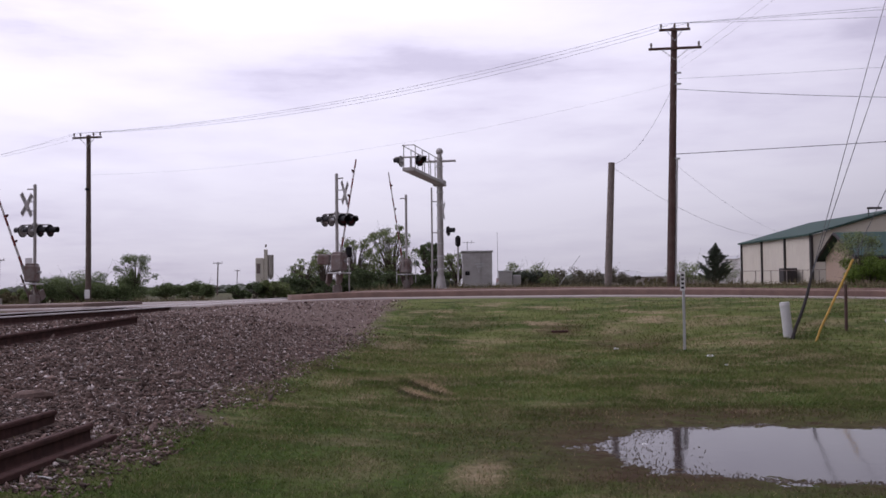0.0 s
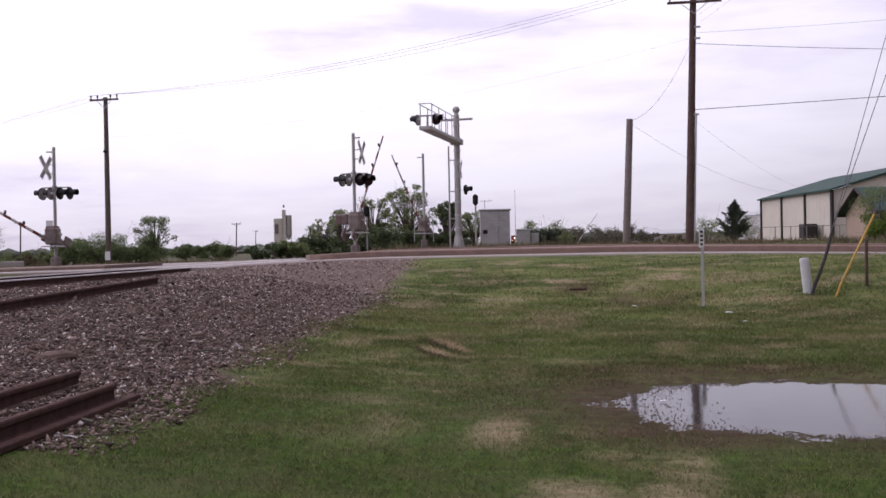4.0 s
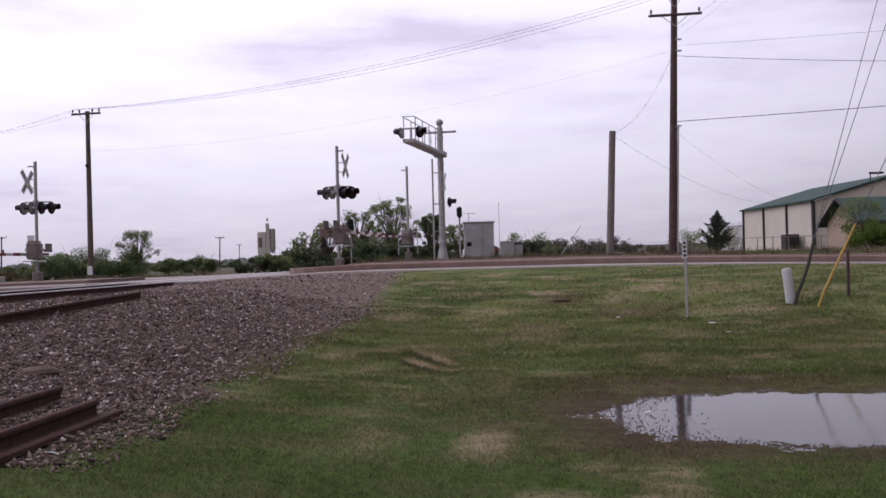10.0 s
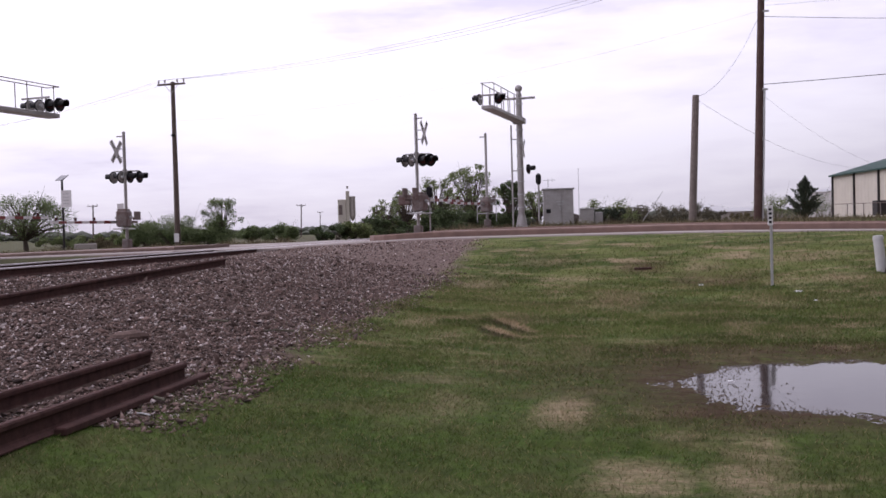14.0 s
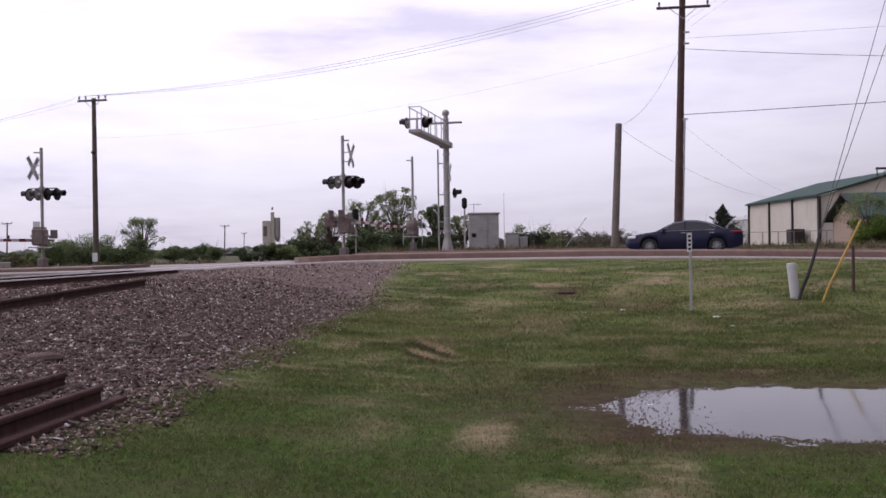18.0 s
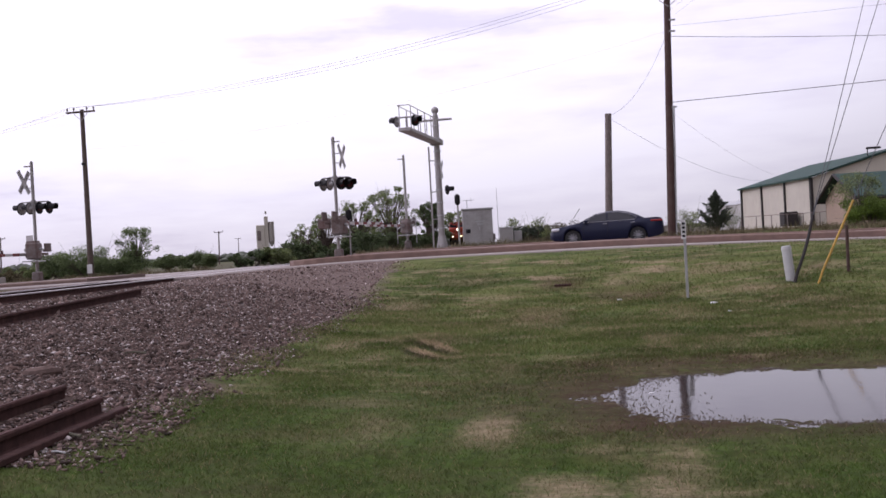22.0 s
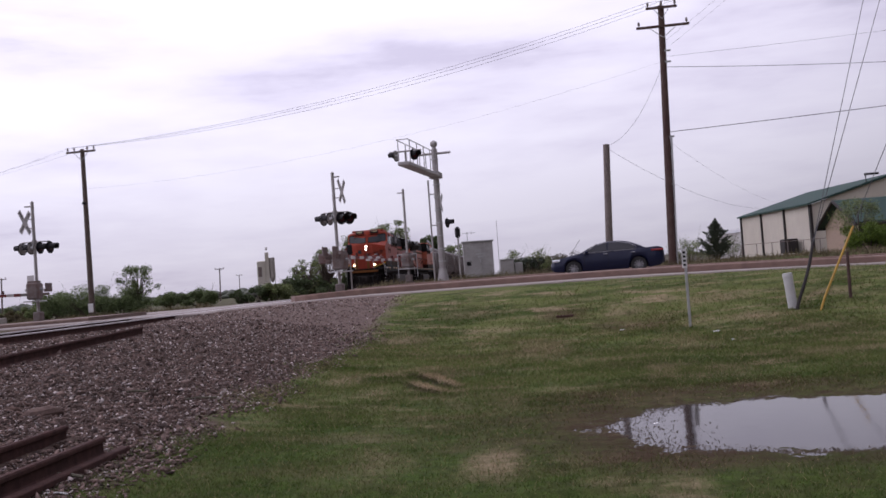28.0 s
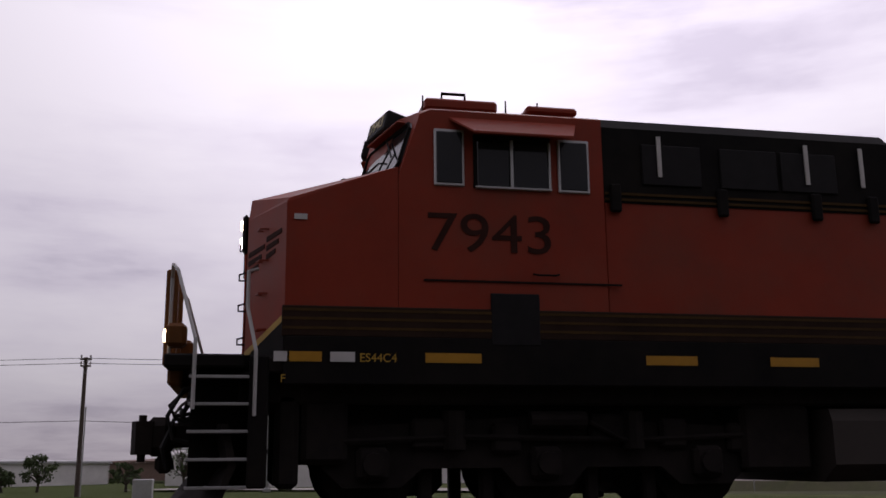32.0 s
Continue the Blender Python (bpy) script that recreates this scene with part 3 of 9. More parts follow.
def box(bm, c, s, bev=0.0, m=None):
    """A box of centre c and size s with chamfered edges, added to bm."""
    hx, hy, hz = s[0] / 2, s[1] / 2, s[2] / 2
    b = min(bev, hx * 0.9, hy * 0.9, hz * 0.9)
    mm = Matrix.Translation(c) if m is None else m @ Matrix.Translation(c)
    if b <= 0:
        v = [bm.verts.new(mm @ Vector((x, y, z))) for x in (-hx, hx) for y in (-hy, hy) for z in (-hz, hz)]
        for f in ((0, 1, 3, 2), (4, 6, 7, 5), (0, 4, 5, 1), (2, 3, 7, 6), (0, 2, 6, 4), (1, 5, 7, 3)):
            bm.faces.new([v[i] for i in f])
        return
    V = {}
    for x in (-1, 1):
        for y in (-1, 1):
            for z in (-1, 1):
                V[x, y, z, 0] = bm.verts.new(mm @ Vector((x * hx, y * (hy - b), z * (hz - b))))
                V[x, y, z, 1] = bm.verts.new(mm @ Vector((x * (hx - b), y * hy, z * (hz - b))))
                V[x, y, z, 2] = bm.verts.new(mm @ Vector((x * (hx - b), y * (hy - b), z * hz)))
    F = bm.faces.new
    for a in (-1, 1):
        q = [V[a, -1, -1, 0], V[a, 1, -1, 0], V[a, 1, 1, 0], V[a, -1, 1, 0]]
        F(q if a > 0 else q[::-1])
        q = [V[-1, a, -1, 1], V[-1, a, 1, 1], V[1, a, 1, 1], V[1, a, -1, 1]]
        F(q if a > 0 else q[::-1])
        q = [V[-1, -1, a, 2], V[1, -1, a, 2], V[1, 1, a, 2], V[-1, 1, a, 2]]
        F(q if a > 0 else q[::-1])
    for a in (-1, 1):
        for c2 in (-1, 1):
            q = [V[a, c2, -1, 0], V[a, c2, -1, 1], V[a, c2, 1, 1], V[a, c2, 1, 0]]
            F(q if a * c2 > 0 else q[::-1])
            q = [V[a, -1, c2, 0], V[a, 1, c2, 0], V[a, 1, c2, 2], V[a, -1, c2, 2]]
            F(q if a * c2 > 0 else q[::-1])
            q = [V[-1, a, c2, 1], V[-1, a, c2, 2], V[1, a, c2, 2], V[1, a, c2, 1]]
            F(q if a * c2 > 0 else q[::-1])
            for d in (-1, 1):
                q = [V[a, c2, d, 0], V[a, c2, d, 1], V[a, c2, d, 2]]
                F(q if a * c2 * d > 0 else q[::-1])


def tube(bm, p0, p1, r0, r1=None, seg=10, caps=True):
    """A tapered round bar from p0 to p1."""
    r1 = r0 if r1 is None else r1
    p0, p1 = Vector(p0), Vector(p1)
    d = p1 - p0
    if d.length < 1e-6:
        return
    q = d.to_track_quat("Z", "Y").to_matrix()
    a, b = [], []
    for i in range(seg):
        t = 2 * math.pi * i / seg
        u = q @ Vector((math.cos(t), math.sin(t), 0))
        a.append(bm.verts.new(p0 + u * r0)); b.append(bm.verts.new(p1 + u * r1))
    for i in range(seg):
        j = (i + 1) % seg
        bm.faces.new((a[i], a[j], b[j], b[i]))
    if caps:
        bm.faces.new(a[::-1]); bm.faces.new(b)


def pipe(bm, pts, r, seg=8):
    """A bent bar through the points."""
    pts = [Vector(p) for p in pts]
    rings = []
    for i, p in enumerate(pts):
        d = (pts[min(i + 1, len(pts) - 1)] - pts[max(i - 1, 0)]).normalized()
        q = d.to_track_quat("Z", "Y").to_matrix()
        rings.append([bm.verts.new(p + q @ Vector((math.cos(2 * math.pi * k / seg), math.sin(2 * math.pi * k / seg), 0)) * (r[i] if isinstance(r, list) else r)) for k in range(seg)])
    for a, b in zip(rings, rings[1:]):
        for k in range(seg):
            j = (k + 1) % seg
            try:
                bm.faces.new((a[k], a[j], b[j], b[k]))
            except ValueError:
                pass
    bm.faces.new(rings[0][::-1]); bm.faces.new(rings[-1])


def ball(bm, c, r, sx=1, sy=1, sz=1, u=12, v=8):
    bmesh.ops.create_uvsphere(bm, u_segments=u, v_segments=v, radius=r, matrix=Matrix.Translation(c) @ Matrix.Diagonal((sx, sy, sz, 1)))


def prism(bm, outline, axis, a, b):
    """An outline (2D points) swept from a to b along an axis: 'x' takes (y, z), 'y' takes (x, z), 'z' takes (x, y)."""
    def at(p, t):
        return {"x": (t, p[0], p[1]), "y": (p[0], t, p[1]), "z": (p[0], p[1], t)}[axis]
    A = [bm.verts.new(at(p, a)) for p in outline]
    B = [bm.verts.new(at(p, b)) for p in outline]
    n = len(outline)
    for i in range(n):
        j = (i + 1) % n
        bm.faces.new((A[i], A[j], B[j], B[i]))
    bm.faces.new(A[::-1]); bm.faces.new(B)
    bmesh.ops.recalc_face_normals(bm, faces=bm.faces)


def BM():
    return bmesh.new()


def polar(az, d):
    """Ground place seen at a bearing (degrees to the left of the track's line) and distance from the origin."""
    return Vector((-d * math.sin(radians(az)), d * math.cos(radians(az)), 0))


# ---- the lie of the land ----
TRACK = -11.85
ROAD_X = [-400, -60, -30, -20, -12.6, -11.1, -9.0, -6.0, 3.0, 7.0, 12.0, 25.0, 70.0, 400.0]
ROAD_Z = [-2.0, -0.7, -0.3, -0.12, -0.02, -0.02, 0.06, 0.17, 0.19, 0.14, 0.03, -0.1, -0.4, -0.6]


def road_z(x):
    return float(np.interp(x, ROAD_X, ROAD_Z))


def skew(x):
    return -0.22 * max(x + 1.0, 0.0) if x < 60 else -13.4


NEAR, MED0, MED1, FAR = 30.3, 33.9, 39.4, 48.4     # road: near edge, median kerbs, far edge


def lawn_z(x, y):
    cross_x = [-400, -120, -60, -45, -30, -20, -16.5, -14.6, -13.6, -10.1, -9.4, -8.0, -6.0, -4.3, -3.0, -1.0, 30]
    cross_z = [-1.8, -1.7, -1.4, -1.0, -0.62, -0.5, -0.45, -0.36, -0.20, -0.20, -0.30, -0.52, -0.72, -0.90, -1.02, -1.10, -1.10]
    z = float(np.interp(x, cross_x, cross_z))
    if x > -10.0:
        # the ground climbs to the road
        top = road_z(x) - 0.05
        y0, y1 = NEAR + skew(x) - 9.0, NEAR + skew(x) - 0.4
        t = min(max((y - y0) / (y1 - y0), 0.0), 1.0)
        if x < -4.0:
            k = min((-4.0 - x) / 3.0, 1.0)
            t2 = min(max((y - 6.0) / (y1 - 6.0), 0.0), 1.0)
            t = (1 - k) * t + k * t2
        s = t * t * (3 - 2 * t) if x > -4 else t ** 1.2
        z = z * (1 - s) + top * s
        if x > -4:
            z += 0.14 * min(max((y - 12) / 8, 0), 1) * (1 - s)
            # a drain hollow and the low swell beside it
            z -= 0.13 * math.exp(-((x - 2.5) / 1.3) ** 2 - ((y - 22.8) / 1.1) ** 2)
            z += 0.09 * math.exp(-((x - 5.3) / 1.4) ** 2 - ((y - 22.0) / 1.2) ** 2)
    return z


def ground_z(x, y):
    yy = y - skew(x)
    if yy < NEAR:
        z = lawn_z(x, y)
        if -0.6 < x < 7.0 and 7.2 < y < 13.0:
            # a shallow hollow that holds the rain
            s = math.hypot((x - 2.95) / (2.38 if x < 2.95 else 2.45), (y - 10.0) / 1.62) + 0.24 * noise.noise(Vector((x * 0.9, y * 0.9, 7))) + 0.16 * noise.noise(Vector((x * 3.1, y * 3.1, 2)))
            low = -1.115 + 0.07 * (s - 1) + 0.006 * noise.noise(Vector((x * 6, y * 6, 4))) + 0.0075 * noise.noise(Vector((x * 17, y * 17, 9))) + 0.006 * noise.noise(Vector((x * 37, y * 37, 1)))
            k = min(max((s - 1.25) / 0.35, 0.0), 1.0)
            return low * (1 - k) + (z + 0.03) * k
        if x > -10:
            z += 0.035 * (noise.noise(Vector((x * 0.35, y * 0.35, 0))) + 0.5 * noise.noise(Vector((x * 1.3, y * 1.3, 3))))
        return z
    if yy < FAR:
        return road_z(x) - 0.03
    if x > -9:
        t = min((yy - FAR) / 2.5, 1.0)
        return road_z(x) * (1 - t) + (0.36 - 0.45 * min(max(y - 120, 0) / 400, 1)) * t
    t = min((yy - FAR) / 8, 1.0)
    base = float(np.interp(x, [-400, -80, -40, -20, -14.5, -13.6, -10.1, -9.0], [-1.9, -1.2, -0.5, -0.25, -0.35, -0.2, -0.2, 0.1]))
    return road_z(x) * (1 - t) + base * t


GRID = []


def ground_at(x, y):
    """Heights of the ground sheet at arrays of places."""
    xs, ys, Z = GRID[0]
    i = np.clip(np.searchsorted(xs, x) - 1, 0, len(xs) - 2); j = np.clip(np.searchsorted(ys, y) - 1, 0, len(ys) - 2)
    u = (x - xs[i]) / (xs[i + 1] - xs[i]); v = (y - ys[j]) / (ys[j + 1] - ys[j])
    return Z[j, i] * (1 - u) * (1 - v) + Z[j, i + 1] * u * (1 - v) + Z[j + 1, i] * (1 - u) * v + Z[j + 1, i + 1] * u * v


def seat(az, el):
    """The place on the ground that lies at a bearing and an angle above eye level."""
    d = 4.0
    while d < 90:
        p = polar(az, d)
        if EYE + d * math.tan(radians(el)) <= ground_z(p.x, p.y):
            break
        d += 0.05
    p.z = ground_z(p.x, p.y)
    return p, d


def aloft(az, el, d):
    p = polar(az, d)
    p.z = EYE + d * math.tan(radians(el))
    return p


def build_ground():
    """One sheet from the camera to the horizon, with closer steps near the camera."""
    def steps(stops):
        out = []
        for (a, b, s) in stops:
            out += list(np.arange(a, b, s))
        return out + [stops[-1][1]]
    xs = steps([(-3000, -400, 260), (-400, -100, 30), (-100, -40, 5), (-40, -18, 1.2), (-18, -0.6, 0.25), (-0.6, 0.2, 0.06), (0.2, 4.4, 0.03), (4.4, 6.0, 0.05), (6.0, 14, 0.25), (14, 40, 1.0), (40, 120, 8), (120, 400, 40), (400, 3000, 260)])
    ys = steps([(-400, -60, 40), (-60, -4, 4), (-4, 7.2, 0.25), (7.2, 8.0, 0.05), (8.0, 12.2, 0.03), (12.2, 12.8, 0.05), (12.8, 34, 0.25), (34, 60, 0.8), (60, 120, 6), (120, 400, 40), (400, 3400, 300)])
    V = []
    for y in ys:
        for x in xs:
            V.append((x, y, ground_z(x, y)))
    n = len(xs)
    F = [(j * n + i, j * n + i + 1, (j + 1) * n + i + 1, (j + 1) * n + i) for j in range(len(ys) - 1) for i in range(n - 1)]
    ob = raw("ground", V, F, "ground")
    for p in ob.data.polygons:
        p.use_smooth = True
    GRID.append((np.array(xs), np.array(ys), np.array(V)[:, 2].reshape(len(ys), n)))
    return tagged(ob, "mown green lawn with dry patches running into crushed stone", "ground", kind="structure")


build_ground()


# ---- road, median, crossing ----
def strip(name, y0, y1, lift, material, x0, x1, step=1.5, thick=0.25, kind="structure", label="", category="", nose=False):
    """A paved strip that follows the road between two offsets from its line."""
    xs = list(np.arange(x0, x1, step)) + [x1]
    V, F = [], []
    for i, x in enumerate(xs):
        z = road_z(x) + lift
        a, b = y0 + skew(x), y1 + skew(x)
        if nose and i < 3:
            k = (1.0, 0.35, 0.1)[i] * (y1 - y0) * 0.42
            a, b = a + k, b - k
        V += [(x, a, z - thick), (x, a, z - 0.03), (x, a + 0.03, z), (x, b - 0.03, z), (x, b, z - 0.03), (x, b, z - thick)]
    for i in range(len(xs) - 1):
        o, q = i * 6, i * 6 + 6
        for k in range(5):
            F.append((o + k, q + k, q + k + 1, o + k + 1))
    F.append((0, 1, 2, 3, 4, 5)); e = (len(xs) - 1) * 6
    F.append((e + 5, e + 4, e + 3, e + 2, e + 1, e))
    ob = raw(name, V, F, material)
    return tagged(ob, label, category, kind=kind)


strip("road_near_lane", NEAR, MED0, 0.0, "concrete", -230, -14.0, label="pale worn concrete road lane beside the lawn", category="road")
strip("road_near_lane", NEAR, MED0, 0.0, "concrete", -9.7, 70, label="pale worn concrete road lane beside the lawn", category="road")
strip("road_far_lane", MED1, FAR, 0.0, "concrete", -230, -14.0, label="pale concrete road lane beyond the median", category="road")
strip("road_far_lane", MED1, FAR, 0.0, "concrete", -9.7, 70, label="pale concrete road lane beyond the median", category="road")
strip("median", MED0, MED1, 0.20, "redkerb", -8.7, 70, step=0.5, thick=0.4, label="raised road median stained with red mud", category="median", nose=True)
strip("median", MED0, MED1, 0.12, "mudkerb", -58, -15.6, step=0.5, thick=0.4, label="low mud-stained concrete median beyond the track", category="median")
strip("kerb_far", FAR, FAR + 0.5, 0.23, "redkerb", -8.7, 70, step=1.0, thick=0.35, label="low red-stained concrete kerb", category="kerb")
# crossing panels between and beside the rails
for x0, x1 in ((TRACK - 2.1, TRACK - 0.83), (TRACK - 0.62, TRACK + 0.62), (TRACK + 0.83, TRACK + 2.1)):
    for k in range(7):
        bm = BM()
        box(bm, ((x0 + x1) / 2, NEAR - 0.2 + 1.35 + 2.62 * k, -0.13), (x1 - x0, 2.60, 0.24), 0.02)
        tagged(part("crossing_panel", bm, "concrete"), "worn concrete crossing panel between the rails", "crossing panel", group="crossing panels", kind="structure")


# ---- track ----
def rail_profile(s=1.0):
    """Half a metre-true rail section: foot, web, head (x, z), top at 0."""
    p = [(-0.076, -0.185), (0.076, -0.185), (0.076, -0.174), (0.018, -0.155), (0.009, -0.14), (0.009, -0.055), (0.036, -0.042), (0.037, -0.012), (0.028, 0.0), (-0.028, 0.0), (-0.037, -0.012), (-0.036, -0.042), (-0.009, -0.055), (-0.009, -0.14), (-0.018, -0.155), (-0.076, -0.174)]
    return [(x * s, z * s) for x, z in p]


def running_rail(x):
    t = thing("rail", "steel running rail with a polished head on wooden ties", "rail", pose(x, 0, 0), group="running rails")
    bm = BM()
    prism(bm, rail_profile(), "y", -60, 900)
    part("rail_body", bm, "railside", t)
    bm = BM()
    prism(bm, [(-0.030, 0.0015), (0.030, 0.0015), (0.0375, -0.010), (0.0375, -0.030), (0.036, -0.030), (0.034, -0.001), (-0.034, -0.001), (-0.036, -0.030), (-0.0375, -0.030), (-0.0375, -0.010)], "y", -60, 900)
    part("running_surface", bm, "railtop", t, "polished steel head")


running_rail(TRACK - 0.755)
running_rail(TRACK + 0.755)


def build_ties():
    me = None
    rng = random.Random(5)
    for i in range(150):
        y = -22 + i * 0.53
        if NEAR - 0.6 < y < FAR + 0.4:
            continue
        if me is None:
            bm = BM()
            box(bm, (0, 0, 0), (2.6, 0.23, 0.18), 0.015)
            first = tagged(part("railway_tie", bm, "tie"), "weathered dark wooden railway tie in ballast", "railway tie", group="railway ties")
            me = first.data
            ob = first
        else:
            ob = tagged(new("railway_tie", me), "weathered dark wooden railway tie in ballast", "railway tie", group="railway ties")
        ob.matrix_basis = pose(TRACK + rng.uniform(-0.04, 0.04), y + rng.uniform(-0.03, 0.03), -0.278, 0, 0, rng.uniform(-1, 1))


build_ties()


def old_rail(name, label, x, y0, y1, z, lean=0.0, dx=0.0, group=""):
    """A loose length of rusty rail lying on the stone."""
    length = math.hypot(y1 - y0, dx)
    t = thing(name, label, "rail", pose(x, y0, z, 0, 0, -math.degrees(math.atan2(dx, y1 - y0))), group=group)
    bm = BM()
    prism(bm, rail_profile(), "y", 0, length)
    ob = part("rail_body", bm, "railside", t)
    ob.matrix_basis = pose(0, 0, 0, 0, lean, 0)
    return t


t3 = thing("loose_rail", "long rusty spare rail lying on the ballast beside the track", "rail", pose(-8.05, 0, 0))
bm = BM()
rows = []
for y, x, z in ((-4, -8.02, -0.385), (0, -8.05, -0.375), (4, -8.08, -0.355), (8.3, -8.12, -0.315), (12.8, -8.20, -0.215), (16, -8.26, -0.135), (20.75, -8.34, -0.03)):
    rows.append([bm.verts.new((x + 8.05 + a, y, z + b)) for a, b in rail_profile()])
for a, b in zip(rows, rows[1:]):
    for i in range(len(a)):
        j = (i + 1) % len(a)
        bm.faces.new((a[i], a[j], b[j], b[i]))
bm.faces.new(rows[0][::-1]); bm.faces.new(rows[-1])
bmesh.ops.recalc_face_normals(bm, faces=bm.faces)
part("rail_body", bm, "railside", t3)
bm = BM()
rows = []
for y, x, z in ((-4, -8.02, -0.385), (0, -8.05, -0.375), (4, -8.08, -0.355), (8.3, -8.12, -0.315), (12.8, -8.20, -0.215), (16, -8.26, -0.135), (20.75, -8.34, -0.03)):
    rows.append([bm.verts.new((x + 8.05 + a, y, z + b)) for a, b in ((-0.027, 0.003), (0.027, 0.003), (0.030, -0.004), (-0.030, -0.004))])
for a, b in zip(rows, rows[1:]):
    for i in range(4):
        bm.faces.new((a[i], a[(i + 1) % 4], b[(i + 1) % 4], b[i]))
bm.faces.new(rows[0][::-1]); bm.faces.new(rows[-1])
bmesh.ops.recalc_face_normals(bm, faces=bm.faces)
part("worn_head", bm, "railside", t3, "dull worn rail head")


def build_scrap():
    for x, y1, z in ((-4.80, 9.75, -0.68), (-4.10, 9.05, -0.72)):
        t = thing("scrap_rail", "short rusty rail piece lying on stones at the lawn's edge", "rail", pose(x, -1.5, z), group="scrap rails")
        bm = BM()
        prism(bm, rail_profile(1.0), "y", 0, y1 + 1.5)
        part("rail_body", bm, "railside", t)
        bm = BM()
        prism(bm, [(-0.027, 0.003), (0.027, 0.003), (0.030, -0.004), (-0.030, -0.004)], "y", 0.002, y1 + 1.498)
        part("worn_head", bm, "railside", t, "rusty worn rail head")
    t = thing("steel_plate", "flat rusty steel bar half buried beside scrap rails", "steel bar", pose(-3.98, 6.6, -0.885))
    bm = BM()
    box(bm, (0, 1.35, 0), (0.10, 2.7, 0.06), 0.01)
    part("bar", bm, "railside", t)


build_scrap()


# ---- puddle ----
def build_puddle():
    """A level sheet of water in the hollow; the ground makes its ragged rim."""
    n = 48
    V = [(2.95 + 2.35 * 1.32 * math.cos(2 * math.pi * i / n), 10.0 + 1.62 * 1.32 * math.sin(2 * math.pi * i / n), 0) for i in range(n)]
    ob = raw("puddle", V, [tuple(range(n))], "water")
    ob.matrix_basis = pose(0, 0, -1.115)
    return tagged(ob, "shallow rain puddle with a ragged muddy rim on the lawn", "puddle", kind="structure")


build_puddle()


# ---- crossing signals ----
def on_ground(x, y, turn=0):
    return pose(x, y, ground_z(x, y), 0, 0, turn)


def lamp_unit(parent, c, facing, bent=0):
    """One round flashing lamp: black disc, hooded lens, short bracket. facing is the bearing of its lens, 0 towards -y."""
    m = Matrix.Translation(c) @ pose(0, 0, 0, 0, 0, facing)
    bm = BM()
    tube(bm, (0, 0.012, 0), (0, -0.012, 0), 0.255, 0.255, 20)
    for v in bm.verts:
        v.co = m @ v.co
    disc = part("backing_disc", bm, "black", parent)
    bm = BM()
    tube(bm, (0, 0.013, 0), (0, 0.022, 0), 0.215, 0.205, 20)
    for v in bm.verts:
        v.co = m @ v.co
    part("disc_back", bm, "alum", disc, "bare metal back of the lamp disc")
    bm = BM()
    tube(bm, (0, -0.012, 0), (0, -0.05, 0), 0.15, 0.15, 16)
    for v in bm.verts:
        v.co = m @ v.co
    part("lens", bm, "lens", disc, "dark red unlit lens")
    bm = BM()
    seg = 12
    rows = []
    for i in range(seg + 1):
        a = math.pi * (-0.12 + 1.24 * i / seg)
        rows.append([bm.verts.new(m @ Vector((math.cos(a) * r, y, math.sin(a) * r))) for r, y in ((0.165, -0.01), (0.165, -0.31 - 0.05 * math.sin(a)), (0.155, -0.31 - 0.05 * math.sin(a)), (0.155, -0.01))])
    for r0, r1 in zip(rows, rows[1:]):
        for k in range(4):
            bm.faces.new((r0[k], r0[(k + 1) % 4], r1[(k + 1) % 4], r1[k]))
    part("hood", bm, "black", disc)
    bm = BM()
    tube(bm, (0, 0.012, 0), (0, 0.13, 0), 0.09, 0.05, 12)
    tube(bm, (0, 0.10, 0), (0, 0.10, 0.20), 0.025, 0.025, 8)
    for v in bm.verts:
        v.co = m @ v.co
    part("lamp_housing", bm, "galv", disc)
    return disc


def crossbuck(parent, c, turn, size=1.12):
    """Two crossed white blades with dark lettering bars."""
    m = Matrix.Translation(c) @ pose(0, 0, 0, 0, 0, turn)
    for s in (-1, 1):
        bm = BM()
        box(bm, (0, 0.012 * s, 0), (size, 0.012, 0.23), 0.004, m @ pose(0, 0, 0, 0, 52 * s, 0))
        blade = part("crossbuck_blade", bm, "white", parent, "white crossing blade")
        for k in (-0.36, 0.36):
            bm = BM()
            for j in range(4):
                box(bm, (k - 0.13 + 0.09 * j, 0.012 * s - 0.009 * 1, 0), (0.035, 0.008, 0.085), 0, m @ pose(0, 0, 0, 0, 52 * s, 0))
            part("lettering", bm, "black", blade)


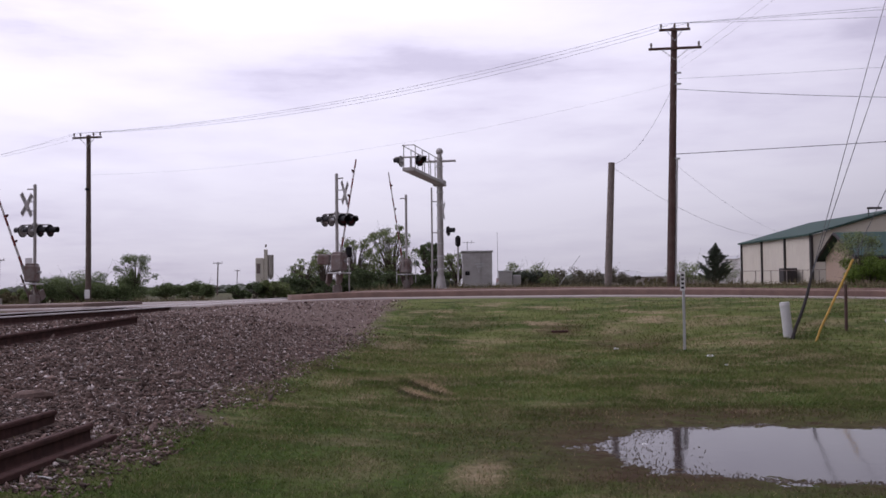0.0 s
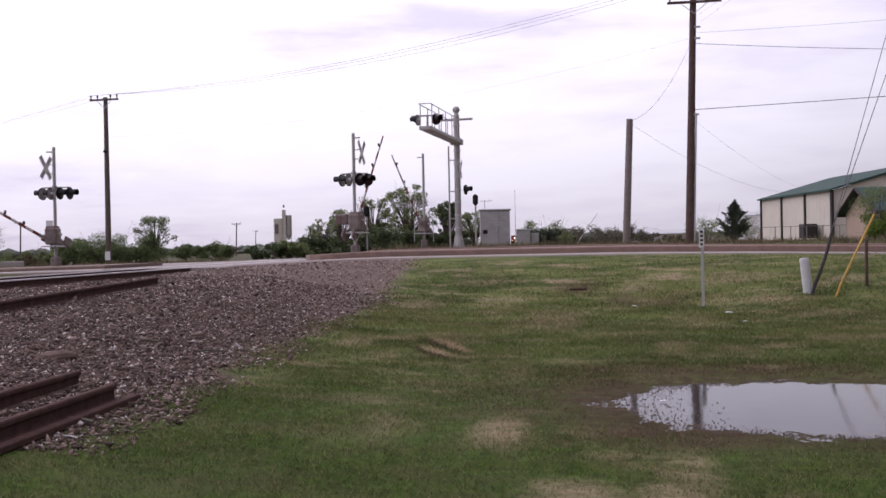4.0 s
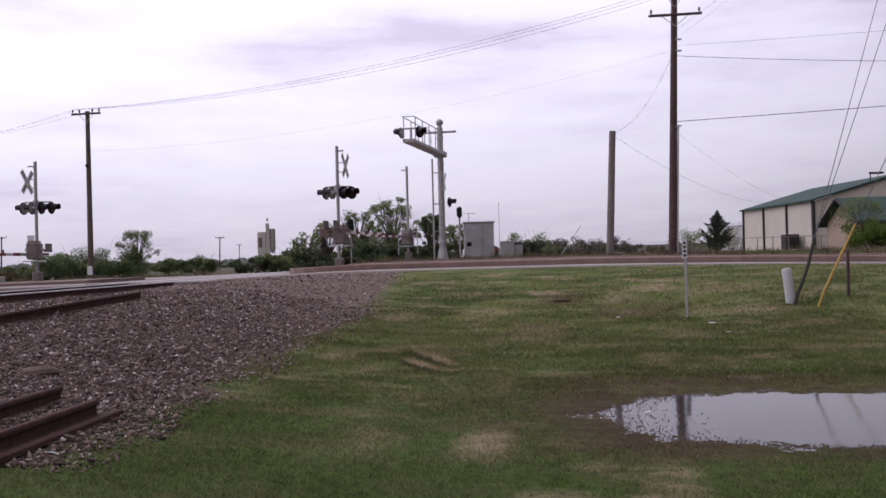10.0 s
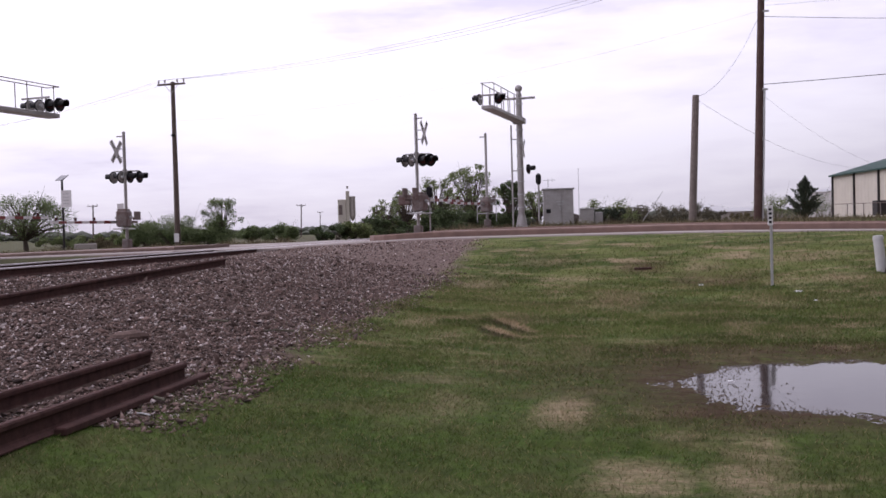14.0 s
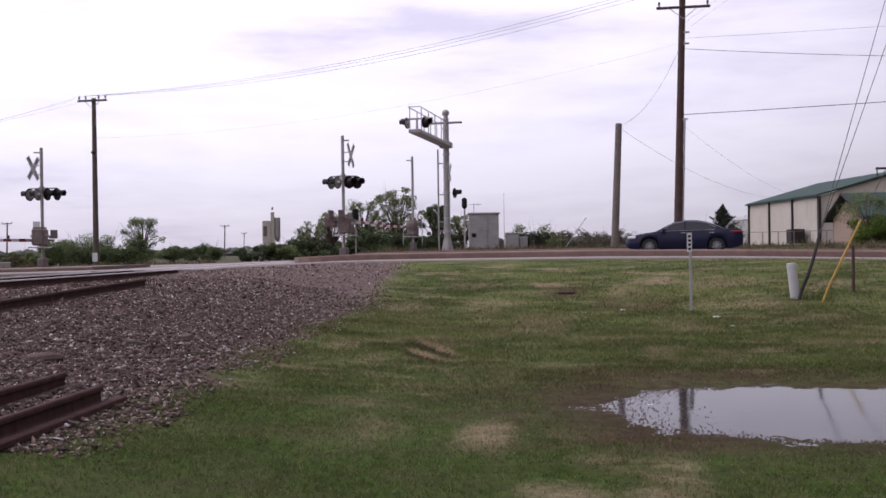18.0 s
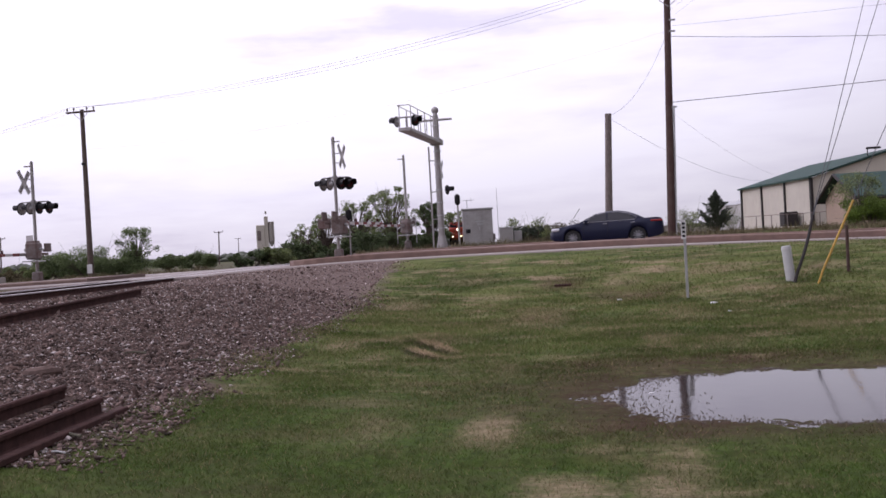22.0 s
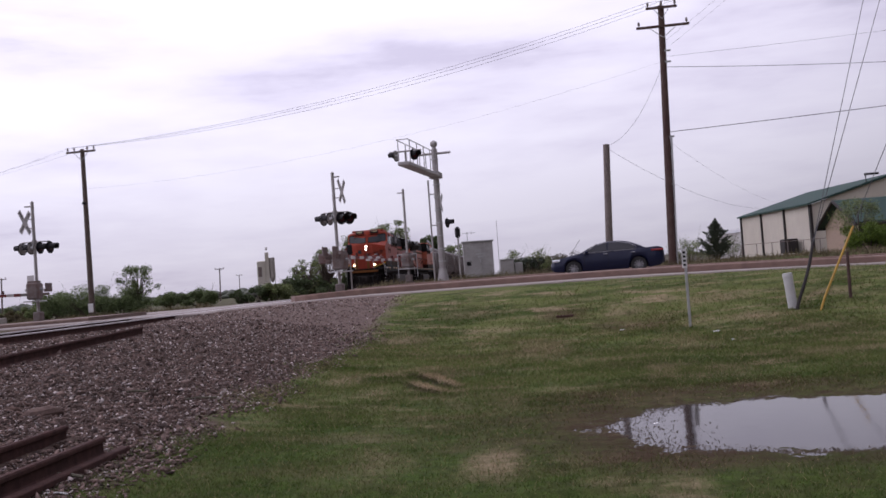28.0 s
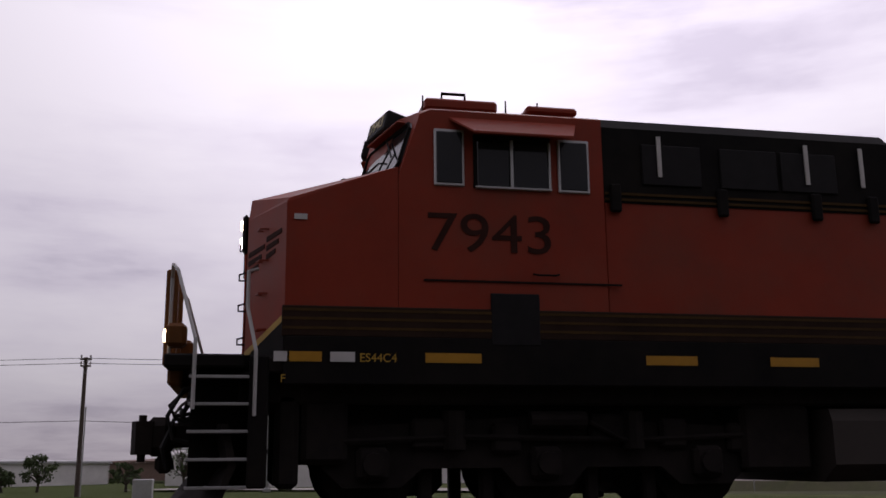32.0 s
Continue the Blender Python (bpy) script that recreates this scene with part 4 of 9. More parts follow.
def gate_arm(mech_pose, length, name="gate_arm", weight=True, sign=1):
    """A barrier arm that turns about its shaft: the arm lies along +x of its own space. Keyed in motions()."""
    arm = thing("crossing_gate_arm", "striped red and white crossing gate arm on its pivot", "gate arm", mech_pose)
    n = int(length / 0.45)
    for i in range(n):
        bm = BM()
        box(bm, (0.5 + (i + 0.5) * 0.45, 0, 0), (0.45, 0.035, 0.125 - 0.045 * i / n), 0.006)
        part("stripe", bm, "red" if i % 2 == 0 else "white", arm)
    bm = BM()
    box(bm, (0.2, 0, 0), (0.7, 0.10, 0.12), 0.01)
    part("arm_root", bm, "alum", arm)
    for k in (0.3, 0.62, 0.93):
        bm = BM()
        tube(bm, (0.5 + length * k * 0.9, 0, 0.06), (0.5 + length * k * 0.9, 0, 0.19), 0.055, 0.045, 8)
        part("gate_lamp", bm, "lens", arm, "small red gate lamp")
    if weight:
        for y in (-0.22, 0.22):
            bm = BM()
            box(bm, (-0.45, y, 0), (1.1, 0.03, 0.10), 0.008)
            box(bm, (-0.82, y, 0.14), (0.30, 0.03, 0.12), 0.008)
            box(bm, (-0.98, y, 0.26), (0.42, 0.07, 0.36), 0.02)
            part("counterweight", bm, "rustbox", arm, "rust-stained counterweight on its bar")
    return arm


def gate_mechanism(parent, z, turn=0, ox=0.0, oy=0.0):
    m = Matrix.Translation((ox, oy, z)) @ pose(0, 0, 0, 0, 0, turn)
    bm = BM()
    box(bm, (0, 0, 0), (0.62, 0.48, 0.70), 0.07, m)
    box(bm, (0, 0, 0.37), (0.50, 0.40, 0.08), 0.03, m)
    part("gate_mechanism_case", bm, "rustbox", parent, "rust-stained aluminium gate mechanism case")
    bm = BM()
    tube(bm, m @ Vector((0, -0.36, 0.05)), m @ Vector((0, 0.36, 0.05)), 0.06, 0.06, 10)
    part("shaft", bm, "galv", parent)
    bm = BM()
    box(bm, (0, 0, -0.42), (0.95, 0.62, 0.05), 0.01, m)
    part("service_step", bm, "galv", parent)


def signal_mast(x, y, top, lamps_z, lamps, buck=None, arms_turn=0, base=0.35, r=0.065, label="aluminium crossing signal mast with crossbuck and red flashers", cross=True):
    t = thing("crossing_signal", label, "crossing signal", on_ground(x, y), group="crossing signals")
    g = ground_z(x, y)
    bm = BM()
    box(bm, (0, 0, 0.06), (0.55, 0.55, 0.16), 0.03)
    box(bm, (0, 0, 0.32), (0.34, 0.34, 0.42), 0.05)
    part("base_casting", bm, "rustbox", t)
    bm = BM()
    tube(bm, (0, 0, 0.1), (0, 0, top - g), r, r, 14)
    tube(bm, (0, 0, top - g), (0, 0, top - g + 0.05), r * 1.15, r * 0.6, 14)
    part("mast", bm, "alum", t)
    if cross:
        bm = BM()
        a = radians(arms_turn)
        tube(bm, (-0.06 * math.cos(a), -0.06 * math.sin(a), top - g - 0.16), (0.30 * math.cos(a), 0.30 * math.sin(a), top - g - 0.16), 0.03, 0.03, 8)
        part("top_arm", bm, "alum", t)
    if lamps:
        bm = BM()
        for (ax, ay, f) in lamps:
            tube(bm, (0, 0, lamps_z - g + 0.25), (ax, ay, lamps_z - g + 0.25), 0.03, 0.03, 8)
        tube(bm, (0, 0, lamps_z - g + 0.17), (0, 0, lamps_z - g + 0.33), r * 1.5, r * 1.5, 12)
        part("lamp_arm", bm, "alum", t)
        for (ax, ay, f) in lamps:
            lamp_unit(t, (ax, ay, lamps_z - g), f)
    if buck:
        bx, by, bz, turn = buck
        for dz in (-0.25, 0.12):
            bm = BM(); tube(bm, (0, 0, bz - g + dz), (bx, by, bz - g + dz), 0.022, 0.022, 6); part("crossbuck_bracket", bm, "galv", t)
        crossbuck(t, (bx, by, bz - g), turn)
    return t


# median signal beside the track
XM = polar(10.63, 39.0)
sig_m = signal_mast(XM.x, XM.y, 5.05, 3.22, [(-0.50, 0.10, -114), (-0.20, -0.10, -114), (0.26, -0.10, 46), (0.54, 0.10, 46)], buck=(0.34, -0.05, 4.30, 80), arms_turn=-20)
gate_mechanism(sig_m, 1.42, 75, 0.14, -0.30)
bm = BM()
box(bm, (-0.50, -0.1, 1.55), (0.5, 0.32, 0.42), 0.04)
part("counterweight_case", bm, "rustbox", sig_m)
bm = BM()
tube(bm, (0.48, 0, 0), (0.48, 0, 1.95 - 0.2), 0.03, 0.03, 8)
part("lamp_post", bm, "alum", sig_m)
bm = BM()
box(bm, (0.48, -0.02, 1.85), (0.24, 0.12, 0.42), 0.06)
part("pedestrian_lamp", bm, "black", sig_m, "small black lamp head")

# far gate post and the cantilever
P2 = polar(6.56, 50.8)
sig_2 = signal_mast(P2.x, P2.y, 5.3, 3, [], arms_turn=188, label="slim aluminium gate mast with a barrier mechanism")
gate_mechanism(sig_2, 1.25, 75, 0, -0.2)
bm = BM()
for dx in (-0.55, 0.45):
    tube(bm, (dx, 0.2, 0.4), (dx, 0.2, 1.6), 0.02, 0.02, 6)
tube(bm, (-0.55, 0.2, 1.6), (0.45, 0.2, 1.6), 0.02, 0.02, 6)
part("guard_rail", bm, "galv", sig_2)

# left signal beyond the track
XL = polar(27.2, 43.0)
sig_l = signal_mast(XL.x, XL.y, 4.85, 2.98, [(-0.55, 0.06, -106), (-0.12, -0.06, -106), (0.26, -0.06, 82), (0.62, 0.06, 82)], buck=(-0.30, -0.10, 4.05, 83), arms_turn=192)
gate_mechanism(sig_l, 1.38, -82, 0.05, -0.32)
bm = BM()
box(bm, (-0.20, -0.1, 1.75), (0.30, 0.03, 0.55), 0.01)
part("notice_plate", bm, "white", sig_l, "small white notice plate")


def cantilever(x, y, top, arm_z, ex, ey, label, ladder=True):
    """A stout mast with a walkway arm, handrail, end lamps, ladder, crossbuck."""
    t = thing("cantilever_signal", label, "cantilever signal", on_ground(x, y), group="cantilever signals")
    g = ground_z(x, y)
    H = top - g
    A = arm_z - g
    bm = BM()
    box(bm, (0, 0, 0.05), (0.9, 0.9, 0.14), 0.03)
    tube(bm, (0, 0, 0.1), (0, 0, 0.75), 0.30, 0.19, 16)
    part("base_casting", bm, "alum", t)
    bm = BM()
    tube(bm, (0, 0, 0.7), (0, 0, H - 0.35), 0.165, 0.15, 18)
    part("mast", bm, "alum", t)
    d = Vector((ex, ey, 0)); n = d.length; u = d.normalized(); w = Vector((-u.y, u.x, 0))
    ang = math.degrees(math.atan2(u.y, u.x))
    m = pose(0, 0, A, 0, 0, ang)
    bm = BM()
    box(bm, (n / 2, 0, 0), (n, 0.55, 0.16), 0.02, m)
    box(bm, (0.05, 0, 0), (0.5, 0.62, 0.30), 0.04, m)
    part("walkway_arm", bm, "alum", t)
    bm = BM()
    for s in (-0.27, 0.27):
        for z in (1.08,):
            tube(bm, m @ Vector((0.1, s, z)), m @ Vector((n, s, z)), 0.022, 0.022, 6)
        k = 0
        while k <= n:
            tube(bm, m @ Vector((min(0.9 + k, n - 0.05), s, 0.05)), m @ Vector((min(0.9 + k, n - 0.05), s, 1.08)), 0.022, 0.022, 6)
            k += 1.35
    tube(bm, m @ Vector((n, -0.27, 1.08)), m @ Vector((n, 0.27, 1.08)), 0.022, 0.022, 6)
    part("handrail", bm, "alum", t)
    bm = BM()
    tube(bm, m @ Vector((0.02, -0.85, 1.15)), m @ Vector((0.02, 0.85, 1.15)), 0.06, 0.06, 10)
    part("cross_tube", bm, "alum", t)
    for k in range(9):
        z = 1.1 + k * (H - 2.0) / 8
        bm = BM(); tube(bm, (0, 0, z), (0, 0, z + 0.06), 0.19, 0.19, 14); part("clamp_band", bm, "galv", t)
    return t, m, n, g


CM = polar(4.55, 50.0)
can_r, mr, nr, gr = cantilever(CM.x, CM.y, 7.55, 5.82, -0.9, -6.5, "aluminium cantilever signal mast with a walkway over the road")
bm = BM()
ball(bm, (0, 0, 7.55 - gr - 0.08), 0.19)
tube(bm, (0, 0, 7.55 - gr - 0.5), (0, 0, 7.55 - gr - 0.2), 0.14, 0.1, 12)
part("ball_finial", bm, "alum", can_r, smooth=True)
bm = BM()
tube(bm, mr @ Vector((nr - 0.5, 0, 0.1)), mr @ Vector((nr - 0.5, 0, 0.62)), 0.05, 0.05, 8)
tube(bm, mr @ Vector((nr - 0.5, -0.75, 0.60)), mr @ Vector((nr - 0.5, 0.75, 0.60)), 0.04, 0.04, 8)
part("lamp_arm", bm, "alum", can_r)
for s, f in ((-0.46, -112), (0.40, 44)):
    lamp_unit(can_r, mr @ Vector((nr - 0.5, s, 0.42)), f)
lamp_unit(can_r, (0.42, -0.1, 3.35 - gr), 70)
crossbuck(can_r, (0.18, -0.25, 4.42 - gr), 82, 1.1)
bm = BM()
tube(bm, (-0.42, -0.15, 0.1), (-0.42, -0.15, 5.6 - gr), 0.045, 0.045, 8)
for z in (1.6, 3.0, 4.6):
    tube(bm, (-0.42, -0.15, z), (0, 0, z), 0.03, 0.03, 6)
part("conduit", bm, "alum", can_r)

GL = polar(37.95, 34.5)
can_l, ml, nl, gl = cantilever(GL.x, GL.y, 6.9, 5.06, 1.15, 6.5, "aluminium cantilever signal mast with ladder and walkway beside the road")
bm = BM()
tube(bm, (0, 0, 6.9 - gl - 0.4), (0, 0, 6.9 - gl + 0.12), 0.085, 0.075, 10)
part("top_spigot", bm, "alum", can_l)
bm = BM()
tube(bm, ml @ Vector((nl - 0.4, 0, 0.1)), ml @ Vector((nl - 0.4, 0, 0.62)), 0.05, 0.05, 8)
tube(bm, ml @ Vector((nl - 0.8, -0.5, 0.60)), ml @ Vector((nl - 0.8, 0.75, 0.60)), 0.04, 0.04, 8)
part("lamp_arm", bm, "alum", can_l)
for s, f in ((0.75, -102), (0.3, -102), (-0.15, 78), (-0.6, 78)):
    lamp_unit(can_l, ml @ Vector((nl - 0.4, s, 0.36)), f)
lamp_unit(can_l, (-0.42, -0.3, 2.85 - gl), -25)
lamp_unit(can_l, (-0.12, -0.32, 2.8 - gl), 155)
crossbuck(can_l, (-0.28, -0.2, 4.05 - gl), 92, 1.15)
bm = BM()
for s in (-0.17, 0.17):
    tube(bm, (0.44 + 0.95 * s, 0.15 - 0.6 * s, 0.5), (0.44 + 0.95 * s, 0.15 - 0.6 * s, 5.0 - gl), 0.022, 0.022, 6)
for k in range(14):
    z = 0.7 + k * 0.3
    tube(bm, (0.44 - 0.1615, 0.252, z), (0.44 + 0.1615, 0.048, z), 0.014, 0.014, 6)
part("ladder", bm, "alum", can_l)
bm = BM()
box(bm, (0.33, 0.1, 1.5), (0.30, 0.10, 2.4), 0.02)
part("ladder_guard", bm, "rustbox", can_l, "rusty locked ladder guard")

# gate post by the left cantilever
G2 = polar(35.85, 36.8)
sig_g = signal_mast(G2.x, G2.y, 5.1, 3, [], arms_turn=10, label="slim aluminium gate mast with a rusty barrier mechanism")
gate_mechanism(sig_g, 1.55, 98, 0, 0.25)
bm = BM()
box(bm, (-0.75, 0.1, 1.62), (0.55, 0.3, 0.30), 0.03)
part("counterweight_case", bm, "rustbox", sig_g)

# gate arms (pivots at the mechanisms)
GATES = {}


def add_gate(key, x, y, z, turn, length):
    GATES[key] = (gate_arm(pose(x, y, z, 0, 0, turn), length), x, y, z, turn)


add_gate("m", XM.x + 0.10, XM.y + 0.05, 1.65, 76.0, 4.1)
add_gate("p", P2.x - 0.12, P2.y - 0.5, 1.65, 256.0, 4.5)
add_gate("l", XL.x - 0.15, XL.y - 0.4, 1.10, 261.0, 3.9)
add_gate("g", G2.x + 0.06, G2.y + 0.5, 1.30, 81.0, 3.6)


# ---- signal huts, boxes ----
def signal_hut(x, y, w, d, h, turn, legs=0.0, roof=0.10, label="grey aluminium signal hut with a flat cap roof"):
    t = thing("signal_hut", label, "signal hut", on_ground(x, y, turn))
    bm = BM()
    box(bm, (0, 0, legs + h / 2), (w, d, h), 0.02)
    part("body", bm, "hut", t)
    bm = BM()
    box(bm, (0, 0, legs + h + roof / 2), (w + 0.14, d + 0.14, roof), 0.03)
    part("roof_cap", bm, "galv", t)
    bm = BM()
    box(bm, (-w * 0.12, -d / 2 - 0.012, legs + h * 0.48), (0.80, 0.03, h * 0.82), 0.01)
    door = part("door", bm, "hut", t)
    bm = BM()
    box(bm, (-w * 0.12 + 0.30, -d / 2 - 0.045, legs + h * 0.48), (0.05, 0.05, 0.2), 0.01)
    part("handle", bm, "galv", door)
    bm = BM()
    box(bm, (-w * 0.33, -d / 2 - 0.02, legs + h * 0.42), (0.26, 0.03, 0.24), 0.008)
    part("vent", bm, "black", t)
    if legs:
        for sx in (-1, 1):
            for sy in (-1, 1):
                bm = BM()
                box(bm, (sx * (w / 2 - 0.18), sy * (d / 2 - 0.15), legs / 2 - 0.1), (0.12, 0.12, legs + 0.2), 0.01)
                part("leg", bm, "rustbox", t)
    return t


HP = polar(2.42, 57.0)
hut_main = signal_hut(HP.x, HP.y, 1.72, 1.8, 2.10, 4)
bm = BM()
tube(bm, (-0.55, 0, 2.0), (-0.55, 0, 2.75), 0.02, 0.02, 6)
tube(bm, (-0.85, 0, 2.7), (-0.1, 0, 2.7), 0.015, 0.015, 6)
tube(bm, (-0.3, 0, 2.62), (-0.3, 0, 2.82), 0.012, 0.012, 6)
part("aerial", bm, "galv", hut_main)
for k, (dx, dz, w) in enumerate(((0.0, 1.42, 0.5), (0.02, 1.26, 0.36))):
    bm = BM()
    box(bm, (dx + 0.12, -0.945, dz), (w, 0.01, 0.08), 0)
    part("stencil_bar", bm, "galv", hut_main)
SB = polar(0.75, 60.0)
t = thing("cable_case", "small pale metal cable case beside the signal hut", "cable case", on_ground(SB.x, SB.y))
bm = BM(); box(bm, (0, 0, 0.5), (0.85, 0.7, 1.0), 0.03); part("body", bm, "hut", t)
bm = BM(); box(bm, (0, 0, 1.03), (0.92, 0.78, 0.06), 0.02); part("lid", bm, "galv", t)
bm = BM(); box(bm, (0.7, 0.3, 0.4), (0.5, 0.5, 0.8), 0.03); part("side_case", bm, "hut", t)
SP = polar(3.52, 54.0)
t = thing("railway_signal", "black round-cornered railway signal head on a post", "railway signal", on_ground(SP.x, SP.y))
bm = BM(); tube(bm, (0, 0, 0), (0, 0, 2.6), 0.05, 0.05, 10); part("post", bm, "alum", t)
bm = BM(); box(bm, (0, -0.05, 2.65), (0.30, 0.22, 0.62), 0.10); part("signal_head", bm, "black", t)
AN = polar(1.2, 62.0)
t = thing("whip_aerial", "thin tall whip aerial on a ground base", "aerial", on_ground(AN.x, AN.y))
bm = BM(); tube(bm, (0, 0, 0), (0, 0, 0.4), 0.06, 0.05, 8); part("base", bm, "galv", t)
bm = BM(); tube(bm, (0, 0, 0.3), (0, 0, 3.6), 0.02, 0.012, 6); part("whip", bm, "galv", t)

LH = polar(50.5, 45.5)
hut_left = signal_hut(LH.x, LH.y, 2.35, 2.3, 2.45, 36, legs=0.45, label="grey aluminium signal bungalow raised on short legs")
bm = BM(); box(bm, (0.35, -0.3, 3.08), (0.6, 0.35, 0.16), 0.04); part("roof_vent", bm, "rustbox", hut_left)
for dx in (0.05, 0.22):
    bm = BM(); box(bm, (dx, -1.18, 1.82), (0.06, 0.06, 0.06), 0.01); part("lamp", bm, "white", hut_left)


# ---- utility poles and wires ----
def utility_pole(x, y, top, r0, r1, material, arms, lean=(0, 0), label="weathered wooden utility pole with a crossarm", armturn=0, group="utility poles"):
    """arms: (height below the top, half length, insulators)."""
    g = ground_z(x, y)
    t = thing("utility_pole", label, "utility pole", pose(x, y, g), group=group)
    H = top - g
    bm = BM()
    n = 6
    pts = [Vector((lean[0] * k / n, lean[1] * k / n, H * k / n - (0.3 if k == 0 else 0))) for k in range(n + 1)]
    pipe(bm, pts, [r0 + (r1 - r0) * k / n for k in range(n + 1)], 12)
    part("pole", bm, material, t)
    tips = []
    a = radians(armturn)
    for (dz, half, ins) in arms:
        c = Vector((lean[0], lean[1], H - dz))
        u = Vector((math.cos(a), math.sin(a), 0)); w = Vector((-u.y, u.x, 0))
        bm = BM()
        box(bm, (0, -r1 - 0.06, 0), (half * 2, 0.10, 0.12), 0.01, Matrix.Translation(c) @ pose(0, 0, 0, 0, 0, armturn))
        arm = part("crossarm", bm, material, t)
        bm = BM()
        for s in (-1, 1):
            tube(bm, c + u * s * half * 0.55 - w * (r1 + 0.06), c + Vector((0, 0, -0.55)) - w * (r1 + 0.01), 0.018, 0.018, 6)
        part("arm_brace", bm, "galv", t)
        for k in ins:
            p = c + u * k - w * (r1 + 0.06)
            bm = BM()
            tube(bm, p + Vector((0, 0, 0.06)), p + Vector((0, 0, 0.16)), 0.03, 0.03, 8)
            tube(bm, p + Vector((0, 0, 0.14)), p + Vector((0, 0, 0.30)), 0.065, 0.045, 10)
            part("insulator", bm, "greywood", t)
            tips.append(Vector((x, y, g)) + p + Vector((0, 0, 0.30)))
    return t, tips


def wire(p0, p1, sag, r=0.012, name="overhead_wire", label="thin black overhead power line between poles", n=24):
    p0, p1 = Vector(p0), Vector(p1)
    pts = []
    for i in range(n + 1):
        k = i / n
        p = p0.lerp(p1, k)
        p.z -= sag * 4 * k * (1 - k)
        pts.append(p)
    bm = BM()
    pipe(bm, pts, r, 5)
    return tagged(part(name, bm, "wire"), label, "wire", group="overhead wires")


PL = polar(24.46, 66.0)
pole_l, tips_l = utility_pole(PL.x, PL.y, 10.45, 0.19, 0.13, "wood", [(0.18, 1.0, (-0.9, -0.45, 0.45, 0.9))], armturn=-5)
bm = BM(); box(bm, (0.02, -0.22, 0.62), (0.34, 0.03, 0.56), 0.01); part("notice_plate", bm, "white", pole_l, "white paper notice")
bm = BM(); box(bm, (0.0, -0.2, 7.3), (0.2, 0.25, 0.15), 0.03); part("bracket", bm, "black", pole_l)
PR = polar(-8.75, 49.0)
pole_r, tips_r = utility_pole(PR.x, PR.y, 13.15, 0.21, 0.15, "redwood", [(1.05, 1.28, (-1.15, 1.15)), (0.12, 0.75, (-0.65, 0.0, 0.65))], lean=(0.42, 0), armturn=-4, label="tall dark creosoted utility pole with two crossarms")
bm = BM()
tube(bm, (0.22, -0.12, 0.1), (0.42, -0.12, 6.4), 0.04, 0.04, 8)
for z in (1.0, 2.5, 4.0, 5.5):
    box(bm, (0.22 + 0.2 * z / 6.4 - 0.06, -0.10, z), (0.2, 0.06, 0.05), 0)
part("riser_conduit", bm, "galv", pole_r)
bm = BM()
for z in (6.35, 10.05, 10.6):
    bm = BM(); box(bm, (0.42 * z / 13 + 0.18, -0.1, z), (0.35, 0.1, 0.08), 0.01); part("cable_clamp", bm, "galv", pole_r)
PB = polar(-5.2, 52.0)
utility_pole(PB.x, PB.y, 6.95, 0.20, 0.17, "greywood", [], lean=(0.30, 0), label="short grey wooden stub pole without crossarms")

# main line from the left pole to the tall pole and on to the right
for k, (a, b) in enumerate(((0, 2), (1, 3), (3, 4))):
    wire(tips_l[a], tips_r[b], 0.95 + 0.06 * k, 0.0075)
    wire(tips_r[b], tips_r[b] + Vector((42, -11, (0.4, -0.1, -1.7)[k])), 0.4, 0.0075)
    wire(tips_l[a], aloft(38.4 + 0.4 * k, 5.05, 72), 0.55, 0.005)
wire(Vector((PL.x, PL.y, 7.9)), Vector((PR.x + 0.3, PR.y, 10.4)), 1.0, 0.0028)
wire(aloft(-9.05, 11.05, 49), aloft(-27.5, 9.0, 55), 0.15, 0.013, label="bundled service cable running from the tall pole")
wire(aloft(-9.4, 11.6, 49), aloft(-27.5, 11.1, 55), 0.08, 0.006)
wire(aloft(-9.1, 7.36, 49), aloft(-27.5, 7.36, 55), 0.03, 0.017, label="thick black communication cable from the tall pole")
wire(Vector((PR.x + 0.3, PR.y, 10.3)), Vector((PB.x + 0.3, PB.y, 6.85)), 0.8, 0.007)
wire(Vector((PB.x + 0.3, PB.y, 6.75)), Vector((24.0, 90.0, 4.6)), 1.1, 0.007)
wire(Vector((PR.x + 0.22, PR.y, 6.5)), Vector((27.0, 92.0, 4.4)), 0.9, 0.0045)
for dy in (0.0, 0.7):
    wire(aloft(-9.6 + dy, 12.2, 49), aloft(-28.0 + dy, 24.0, 32), 0.3, 0.004)


def guy(az, el, az1, el1, ends, guard, bend, label, r=0.035):
    """Guy strands rising from an anchor with a guard sleeve on the foot: bearings and heights of foot, sleeve top and far ends."""
    p, d = seat(az, el)
    t = thing("guy_wire", label, "guy wire", pose(p.x, p.y, p.z), group="guy wires")
    q = aloft(az1, el1, d + 0.9) - p
    bm = BM()
    pipe(bm, [q * (k / 6) + Vector((bend * math.sin(math.pi * k / 6), 0, -0.1 if k == 0 else 0)) for k in range(7)], r, 8)
    part("guard_sleeve", bm, guard, t)
    for a, e, dd in ends:
        bm = BM(); pipe(bm, [q * 0.96, aloft(a, e, dd) - p], 0.010, 5); part("strand", bm, "wire", t)
    return t


